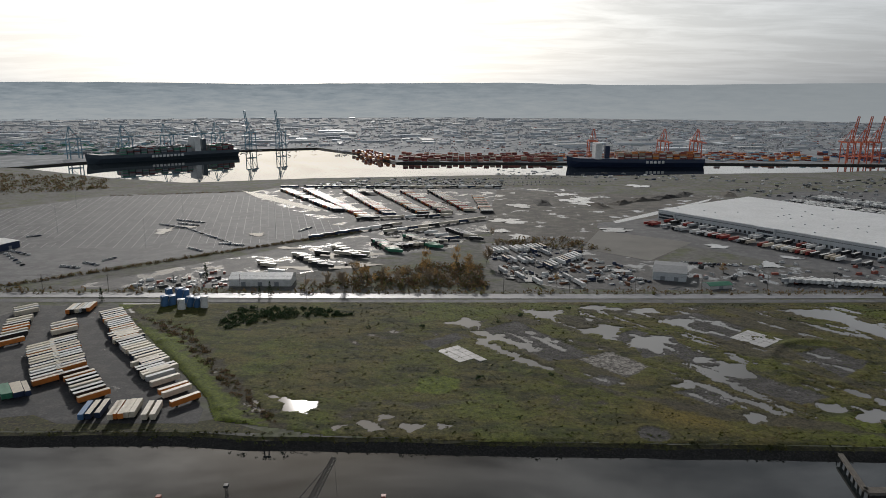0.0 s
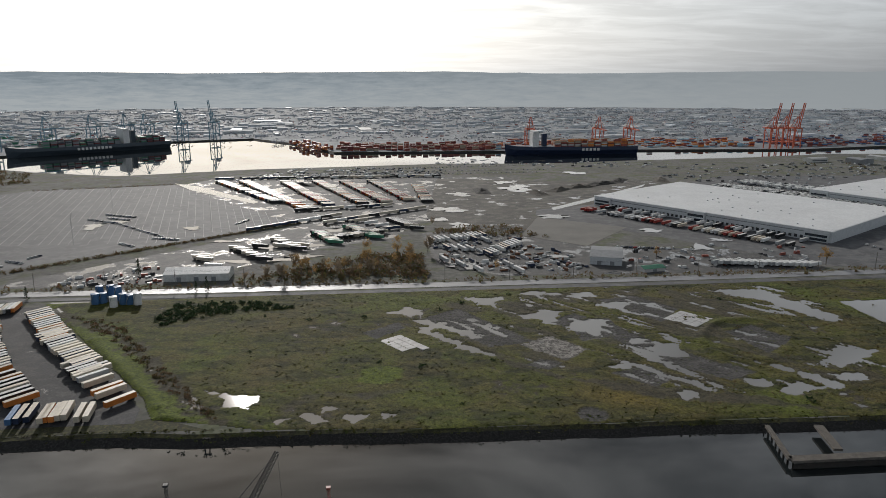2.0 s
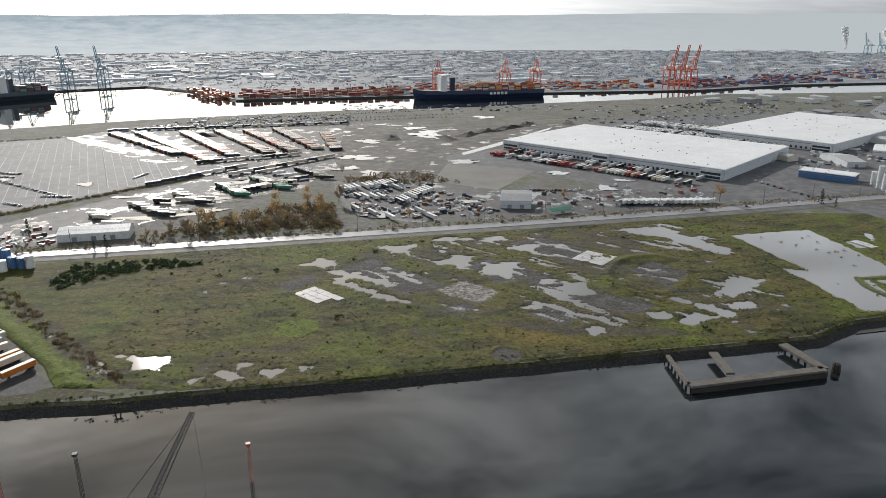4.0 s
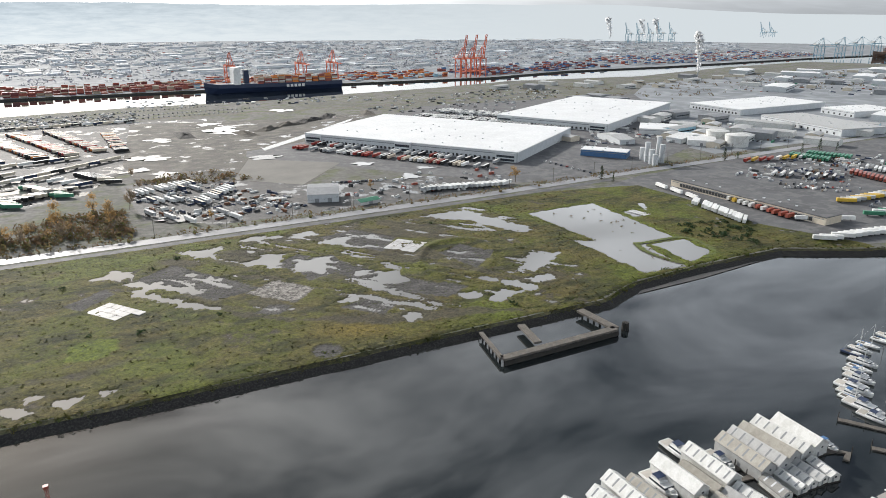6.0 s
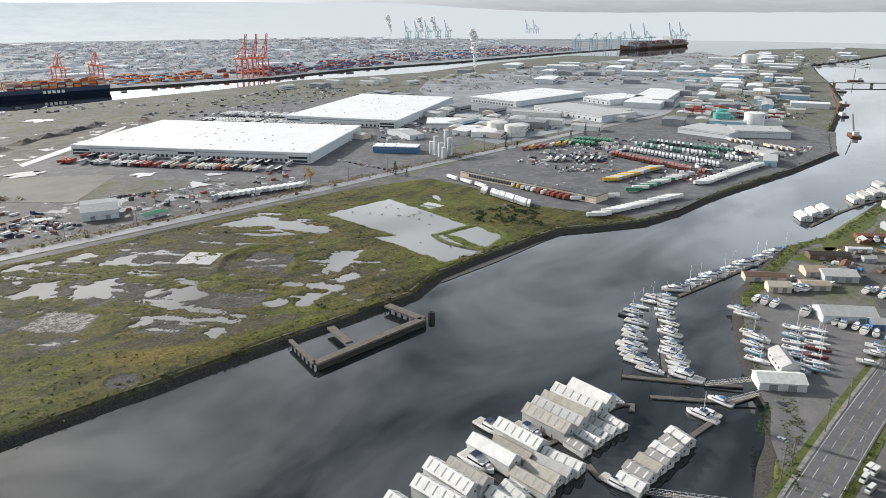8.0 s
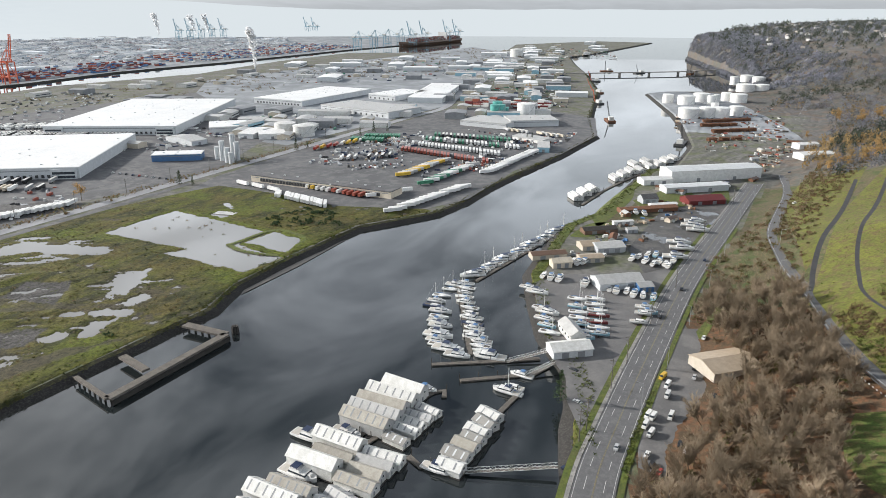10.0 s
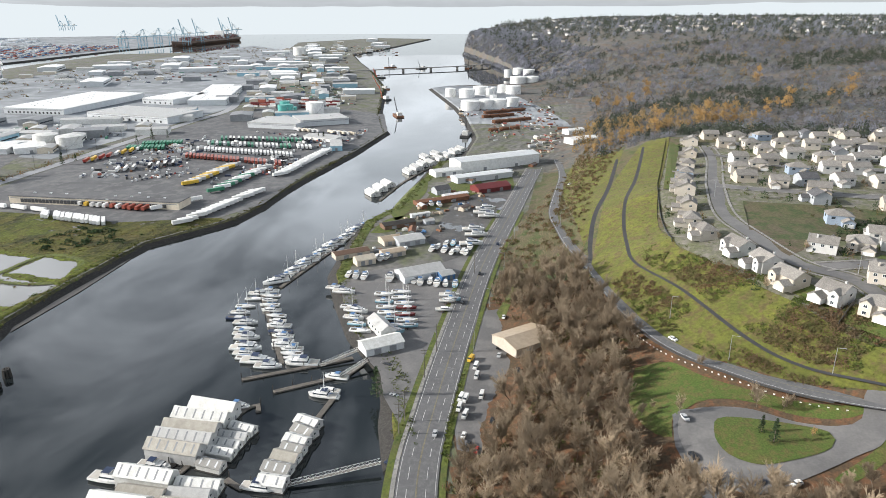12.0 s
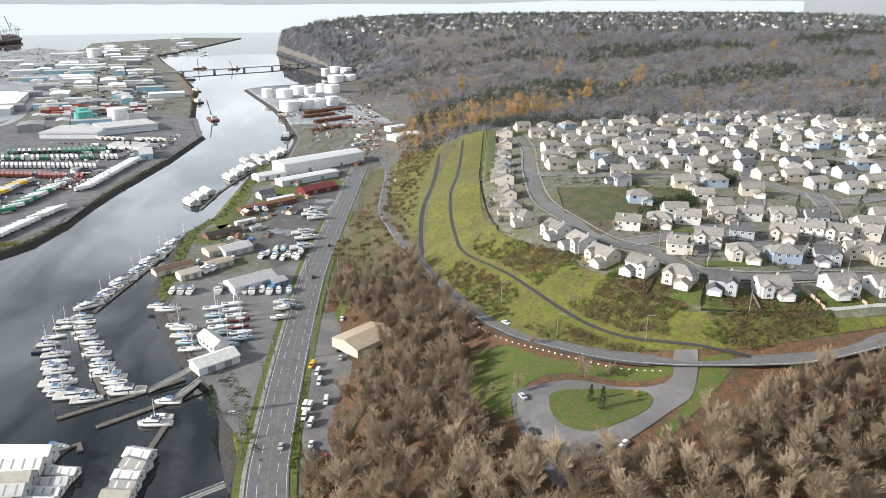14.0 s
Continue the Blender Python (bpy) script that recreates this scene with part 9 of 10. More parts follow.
# ---------------------------------------------------------------- ships, cranes, container stacks
def cargo_ship(x0, y0, x1, y1, beam, hull, deck_boxes, bridge_at, label, name_at, letters, seed):
    """A container ship from stern (0) to bow (1): hull, deck, bridge tower, funnel, container bays and white lettering bars."""
    L, ang = math.hypot(x1 - x0, y1 - y0), math.degrees(math.atan2(y1 - y0, x1 - x0))
    t = thing("container_ship", label, "ship")
    bm = bmesh.new()
    hull_mesh(bm, L, beam, 17, 0.16, -1.0)
    part("hull", bm, M[hull], t)
    bm = bmesh.new()
    box(bm, L * bridge_at, 0, 17, 14, beam * 0.9, 30)
    box(bm, L * bridge_at, 0, 47, 12, beam * 1.0, 4)
    part("bridge", bm, M["white"], t)
    bm = bmesh.new()
    box(bm, L * bridge_at - 22, 0, 17, 10, 10, 28)
    part("funnel", bm, M[hull], t)
    rng = random.Random(seed)
    bays = int(L * 0.8 / 15)
    for k in range(bays):
        xk = -L * 0.44 + k * 15
        if abs(xk - L * bridge_at) < 16 or abs(xk - L * bridge_at + 22) < 12:
            continue
        bm = bmesh.new()
        cols = 9
        for c in range(cols):
            tall = rng.choice((3, 4, 5, 5, 6))
            for s in range(tall):
                box(bm, xk, (c - (cols - 1) / 2) * beam * 0.96 / cols, 17.2 + s * 2.65, 12.2, beam * 0.93 / cols, 2.6, mi=rng.randrange(len(deck_boxes)))
        tagged(part("container_bay", bm, [M[c] for c in deck_boxes], t), "", "", "", "stuff")
    for k in range(letters):
        bm = bmesh.new()
        box(bm, L * name_at + (k - letters / 2) * 8.5, beam / 2 * 1.0 + 0.4, 8.2, 5.5, 0.6, 5.5)
        part("lettering_bar", bm, M["white"], t, "white lettering bar on the hull")
    t.matrix_basis = pose((x0 + x1) / 2, (y0 + y1) / 2, 0, 0, 0, ang)


# this hull is a dark green turned slate by haze put into its colour
cargo_ship(-524, 1779, -790, 1550, 44, "slate", ["grey", "green", "maroon", "slate", "grey"], -0.20, "container ship with a hazed slate hull, stacked with dark boxes", 0.02, 9, 3)
cargo_ship(565, 1530, 268, 1524, 36, "navy", ["rust_red", "tan", "orange", "maroon", "offwhite"], 0.28, "blue-black container ship stacked with orange boxes", -0.12, 5, 4)
cargo_ship(3330, 1640, 2720, 1628, 46, "brown", ["brown", "maroon", "grey"], -0.2, "dark red ship at a far quay", 0.05, 0, 5)


def quay_crane(paint, label, raised):
    """A ship-to-shore gantry crane: four legs, portal beams, apex frame, boom, back reach, machine house."""
    t = thing("quay_crane", label, "crane", "quay cranes")
    bm = bmesh.new()
    rod(bm, (0, 0, 0), (0, 0, 46), 1.3, n=4)
    leg = part("leg", bm, M[paint], t)
    leg.matrix_basis = pose(-9, -13, 0)
    for x, y in ((9, -13), (-9, 13), (9, 13)):
        again(leg, t, pose(x, y, 0))
    bm = bmesh.new()
    for z in (14, 45):
        for s in (-1, 1):
            box(bm, s * 9, 0, z, 1.6, 27, 2)
            box(bm, 0, s * 13, z, 19, 1.6, 2)
    for s in (-1, 1):
        rod(bm, (s * 9, -13, 15), (s * 9, 13, 45), 0.6, n=4)
    part("portal_beams", bm, M[paint], t)
    bm = bmesh.new()
    for s in (-1, 1):
        rod(bm, (s * 5, -13, 46), (s * 1.5, -8, 74), 0.9, n=4)
        rod(bm, (s * 5, 13, 46), (s * 1.5, -8, 74), 0.6, n=4)
    part("apex_frame", bm, M[paint], t)
    bm = bmesh.new()
    tip_ = (0, -48, 96) if raised else (0, -62, 46)
    for s in (-2, 2):
        rod(bm, (s, -13, 46), (s, tip_[1] + 20 * raised, tip_[2] + 8 * raised), 1.1, n=4)
    for k in range(9):
        f = k / 8
        p = Vector((0, -13, 46)).lerp(Vector((0, tip_[1] + 20 * raised, tip_[2] + 8 * raised)), f)
        rod(bm, p + Vector((-2, 0, 0)), p + Vector((2, 0, 0)), 0.5, n=4)
    part("boom", bm, M[paint], t)
    bm = bmesh.new()
    box(bm, 0, 22, 45.5, 5, 34, 2)
    part("back_reach", bm, M[paint], t)
    bm = bmesh.new()
    box(bm, 0, 16, 48, 8, 14, 6)
    part("machine_house", bm, M["offwhite"], t)
    bm = bmesh.new()
    rod(bm, (0, -8, 74), (tip_[0], tip_[1] + 20 * raised, tip_[2] + 4 * raised), 0.35, n=3)
    rod(bm, (0, -8, 74), (0, 38, 47), 0.35, n=3)
    part("stays", bm, M[paint], t)
    return t


CRANES = [quay_crane("crane_red", "red quay crane with its boom raised", True), quay_crane("crane_red", "red quay crane with its boom lowered", False), quay_crane("crane_blue", "blue quay crane with its boom raised", True), quay_crane("crane_blue", "blue quay crane with its boom lowered", False)]
crane_at = [(0, 905, 1575, 0), (0, 935, 1577, 0), (0, 965, 1580, 0), (1, 340, 1605, 0), (1, 500, 1605, 0), (1, 575, 1605, 0), (2, -520, 1905, -10), (2, -450, 1955, -10), (3, -860, 1640, -40), (3, -775, 1720, -40), (3, -700, 1790, -40), (3, -640, 1850, -40), (3, -600, 1880, -40)]
crane_at += [(2, x, y, 180) for x, y in [(2736.7, 2968.2), (2777.0, 2929.0), (2871.8, 2945.7), (2968.2, 2965.4), (3010.1, 2924.7), (3708.3, 2888.3), (3742.2, 2855.5), (2785.2, 1598.0), (2910.5, 1606.5), (3183.3, 1627.1), (3324.5, 1647.1)]] + [(3, x, y, 0) for x, y in [(2365.4, 1604.8), (2513.0, 1624.0), (2626.7, 1629.5), (2747.1, 1635.4)]]
spread(CRANES, [(i, pose(x, y, LAND, 0, 0, d)) for i, x, y, d in crane_at])

# stacks of containers on the quays: too many to count
stack_rng = random.Random(21)


def stacks(name, area, rows_, colours, label, deg=0.0, tall=(1, 4)):
    bm = bmesh.new()
    (ax, ay), (bx, by), depth = area
    n = int(math.dist((ax, ay), (bx, by)) / 14)
    a = math.atan2(by - ay, bx - ax)
    for r in range(rows_):
        for k in range(n):
            if stack_rng.random() < 0.25:
                continue
            o = depth * r / rows_ + stack_rng.uniform(-1, 1)
            x = ax + (bx - ax) * k / n - math.sin(a) * o
            y = ay + (by - ay) * k / n + math.cos(a) * o
            for s in range(stack_rng.randint(*tall)):
                box(bm, x, y, LAND + 0.1 + 2.62 * s, 12.4, 5.0, 2.6, a, mi=stack_rng.randrange(len(colours)))
    tagged(new(name, mesh_of(name, bm, [M[c] for c in colours])), label, "", "", "stuff")


stacks("container_stacks", ((-100, 1600), (270, 1590), 150), 9, ["rust_red", "maroon", "rust_red", "tan"], "red and brown containers stacked on the quay")
stacks("container_stacks", ((270, 1620), (900, 1625), 170), 9, ["rust_red", "orange", "offwhite", "maroon", "pale_blue"], "red and orange containers stacked behind the ship")
stacks("container_stacks", ((980, 1600), (1500, 1690), 200), 8, ["rust_red", "silver", "blue", "maroon"], "containers stacked along the far quay")
stacks("container_stacks", ((-1450, 1650), (-800, 1780), 420), 14, ["silver", "pale_blue", "grey", "offwhite", "green"], "grey and green containers on the terminal", 0, (1, 3))
stacks("container_stacks", ((-190, 1830), (-110, 1620), -60), 4, ["rust_red", "maroon", "orange"], "red containers round the basin end")
stacks("container_stacks", ((1102.6, 522.3), (1114.7, 379.8), 60), 5, ["white", "rust_red", "silver", "maroon", "white"], "white and red containers beside the mill", 0, (1, 4))
stacks("container_stacks", ((1600, 1700), (2600, 1760), 300), 10, ["silver", "blue", "rust_red", "offwhite"], "containers on far terminals")

# low industrial buildings, everywhere on the flats and the far port
SHEDS = []
for k, (L, W, h, wall, roof, label) in enumerate(((60, 30, 8, "wallgrey", "white_roof", "pale flat-roofed industrial shed far off"), (40, 22, 7, "offwhite", "mid_roof", "grey-roofed industrial shed far off"), (90, 45, 10, "wallgrey", "white_roof", "broad white-roofed warehouse far off"), (26, 16, 6, "cream", "mid_roof", "small cream industrial building far off"), (50, 18, 8, "pale_blue", "mid_roof", "pale blue works building far off"), (36, 30, 9, "grey", "grey", "dark grey works building far off"))):
    t = thing("industrial_building", label, "building", "far industrial sheds")
    bm = bmesh.new()
    gable_wall(bm, 0, 0, L, W, h, 1.5)
    part("wall", bm, M[wall], t)
    bm = bmesh.new()
    gable_bm(bm, 0, 0, L, W, h, 1.5, 0.6, 0.3)
    part("roof", bm, M[roof], t)
    bm = bmesh.new()
    box(bm, 0, -W / 2 - 0.1, h * 0.35, L * 0.85, 0.2, h * 0.2)
    part("window_band", bm, M["glass"], t)
    SHEDS.append(t)
br = random.Random(31)
shed_places = []


def fill(poly, n, kinds, deg, gap=45):
    got = []
    for x, y in in_poly(poly, n * 8):
        if len(got) >= n:
            break
        if all(math.hypot(x - a, y - b) > gap for a, b in got):
            got.append((x, y))
            shed_places.append((br.choice(kinds), pose(x, y, LAND, 0, 0, deg + br.choice((0, 90)))))


fill([(677.5, 693.3), (693.6, 594.0), (844.3, 574.9), (926.3, 653.3), (894.1, 779.6), (816.5, 809.2)], 14, [1, 3, 4, 5, 1], 25, 38)
fill([(1231.3, 1041.7), (1339.4, 933.9), (1501.7, 771.9), (2149.7, 981.0), (2028.7, 1203.8), (1583.9, 1384.6)], 30, [0, 1, 3, 2, 5], 25, 60)
fill([(1148.6, 575.7), (1186.2, 392.7), (1321.3, 402.7), (1844.6, 623.9), (1939.5, 758.1), (1555.9, 717.8)], 40, [0, 1, 3, 4, 5], 20, 55)
fill([(1943.2, 884.8), (2156.4, 672.9), (2806.3, 922.0), (2599.6, 1126.1)], 34, [0, 1, 2, 3], 20, 80)
fill([(471.6, 602.4), (546.8, 605.9), (691.1, 622.5), (902.4, 729.6), (935.5, 925.8), (954.3, 1094.5), (879.5, 1085.9)], 12, [1, 3, 4, 5], 8, 40)
fill([(880.0, 440.0), (978.9, 340.2), (1453.6, 530.6), (1405.0, 668.8), (1099.7, 679.4), (880.3, 622.6), (800.0, 565.0)], 24, [1, 3, 4, 3, 5, 3], 20, 42)
fill([(1396.9, 691.8), (1478.0, 461.4), (2086.7, 687.7), (1954.0, 927.3)], 26, [1, 3, 4, 0, 5], 20, 48)
fill([(775.0, 1331.4), (1159.4, 1113.4), (1507.6, 1317.7), (1240.2, 1268.6), (894.2, 1343.0)], 12, [3, 1, 5], 10, 60)
near_sheds = len(shed_places)
fill([(-1500, 1700), (-200, 2050), (900, 1850), (1600, 1750), (2700, 1820), (3000, 2600), (1500, 3000), (0, 2900), (-2000, 2600)], 520, [0, 1, 2, 5, 4, 3], 8, 44)
fill([(-2600, 2500), (0, 2900), (1500, 3000), (3200, 2500), (2700, 3600), (0, 4300), (-2500, 3800)], 420, [2, 0, 1, 4], 8, 70)
fill([(2276.4, 911.2), (2340.7, 731.2), (2890.6, 710.0), (3308.1, 949.9), (2877.1, 1124.9)], 16, [0, 2, 1, 3], 10, 90)
spread(SHEDS, shed_places[:near_sheds] + shed_places[-16:])
SIZES = ((60, 30, 5), (40, 22, 4.5), (110, 40, 6), (26, 16, 4), (70, 14, 4.5), (36, 30, 5))
bm = bmesh.new()
for i, m in shed_places[near_sheds:-16]:
    L, W, h = SIZES[i]
    k = br.uniform(0.5, 1.2)
    box(bm, m.translation.x, m.translation.y, LAND, L * k, W * k, h, m.to_euler().z, 1.0, br.choice((0, 0, 1, 2)))
    box(bm, m.translation.x, m.translation.y, LAND + h, L * k + 0.6, W * k + 0.6, 0.8, m.to_euler().z, 0.97, br.choice((3, 4, 4, 5, 5, 2)))
tagged(new("far_port_buildings", mesh_of("far_port_buildings", bm, [M[c] for c in ("far_wall", "wallgrey", "far_wall", "mid_roof", "far_roof", "far_roof")])), "low sheds and warehouses across the far port, paled with haze", "", "", "stuff")
stuff("port_clutter", [tuft_mesh("clutter", 14, 9, 3.5, 300 + k, 1.6) for k in range(5)], [(x, y, LAND, br.uniform(0.6, 1.6), 0) for x, y in in_poly([(-1500, 1750), (900, 1850), (2700, 1850), (2700, 3500), (0, 4200), (-2500, 3600)], 3200)], M["hill_trees"], "trees and scrub between far buildings, greyed with painted haze")
stuff("flats_clutter", [tuft_mesh("flats", 26, 3.5, 3.0, 310 + k, 0.7) for k in range(5)], [(x, y, LAND, br.uniform(0.6, 1.5), 0) for x, y in in_poly([(763.4, 1268.7), (1219.1, 1247.1), (2710.5, 1264.8), (2466.6, 842.3), (1697.5, 770.4), (1453.0, 1014.0), (1052.9, 979.4), (907.7, 928.7)], 420) + in_poly([(-675.8, 1058.1), (-542.7, 1123.5), (-601.4, 1248.8), (-845.2, 1332.0)], 300) + in_poly([(45.2, 718.9), (133.6, 749.1), (167.0, 680.2), (67.0, 697.3)], 70) + in_poly([(-119.7, 540.9), (34.9, 545.5), (34.2, 620.9), (-12.3, 620.4), (-69.7, 580.0)], 260) + [(x, 530 + br.uniform(-1, 2) + (0 if x < 331 else (x - 331) * 0.04)) for x in np.arange(-500, 700, 9.0)]], M["bramble"], "brown scrub along tracks and verges")
# piles of dark soil and gravel on the cleared ground
for k, (x, y) in enumerate([(-125.2, 1066.7), (294.9, 1015.8), (336.9, 1044.4), (255.0, 988.7), (372.5, 1074.5), (443.0, 1075.6), (141.7, 987.1), (217.1, 962.9)]):
    t = thing("soil_heap", "dark heap of soil on cleared ground", "heap", "soil heaps")
    bm = bmesh.new()
    bmesh.ops.create_grid(bm, x_segments=14, y_segments=10, size=1)
    for v in bm.verts:
        r = max(abs(v.co.x), abs(v.co.y))
        v.co = Vector((v.co.x * 26, v.co.y * 11, max(0, 1 - r) * 6 * (0.8 + 0.5 * noise.noise(v.co * 3 + Vector((k, 0, 0)))) - 0.1))
    part("mound", bm, M["dirt"] if k % 2 else M["rock"], t)
    t.matrix_basis = pose(x, y, LAND + 0.1, 0, 0, 15 * k)
flat("gravel_pad", [(179.1, 788.0), (263.0, 721.3), (194.8, 639.9), (141.2, 692.8)], LAND + 0.2, M["gravel"], "raised flat gravel pad")
flat("long_pool", [(-320.8, 1107.4), (-273.8, 1070.4), (-161.9, 924.5), (-167.1, 910.9), (-277.7, 1035.1)], LAND + 0.25, M["puddle"], "long drainage pool beside the lot")
flat("long_pool", [(209.0, 845.6), (282.2, 916.9), (401.1, 1034.0), (388.6, 1011.8), (279.3, 895.0), (208.8, 830.5)], LAND + 0.25, M["puddle"], "straight drainage ditch full of water")
pools([(-315.7, 775.8, 9.5, 14.0), (-298.6, 799.5, 11.5, 9.2), (-205.6, 757.8, 9.4, 8.0), (-156.5, 689.8, 11.4, 5.3), (106.8, 961.5, 15.8, 14.8), (195.2, 1014.8, 20.8, 22.2), (208.4, 978.1, 20.1, 20.8), (188.3, 1071.8, 13.2, 15.4), (84.1, 748.8, 12.4, 12.3), (80.4, 844.3, 20.8, 15.4), (198.6, 788.3, 19.5, 10.4), (61.7, 780.0, 12.9, 9.9), (329.4, 1173.0, 19.2, 15.0), (282.5, 702.3, 11.7, 8.7), (301.6, 623.5, 10.5, 9.5), (334.1, 652.8, 9.6, 6.5), (117.0, 621.8, 15.6, 10.9), (70.0, 572.0, 14.4, 7.3), (158.6, 601.4, 10.1, 6.2)], LAND + 0.55, M["puddle"], "puddle", "rain pool on open ground", 0.5)
pools([(-113.7, 609.1, 22.9, 9.4), (-79.4, 665.5, 19.3, 9.8), (-38.7, 732.5, 27.2, 10.2), (9.9, 747.9, 18.5, 9.1), (-54.9, 795.4, 26.2, 6.8), (-110.5, 653.2, 16.3, 9.5), (-74.2, 620.0, 15.5, 8.6)], LAND + 0.30, M["puddle"], "puddle", "flooded gravel between trailers", 0.6)

# loose loads, pallets, drums and machines lying about the yards
def litter_boxes(name, polys, n, colours, label, size=(1.5, 6.0), z=LAND + 0.1):
    bm = bmesh.new()
    lr = random.Random(n)
    for poly in polys:
        for x, y in in_poly(poly, n):
            L = lr.uniform(*size)
            box(bm, x, y, z, L, lr.uniform(1.2, 2.6), lr.uniform(0.6, 2.6), lr.choice((0.3, 1.9, 0.45, lr.uniform(0, 3))), lr.uniform(0.7, 1.0), lr.randrange(len(colours)))
    tagged(new(name, mesh_of(name, bm, [M[c] for c in colours])), label, "", "", "stuff")


MIXED = ["rust", "offwhite", "grey", "dark", "tan", "navy", "silver", "white", "rust_red"]
litter_boxes("yard_loads", [[(598.4, 463.1), (598.8, 377.2), (646.8, 373.8), (719.2, 432.3), (649.3, 478.6)], [(599.8, 315.2), (691.6, 273.0), (726.3, 293.8), (667.8, 333.5)], [(850.6, 340.6), (918.4, 272.3), (818.0, 263.4), (782.6, 299.1)], [(705.4, 486.7), (730.0, 431.3), (787.6, 458.4), (766.3, 520.8)]], 90, MIXED, "loads, machines and scrap lying about a freight yard")
litter_boxes("yard_loads", [[(42.1, 666.5), (124.0, 692.6), (171.4, 611.6), (165.7, 555.0), (100.5, 554.5), (56.4, 581.1)]], 170, ["offwhite", "white", "dark", "navy", "silver", "rust"], "lorries, cabs and scrap in a muddy yard", (2.0, 9.0))
litter_boxes("yard_loads", [[(239.1, 644.9), (407.7, 624.3), (358.5, 544.8), (207.7, 555.4)], [(-259.8, 560.1), (-191.6, 598.2), (-174.1, 540.4), (-248.8, 534.9)]], 60, ["offwhite", "white", "dark", "rust_red", "silver"], "vehicles and loads beside the road", (2.0, 7.0))
litter_boxes("yard_loads", [[(662.1, 688.6), (689.1, 580.5), (820.4, 577.4), (869.4, 710.4), (793.6, 786.5)], [(1114.9, 558.3), (1154.0, 364.8), (1405.8, 430.0), (1440.8, 591.6)], [(1231.3, 1041.7), (1519.8, 753.8), (2095.4, 938.2), (1783.8, 1247.4)], [(1459.6, 647.5), (1602.4, 504.8), (2241.7, 731.6), (2119.4, 914.3)], [(2152.2, 861.7), (2448.7, 600.9), (2999.4, 786.2), (2757.9, 1078.4)]], 190, MIXED + ["white", "wallgrey", "green"], "vehicles, tanks and loads between industrial sheds", (3.0, 13.0))
litter_boxes("yard_loads", [[(844.7, 103.9), (986.7, 21.6), (1211.6, 34.3), (1055.8, 119.9)], [(743.1, 40.7), (879.2, 4.6), (964.0, 20.7), (831.0, 59.8)], [(1039.3, 167.2), (1204.0, 56.2), (1319.2, 53.2), (1188.9, 201.9)]], 150, ["rust", "wood", "tan", "offwhite", "rust_red", "dark"], "scrap, logs and machines in waterside yards", (2.0, 8.0), 4.1)
litter_boxes("parked_vehicles", [[(533.4, 644.6), (591.3, 652.2), (742.5, 722.3), (806.6, 833.8), (691.2, 803.7)], [(693.4, 616.0), (816.5, 578.8), (892.5, 670.7), (752.4, 693.8)], [(567.7, 467.5), (689.7, 416.7), (795.2, 381.7), (832.0, 465.5), (705.9, 502.8)], [(589.0, 332.8), (713.2, 301.5), (861.4, 315.1), (866.9, 365.5), (692.5, 361.0)], [(110.7, 1431.2), (634.4, 1271.5), (595.8, 1192.1), (101.9, 1313.6)]], 110, ["white", "silver", "dark", "grey", "offwhite", "white", "navy"], "cars, vans and lorries parked in yards", (4.2, 9.0))
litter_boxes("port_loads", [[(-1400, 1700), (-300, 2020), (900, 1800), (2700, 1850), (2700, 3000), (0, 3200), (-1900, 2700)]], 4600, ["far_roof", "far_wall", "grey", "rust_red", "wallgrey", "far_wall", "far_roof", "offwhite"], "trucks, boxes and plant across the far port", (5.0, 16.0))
litter_boxes("parked_rows", [[(459.8, 1121.3), (571.8, 924.6), (924.7, 1181.9), (944.1, 1328.3), (706.0, 1256.7)], [(-260.6, 1128.2), (107.4, 1141.1), (118.4, 1262.0), (-148.8, 1273.9)]], 260, ["silver", "dark", "white", "grey"], "rows of parked vehicles on the flats", (4.0, 9.0))
# faded bay lines across the parking lot
bm = bmesh.new()
for k in range(52):
    x0 = -560 + 9.2 * k
    for j in range(16):
        a, b = (Vector((x0 + 15 - 90 * f, 690 + 370 * f)) for f in (j / 16, (j + 0.93) / 16))
        if br.random() < 0.85 and all(inside(LOT, np.array(p.x), np.array(p.y)) for p in (a, b)):
            ribbon(bm, [a, b], 0.75 if k % 2 else 0.45, LAND + 0.16)
ob = setting("bay_lines", bm, M["faint"], "faded white bay lines")
stuff("lot_hedge", [tuft_mesh("lothedge", 22, 2.0, 1.6, 350 + k, 0.45) for k in range(4)], [(x + br.uniform(-3, 3), y + br.uniform(-3, 3), LAND, br.uniform(0.7, 1.4), 0) for x, y in line_of(*(-358.7, 545.6, -92.3, 778.2), 260) + line_of(*(-499.2, 1049.0, -315.4, 1094.6), 60)], M["bramble"], "brown scrub strip along the lot")
# railway lines beside the lots
for off in (0, 9):
    bm = bmesh.new()
    for s in (-0.75, 0.75):
        ribbon(bm, shifted(curve([(-714.5, 1120.7), (-549.4, 1157.9), (-418.0, 1132.3), (-79.7, 1165.9), (204.0, 1163.6), (483.7, 1154.3), (746.5, 1172.8)], 30), off + s), 0.35, LAND + 0.35)
    setting("railway", bm, M["rust"], "rusty railway line across the flats")
# steam from the mills, as drifting puffs
M["steam"] = mat("white_steam", (0.95, 0.95, 0.95), (0.9, 0.9, 0.9), scale=0.05, fine=0.3, rough=1.0, bump=0.0, spec=0.0, thin=0.7, uneven=0.0)
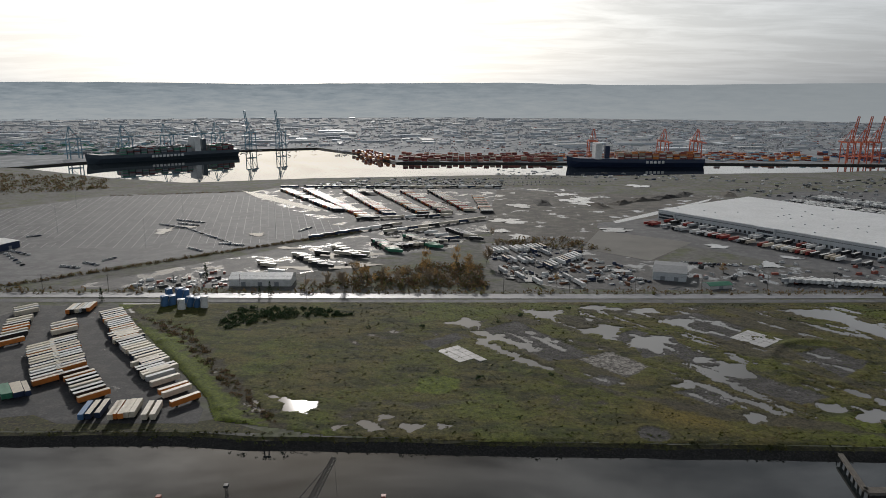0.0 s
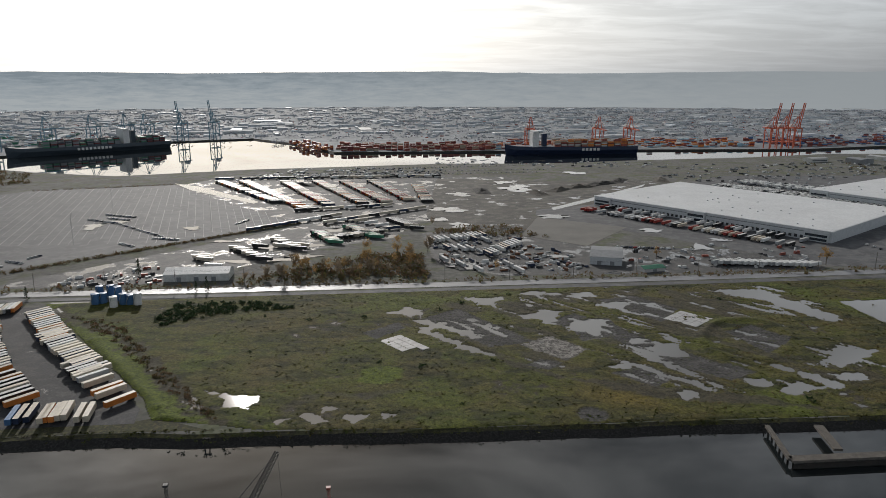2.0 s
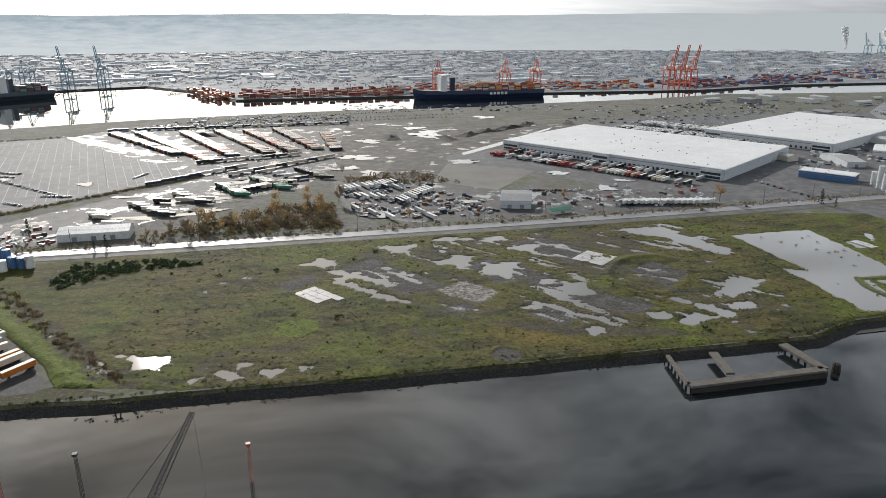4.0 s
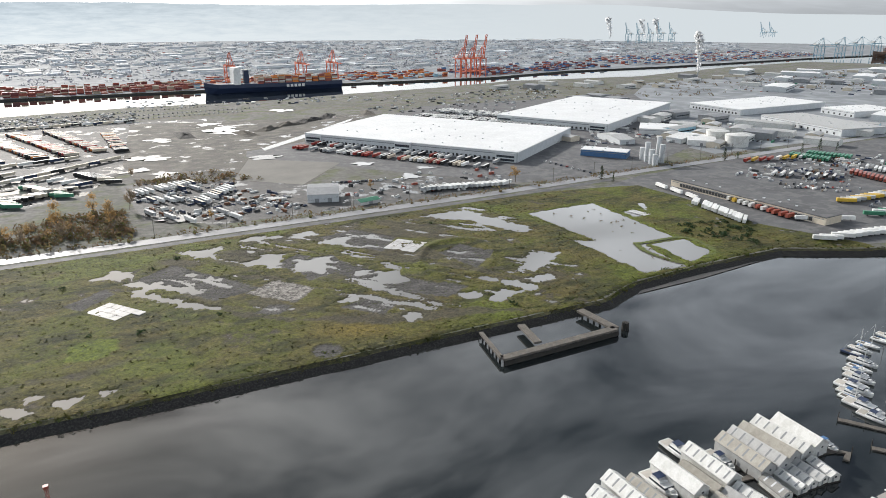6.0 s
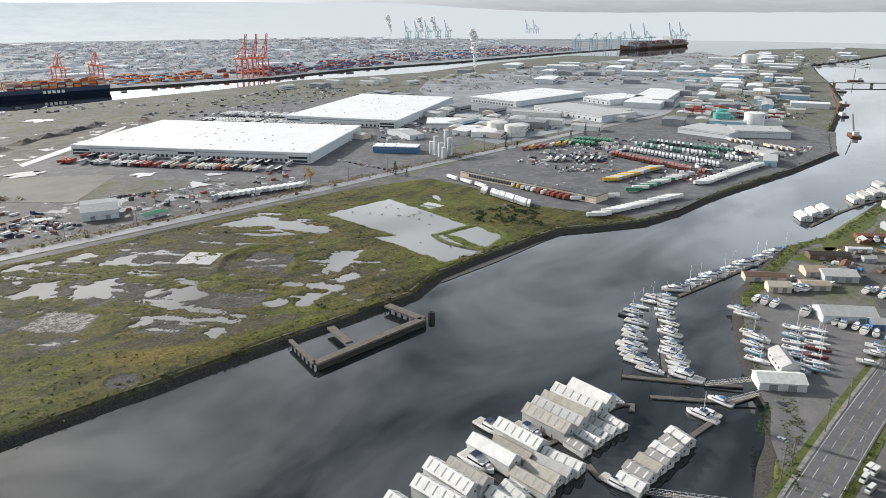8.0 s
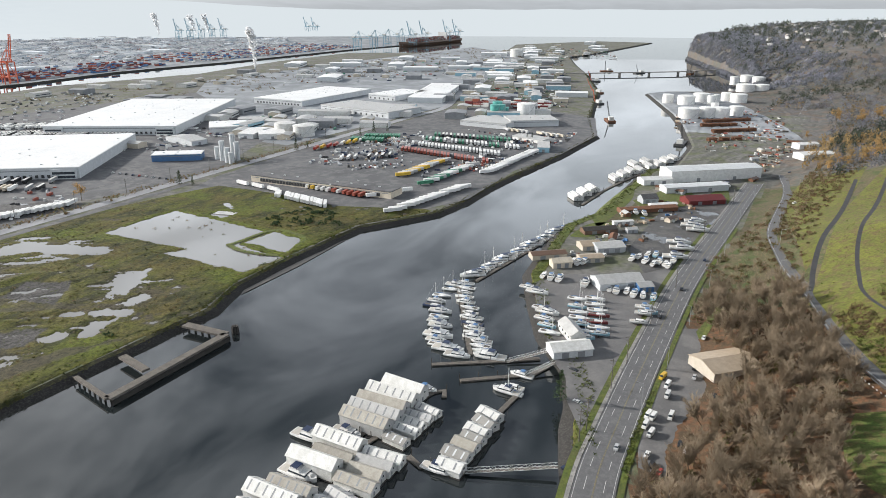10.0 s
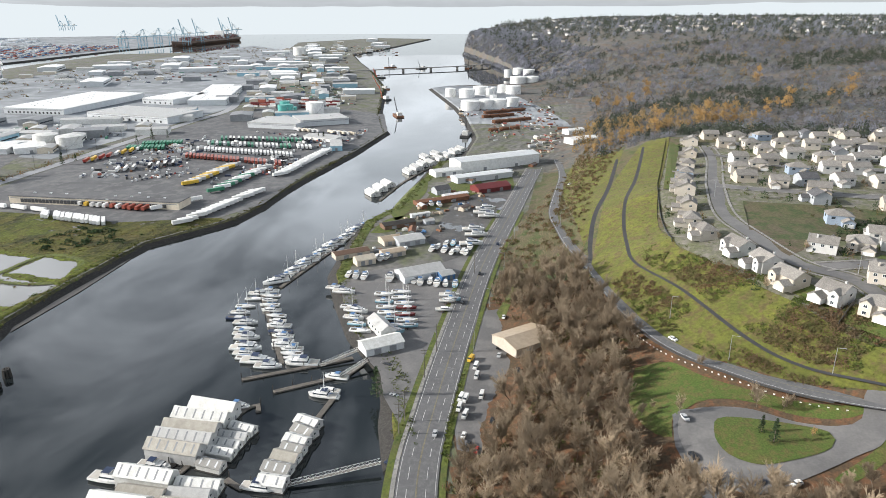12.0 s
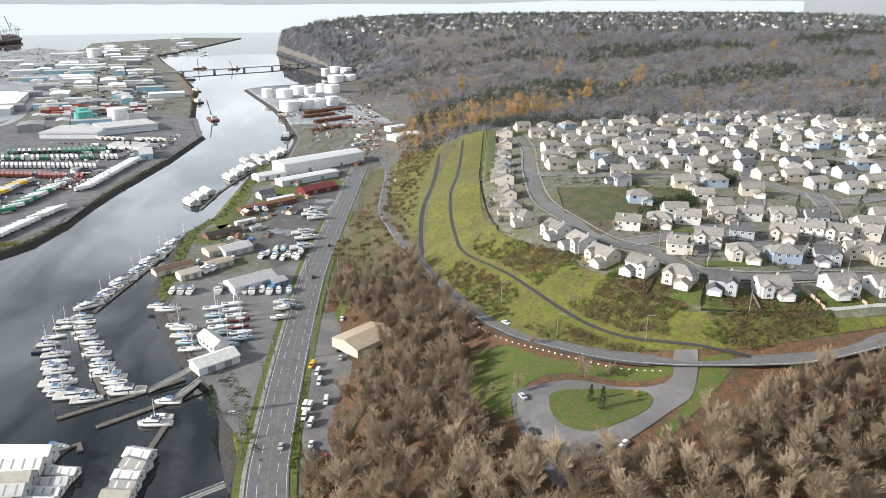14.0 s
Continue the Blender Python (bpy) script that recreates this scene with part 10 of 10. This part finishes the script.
for k, (x, y, h, wide) in enumerate([(1443.5, 1302.0, 95, 26), (3007.5, 3427.4, 110, 40), (3088.0, 3216.8, 100, 36), (3082.9, 3094.3, 105, 38)]):
    t = thing("steam_plume", "white steam plume drifting from a mill stack", "steam")
    pr = random.Random(k)
    bm = bmesh.new()
    for j in range(150):
        f = j / 149
        r = wide * (0.07 + 0.17 * f) * pr.uniform(0.5, 1.0)
        sway = 0.10 * h * math.sin(2.2 * f + k)
        c = Vector((-f * h * 0.22 + sway + pr.gauss(0, wide * (0.06 + 0.13 * f)), pr.gauss(0, wide * (0.06 + 0.13 * f)), 14 + f * h))
        s = bmesh.ops.create_icosphere(bm, subdivisions=1, radius=r, matrix=Matrix.Translation(c))
        for v in s["verts"]:
            v.co += (v.co - c).normalized() * r * 0.35 * noise.noise(v.co * (2.2 / r))
    for f_ in bm.faces:
        f_.smooth = True
    part("plume", bm, M["steam"], t)
    bm = bmesh.new()
    rod(bm, (0, 0, 0), (0, 0, 16), 2.2, 1.6, n=12)
    part("stack", bm, M["wallgrey"], t)
    t.matrix_basis = pose(x, y, LAND)

# ---------------------------------------------------------------- poles, barges, logs, small things
def lamp_post(h, label, arm=2.5):
    t = thing("lamp_post", label, "lamp post", "lamp posts")
    bm = bmesh.new()
    rod(bm, (0, 0, 0), (0, 0, h), 0.16, 0.09, n=6)
    part("pole", bm, M["steel"], t)
    bm = bmesh.new()
    rod(bm, (0, 0, h - 0.1), (arm, 0, h + 0.25), 0.07, n=5)
    part("arm", bm, M["steel"], t)
    bm = bmesh.new()
    box(bm, arm, 0, h + 0.15, 0.9, 0.4, 0.2)
    part("lamp_head", bm, M["grey"], t)
    return t


def power_pole(h, label):
    t = thing("power_pole", label, "power pole", "power poles")
    bm = bmesh.new()
    rod(bm, (0, 0, 0), (0, 0, h), 0.22, 0.15, n=6)
    part("pole", bm, M["wood"], t)
    bm = bmesh.new()
    box(bm, 0, 0, h - 1.1, 0.15, 3.0, 0.18)
    box(bm, 0, 0, h - 2.6, 0.15, 2.4, 0.16)
    part("crossarms", bm, M["wood"], t)
    bm = bmesh.new()
    rod(bm, (0.3, 0.2, h - 4.6), (0.3, 0.2, h - 3.5), 0.28, n=8)
    part("transformer", bm, M["grey"], t)
    return t


lp = [lamp_post(11, "grey steel street lamp beside the road")]
lamp_at = [(0, pose(x, y, z_at(x, y) + 0.2, 0, 0, 100)) for x, y in [(267.8, 45.3), (306.3, 42.0), (360.1, 40.7), (420.9, 38.8), (480.3, 37.4), (569.0, 36.6), (662.0, 33.2)]]
lamp_at += [(0, pose(x, y, z_at(x, y) + 0.2, 0, 0, 250)) for x, y in [(305.3, -47.5), (268.4, -65.9), (253.5, -98.9), (254.2, -141.2), (260.8, -183.2), (433.8, 2.5), (488.0, 5.5), (556.0, 8.7)]]
lamp_at += [(0, pose(x, y, z_at(x, y) + 0.2, 0, 0, 90)) for x, y in [(296.0, -141.4), (283.0, -200.8), (323.3, -128.7), (460.4, -90.8)]]
spread(lp, lamp_at)
tall = [lamp_post(30, "tall lighting mast in the parking lot", 1.5)]
spread(tall, [(0, pose(x, y, LAND)) for x, y in [(-431.6, 767.8), (-302.0, 693.5), (-334.4, 887.0), (-191.0, 783.6), (-497.4, 938.4)]])
poles = [power_pole(15, "timber power pole with crossarms")]
spread(poles, [(0, pose(x, y, z_at(x, y) if y < 230 else LAND, 0, 0, 0 if y > 230 else 8)) for x, y in [(240.4, 61.0), (231.3, 61.2), (276.3, 60.5), (301.9, 59.8), (352.5, 59.1), (410.3, 56.4), (515.1, 55.3), (636.5, 47.8)] + [(x, 531.5 + max(0, (x - 331) * 0.035)) for x in range(-420, 800, 52)]])
t = thing("power_cable", "black overhead cables between timber poles", "cable")
for k in range(-420, 740, 52):
    bm = bmesh.new()
    for o in (-1.2, 1.2):
        y0, y1 = (531.5 + max(0, (v - 331) * 0.035) for v in (k, k + 52))
        mid = (k + 26, (y0 + y1) / 2 + o, LAND + 12.8)
        rod(bm, (k, y0 + o, LAND + 13.9), mid, 0.04, n=3)
        rod(bm, mid, (k + 52, y1 + o, LAND + 13.9), 0.04, n=3)
    part("cable", bm, M["dark"], t)
# barges and dredgers along the waterway
for k, (x, y) in enumerate([(921.3, 139.6), (1069.7, 269.1), (1263.2, 345.2), (1421.4, 392.3), (1648.8, 461.1), (1937.2, 506.5), (1912.6, 413.5), (1956.0, 291.0)]):
    t = thing("work_barge", "rusty work barge with a derrick", "barge", "work barges")
    bm = bmesh.new()
    box(bm, 0, 0, -0.6, 34, 12, 2.8)
    part("hull", bm, M["rust" if k % 2 else "dark"], t)
    bm = bmesh.new()
    box(bm, -8, 0, 2.2, 9, 7, 5)
    part("deckhouse", bm, M["offwhite"], t)
    bm = bmesh.new()
    lattice(bm, (4, 0, 2), (18 - 6 * (k % 3), 4, 24 + 4 * (k % 2)), 0.8, 0.4, 8, 0.16)
    part("derrick", bm, M["crane_red" if 2 <= k <= 4 else "dark"], t)
    t.matrix_basis = pose(x, y, 0, 0, 0, 25 * k)
t = thing("bridge", "low fixed bridge across the waterway", "bridge")
BR = [(1729.3, 570.0), (1926.8, 317.0), (2032.6, 240.7)]
bm = bmesh.new()
ribbon(bm, BR, 9, 8)
ext = bmesh.ops.extrude_face_region(bm, geom=bm.faces[:])
for v in ext["geom"]:
    if isinstance(v, bmesh.types.BMVert):
        v.co.z -= 1.8
part("deck", bm, M["concrete"], t)
for k in range(9):
    bm = bmesh.new()
    f = k / 8 * (len(BR) - 1.001)
    i = int(f)
    box(bm, BR[i][0] + (BR[i + 1][0] - BR[i][0]) * (f - i), BR[i][1] + (BR[i + 1][1] - BR[i][1]) * (f - i), -2, 2, 6, 8.5)
    part("pier", bm, M["concrete"], t)
# log decks beside the tank farm
for k, ln in enumerate(((1087.6, 136.6, 1139.2, 78.0), (1047.0, 135.2, 1080.2, 89.7), (1000.8, 113.2, 1044.8, 62.6), (929.3, 111.6, 961.7, 71.2))):
    t = thing("log_pile", "long pile of red-brown logs", "log pile", "log piles")
    bm = bmesh.new()
    n_ = int(math.dist(ln[:2], ln[2:]) / 13)
    lg = random.Random(k)
    a = math.atan2(ln[3] - ln[1], ln[2] - ln[0])
    for j in range(n_):
        for q in range(5):
            for lv in range(4):
                x, y = ln[0] + (ln[2] - ln[0]) * (j + 0.5) / n_, ln[1] + (ln[3] - ln[1]) * (j + 0.5) / n_
                o = (q - 2) * 1.5 + lg.uniform(-0.3, 0.3)
                p = Vector((x - math.sin(a) * o, y + math.cos(a) * o, 4.6 + lv * 1.2))
                d_ = Vector((math.cos(a), math.sin(a), 0)) * (6 + lg.uniform(-0.6, 0.3))
                rod(bm, p - d_, p + d_, 0.6, n=5)
    tagged(part("log_stack", bm, M["rust"], t), "", "", "", "stuff")
# yard clutter on the shore strip: tarps, crates, drums
for k, (x, y) in enumerate(in_poly([(401.2, 120.9), (452.4, 107.6), (518.4, 79.3), (612.4, 65.2), (632.8, 98.6), (572.7, 122.4), (508.6, 130.5), (453.9, 141.1)], 70)):
    t = thing("crate", "weathered crate or covered load in the yard", "crate", "yard clutter")
    bm = bmesh.new()
    box(bm, 0, 0, 0, 1.5 + (k % 4), 1.2 + (k % 3) * 0.6, 0.9 + (k % 5) * 0.25, 0, 0.9)
    part("load", bm, M[("blue", "rust", "offwhite", "grey", "wood", "tan")[k % 6]], t)
    t.matrix_basis = pose(x, y, z_at(x, y) + 0.3, 0, 0, k * 33)
stuff("shore_weeds", [tuft_mesh("shoreweed", 26, 1.3, 0.7, 330 + k, 0.3) for k in range(4)], [(x, shore_y(x) - fr.uniform(6, 15), z_at(x, shore_y(x) - 10) - 0.3, fr.uniform(0.5, 1.3), 0) for x in np.arange(226, 760, 0.8)] + [(x, y, z_at(x, y), fr.uniform(0.4, 1.0), 0) for x, y in in_poly([(274.3, 43.9), (289.2, 43.1), (244.1, 41.4), (215.7, 39.0), (222.4, 41.8), (244.2, 43.6)], 140)], M["lush"], "yellow-green weeds and verge grass by the shore")

# rough grass along the shore and round the work yards
for pts in ([(529.5, 141.7), (593.2, 150.2), (658.1, 141.5), (611.5, 128.5), (548.1, 128.9), (513.0, 131.7)], [(601.5, 126.3), (661.5, 103.4), (649.7, 82.9), (602.0, 83.5), (573.9, 108.0)], [(477.9, 144.2), (513.0, 140.9), (526.5, 125.9), (504.9, 118.4), (482.1, 132.3)], [(618.1, 78.4), (686.1, 60.7), (627.6, 51.1), (584.2, 61.7)],
            [(434.8, 61.5), (473.3, 47.2), (458.8, 46.2), (425.0, 58.1)], [(353.7, 36.3), (393.3, 29.9), (385.1, 28.1), (344.2, 31.5)], [(287.9, 34.8), (316.2, 34.1), (315.9, 31.3), (286.9, 31.3)]):
    drape("verge", curve([*pts, pts[0]], 3)[:-1], 0.16, M["lush"], "rough yellow-green grass beside the yards", 4.0)
bm = bmesh.new()
edge_x = np.arange(224, 760, 4.0)
edge = [(float(x), float(shore_y(x)) - 10.5 + 1.5 * noise.noise((float(x) * 0.1, 0, 0))) for x in edge_x]
ribbon(bm, edge, 6.5, 0, [z_at(x, y) + 0.14 for x, y in edge])
setting("bank_grass", bm, M["lush"], "strip of yellow-green grass along the bank")
stuff("bank_shrubs", [tuft_mesh("bank", 26, 1.0, 0.8, 330 + k, 0.26) for k in range(4)], [(x + br.uniform(-2, 2), y + br.uniform(-1, 4), z_at(x, y) - 0.6, br.uniform(0.5, 1.3), br.uniform(0, 6)) for x, y in edge for _ in range(3)], M["lush"], "low green shrubs on the rocky bank")
rim = []
for p, q in zip(WEST_BANK[1:21], WEST_BANK[2:22]):
    d_ = math.dist(p, q)
    for k in range(int(d_ * 0.9)):
        u, o = br.random(), br.uniform(3.5, 9.5)
        rim.append((p[0] + (q[0] - p[0]) * u - (q[1] - p[1]) / d_ * o, p[1] + (q[1] - p[1]) * u + (q[0] - p[0]) / d_ * o, LAND * min(1, o / 7) - 0.15, br.uniform(0.5, 1.3), br.uniform(0, 6)))
stuff("bank_shrubs", [tuft_mesh("rim", 16, 1.0, 0.6, 340 + k, 0.3) for k in range(5)], rim, M["grass"], "rough grass and weeds hanging over the bank")
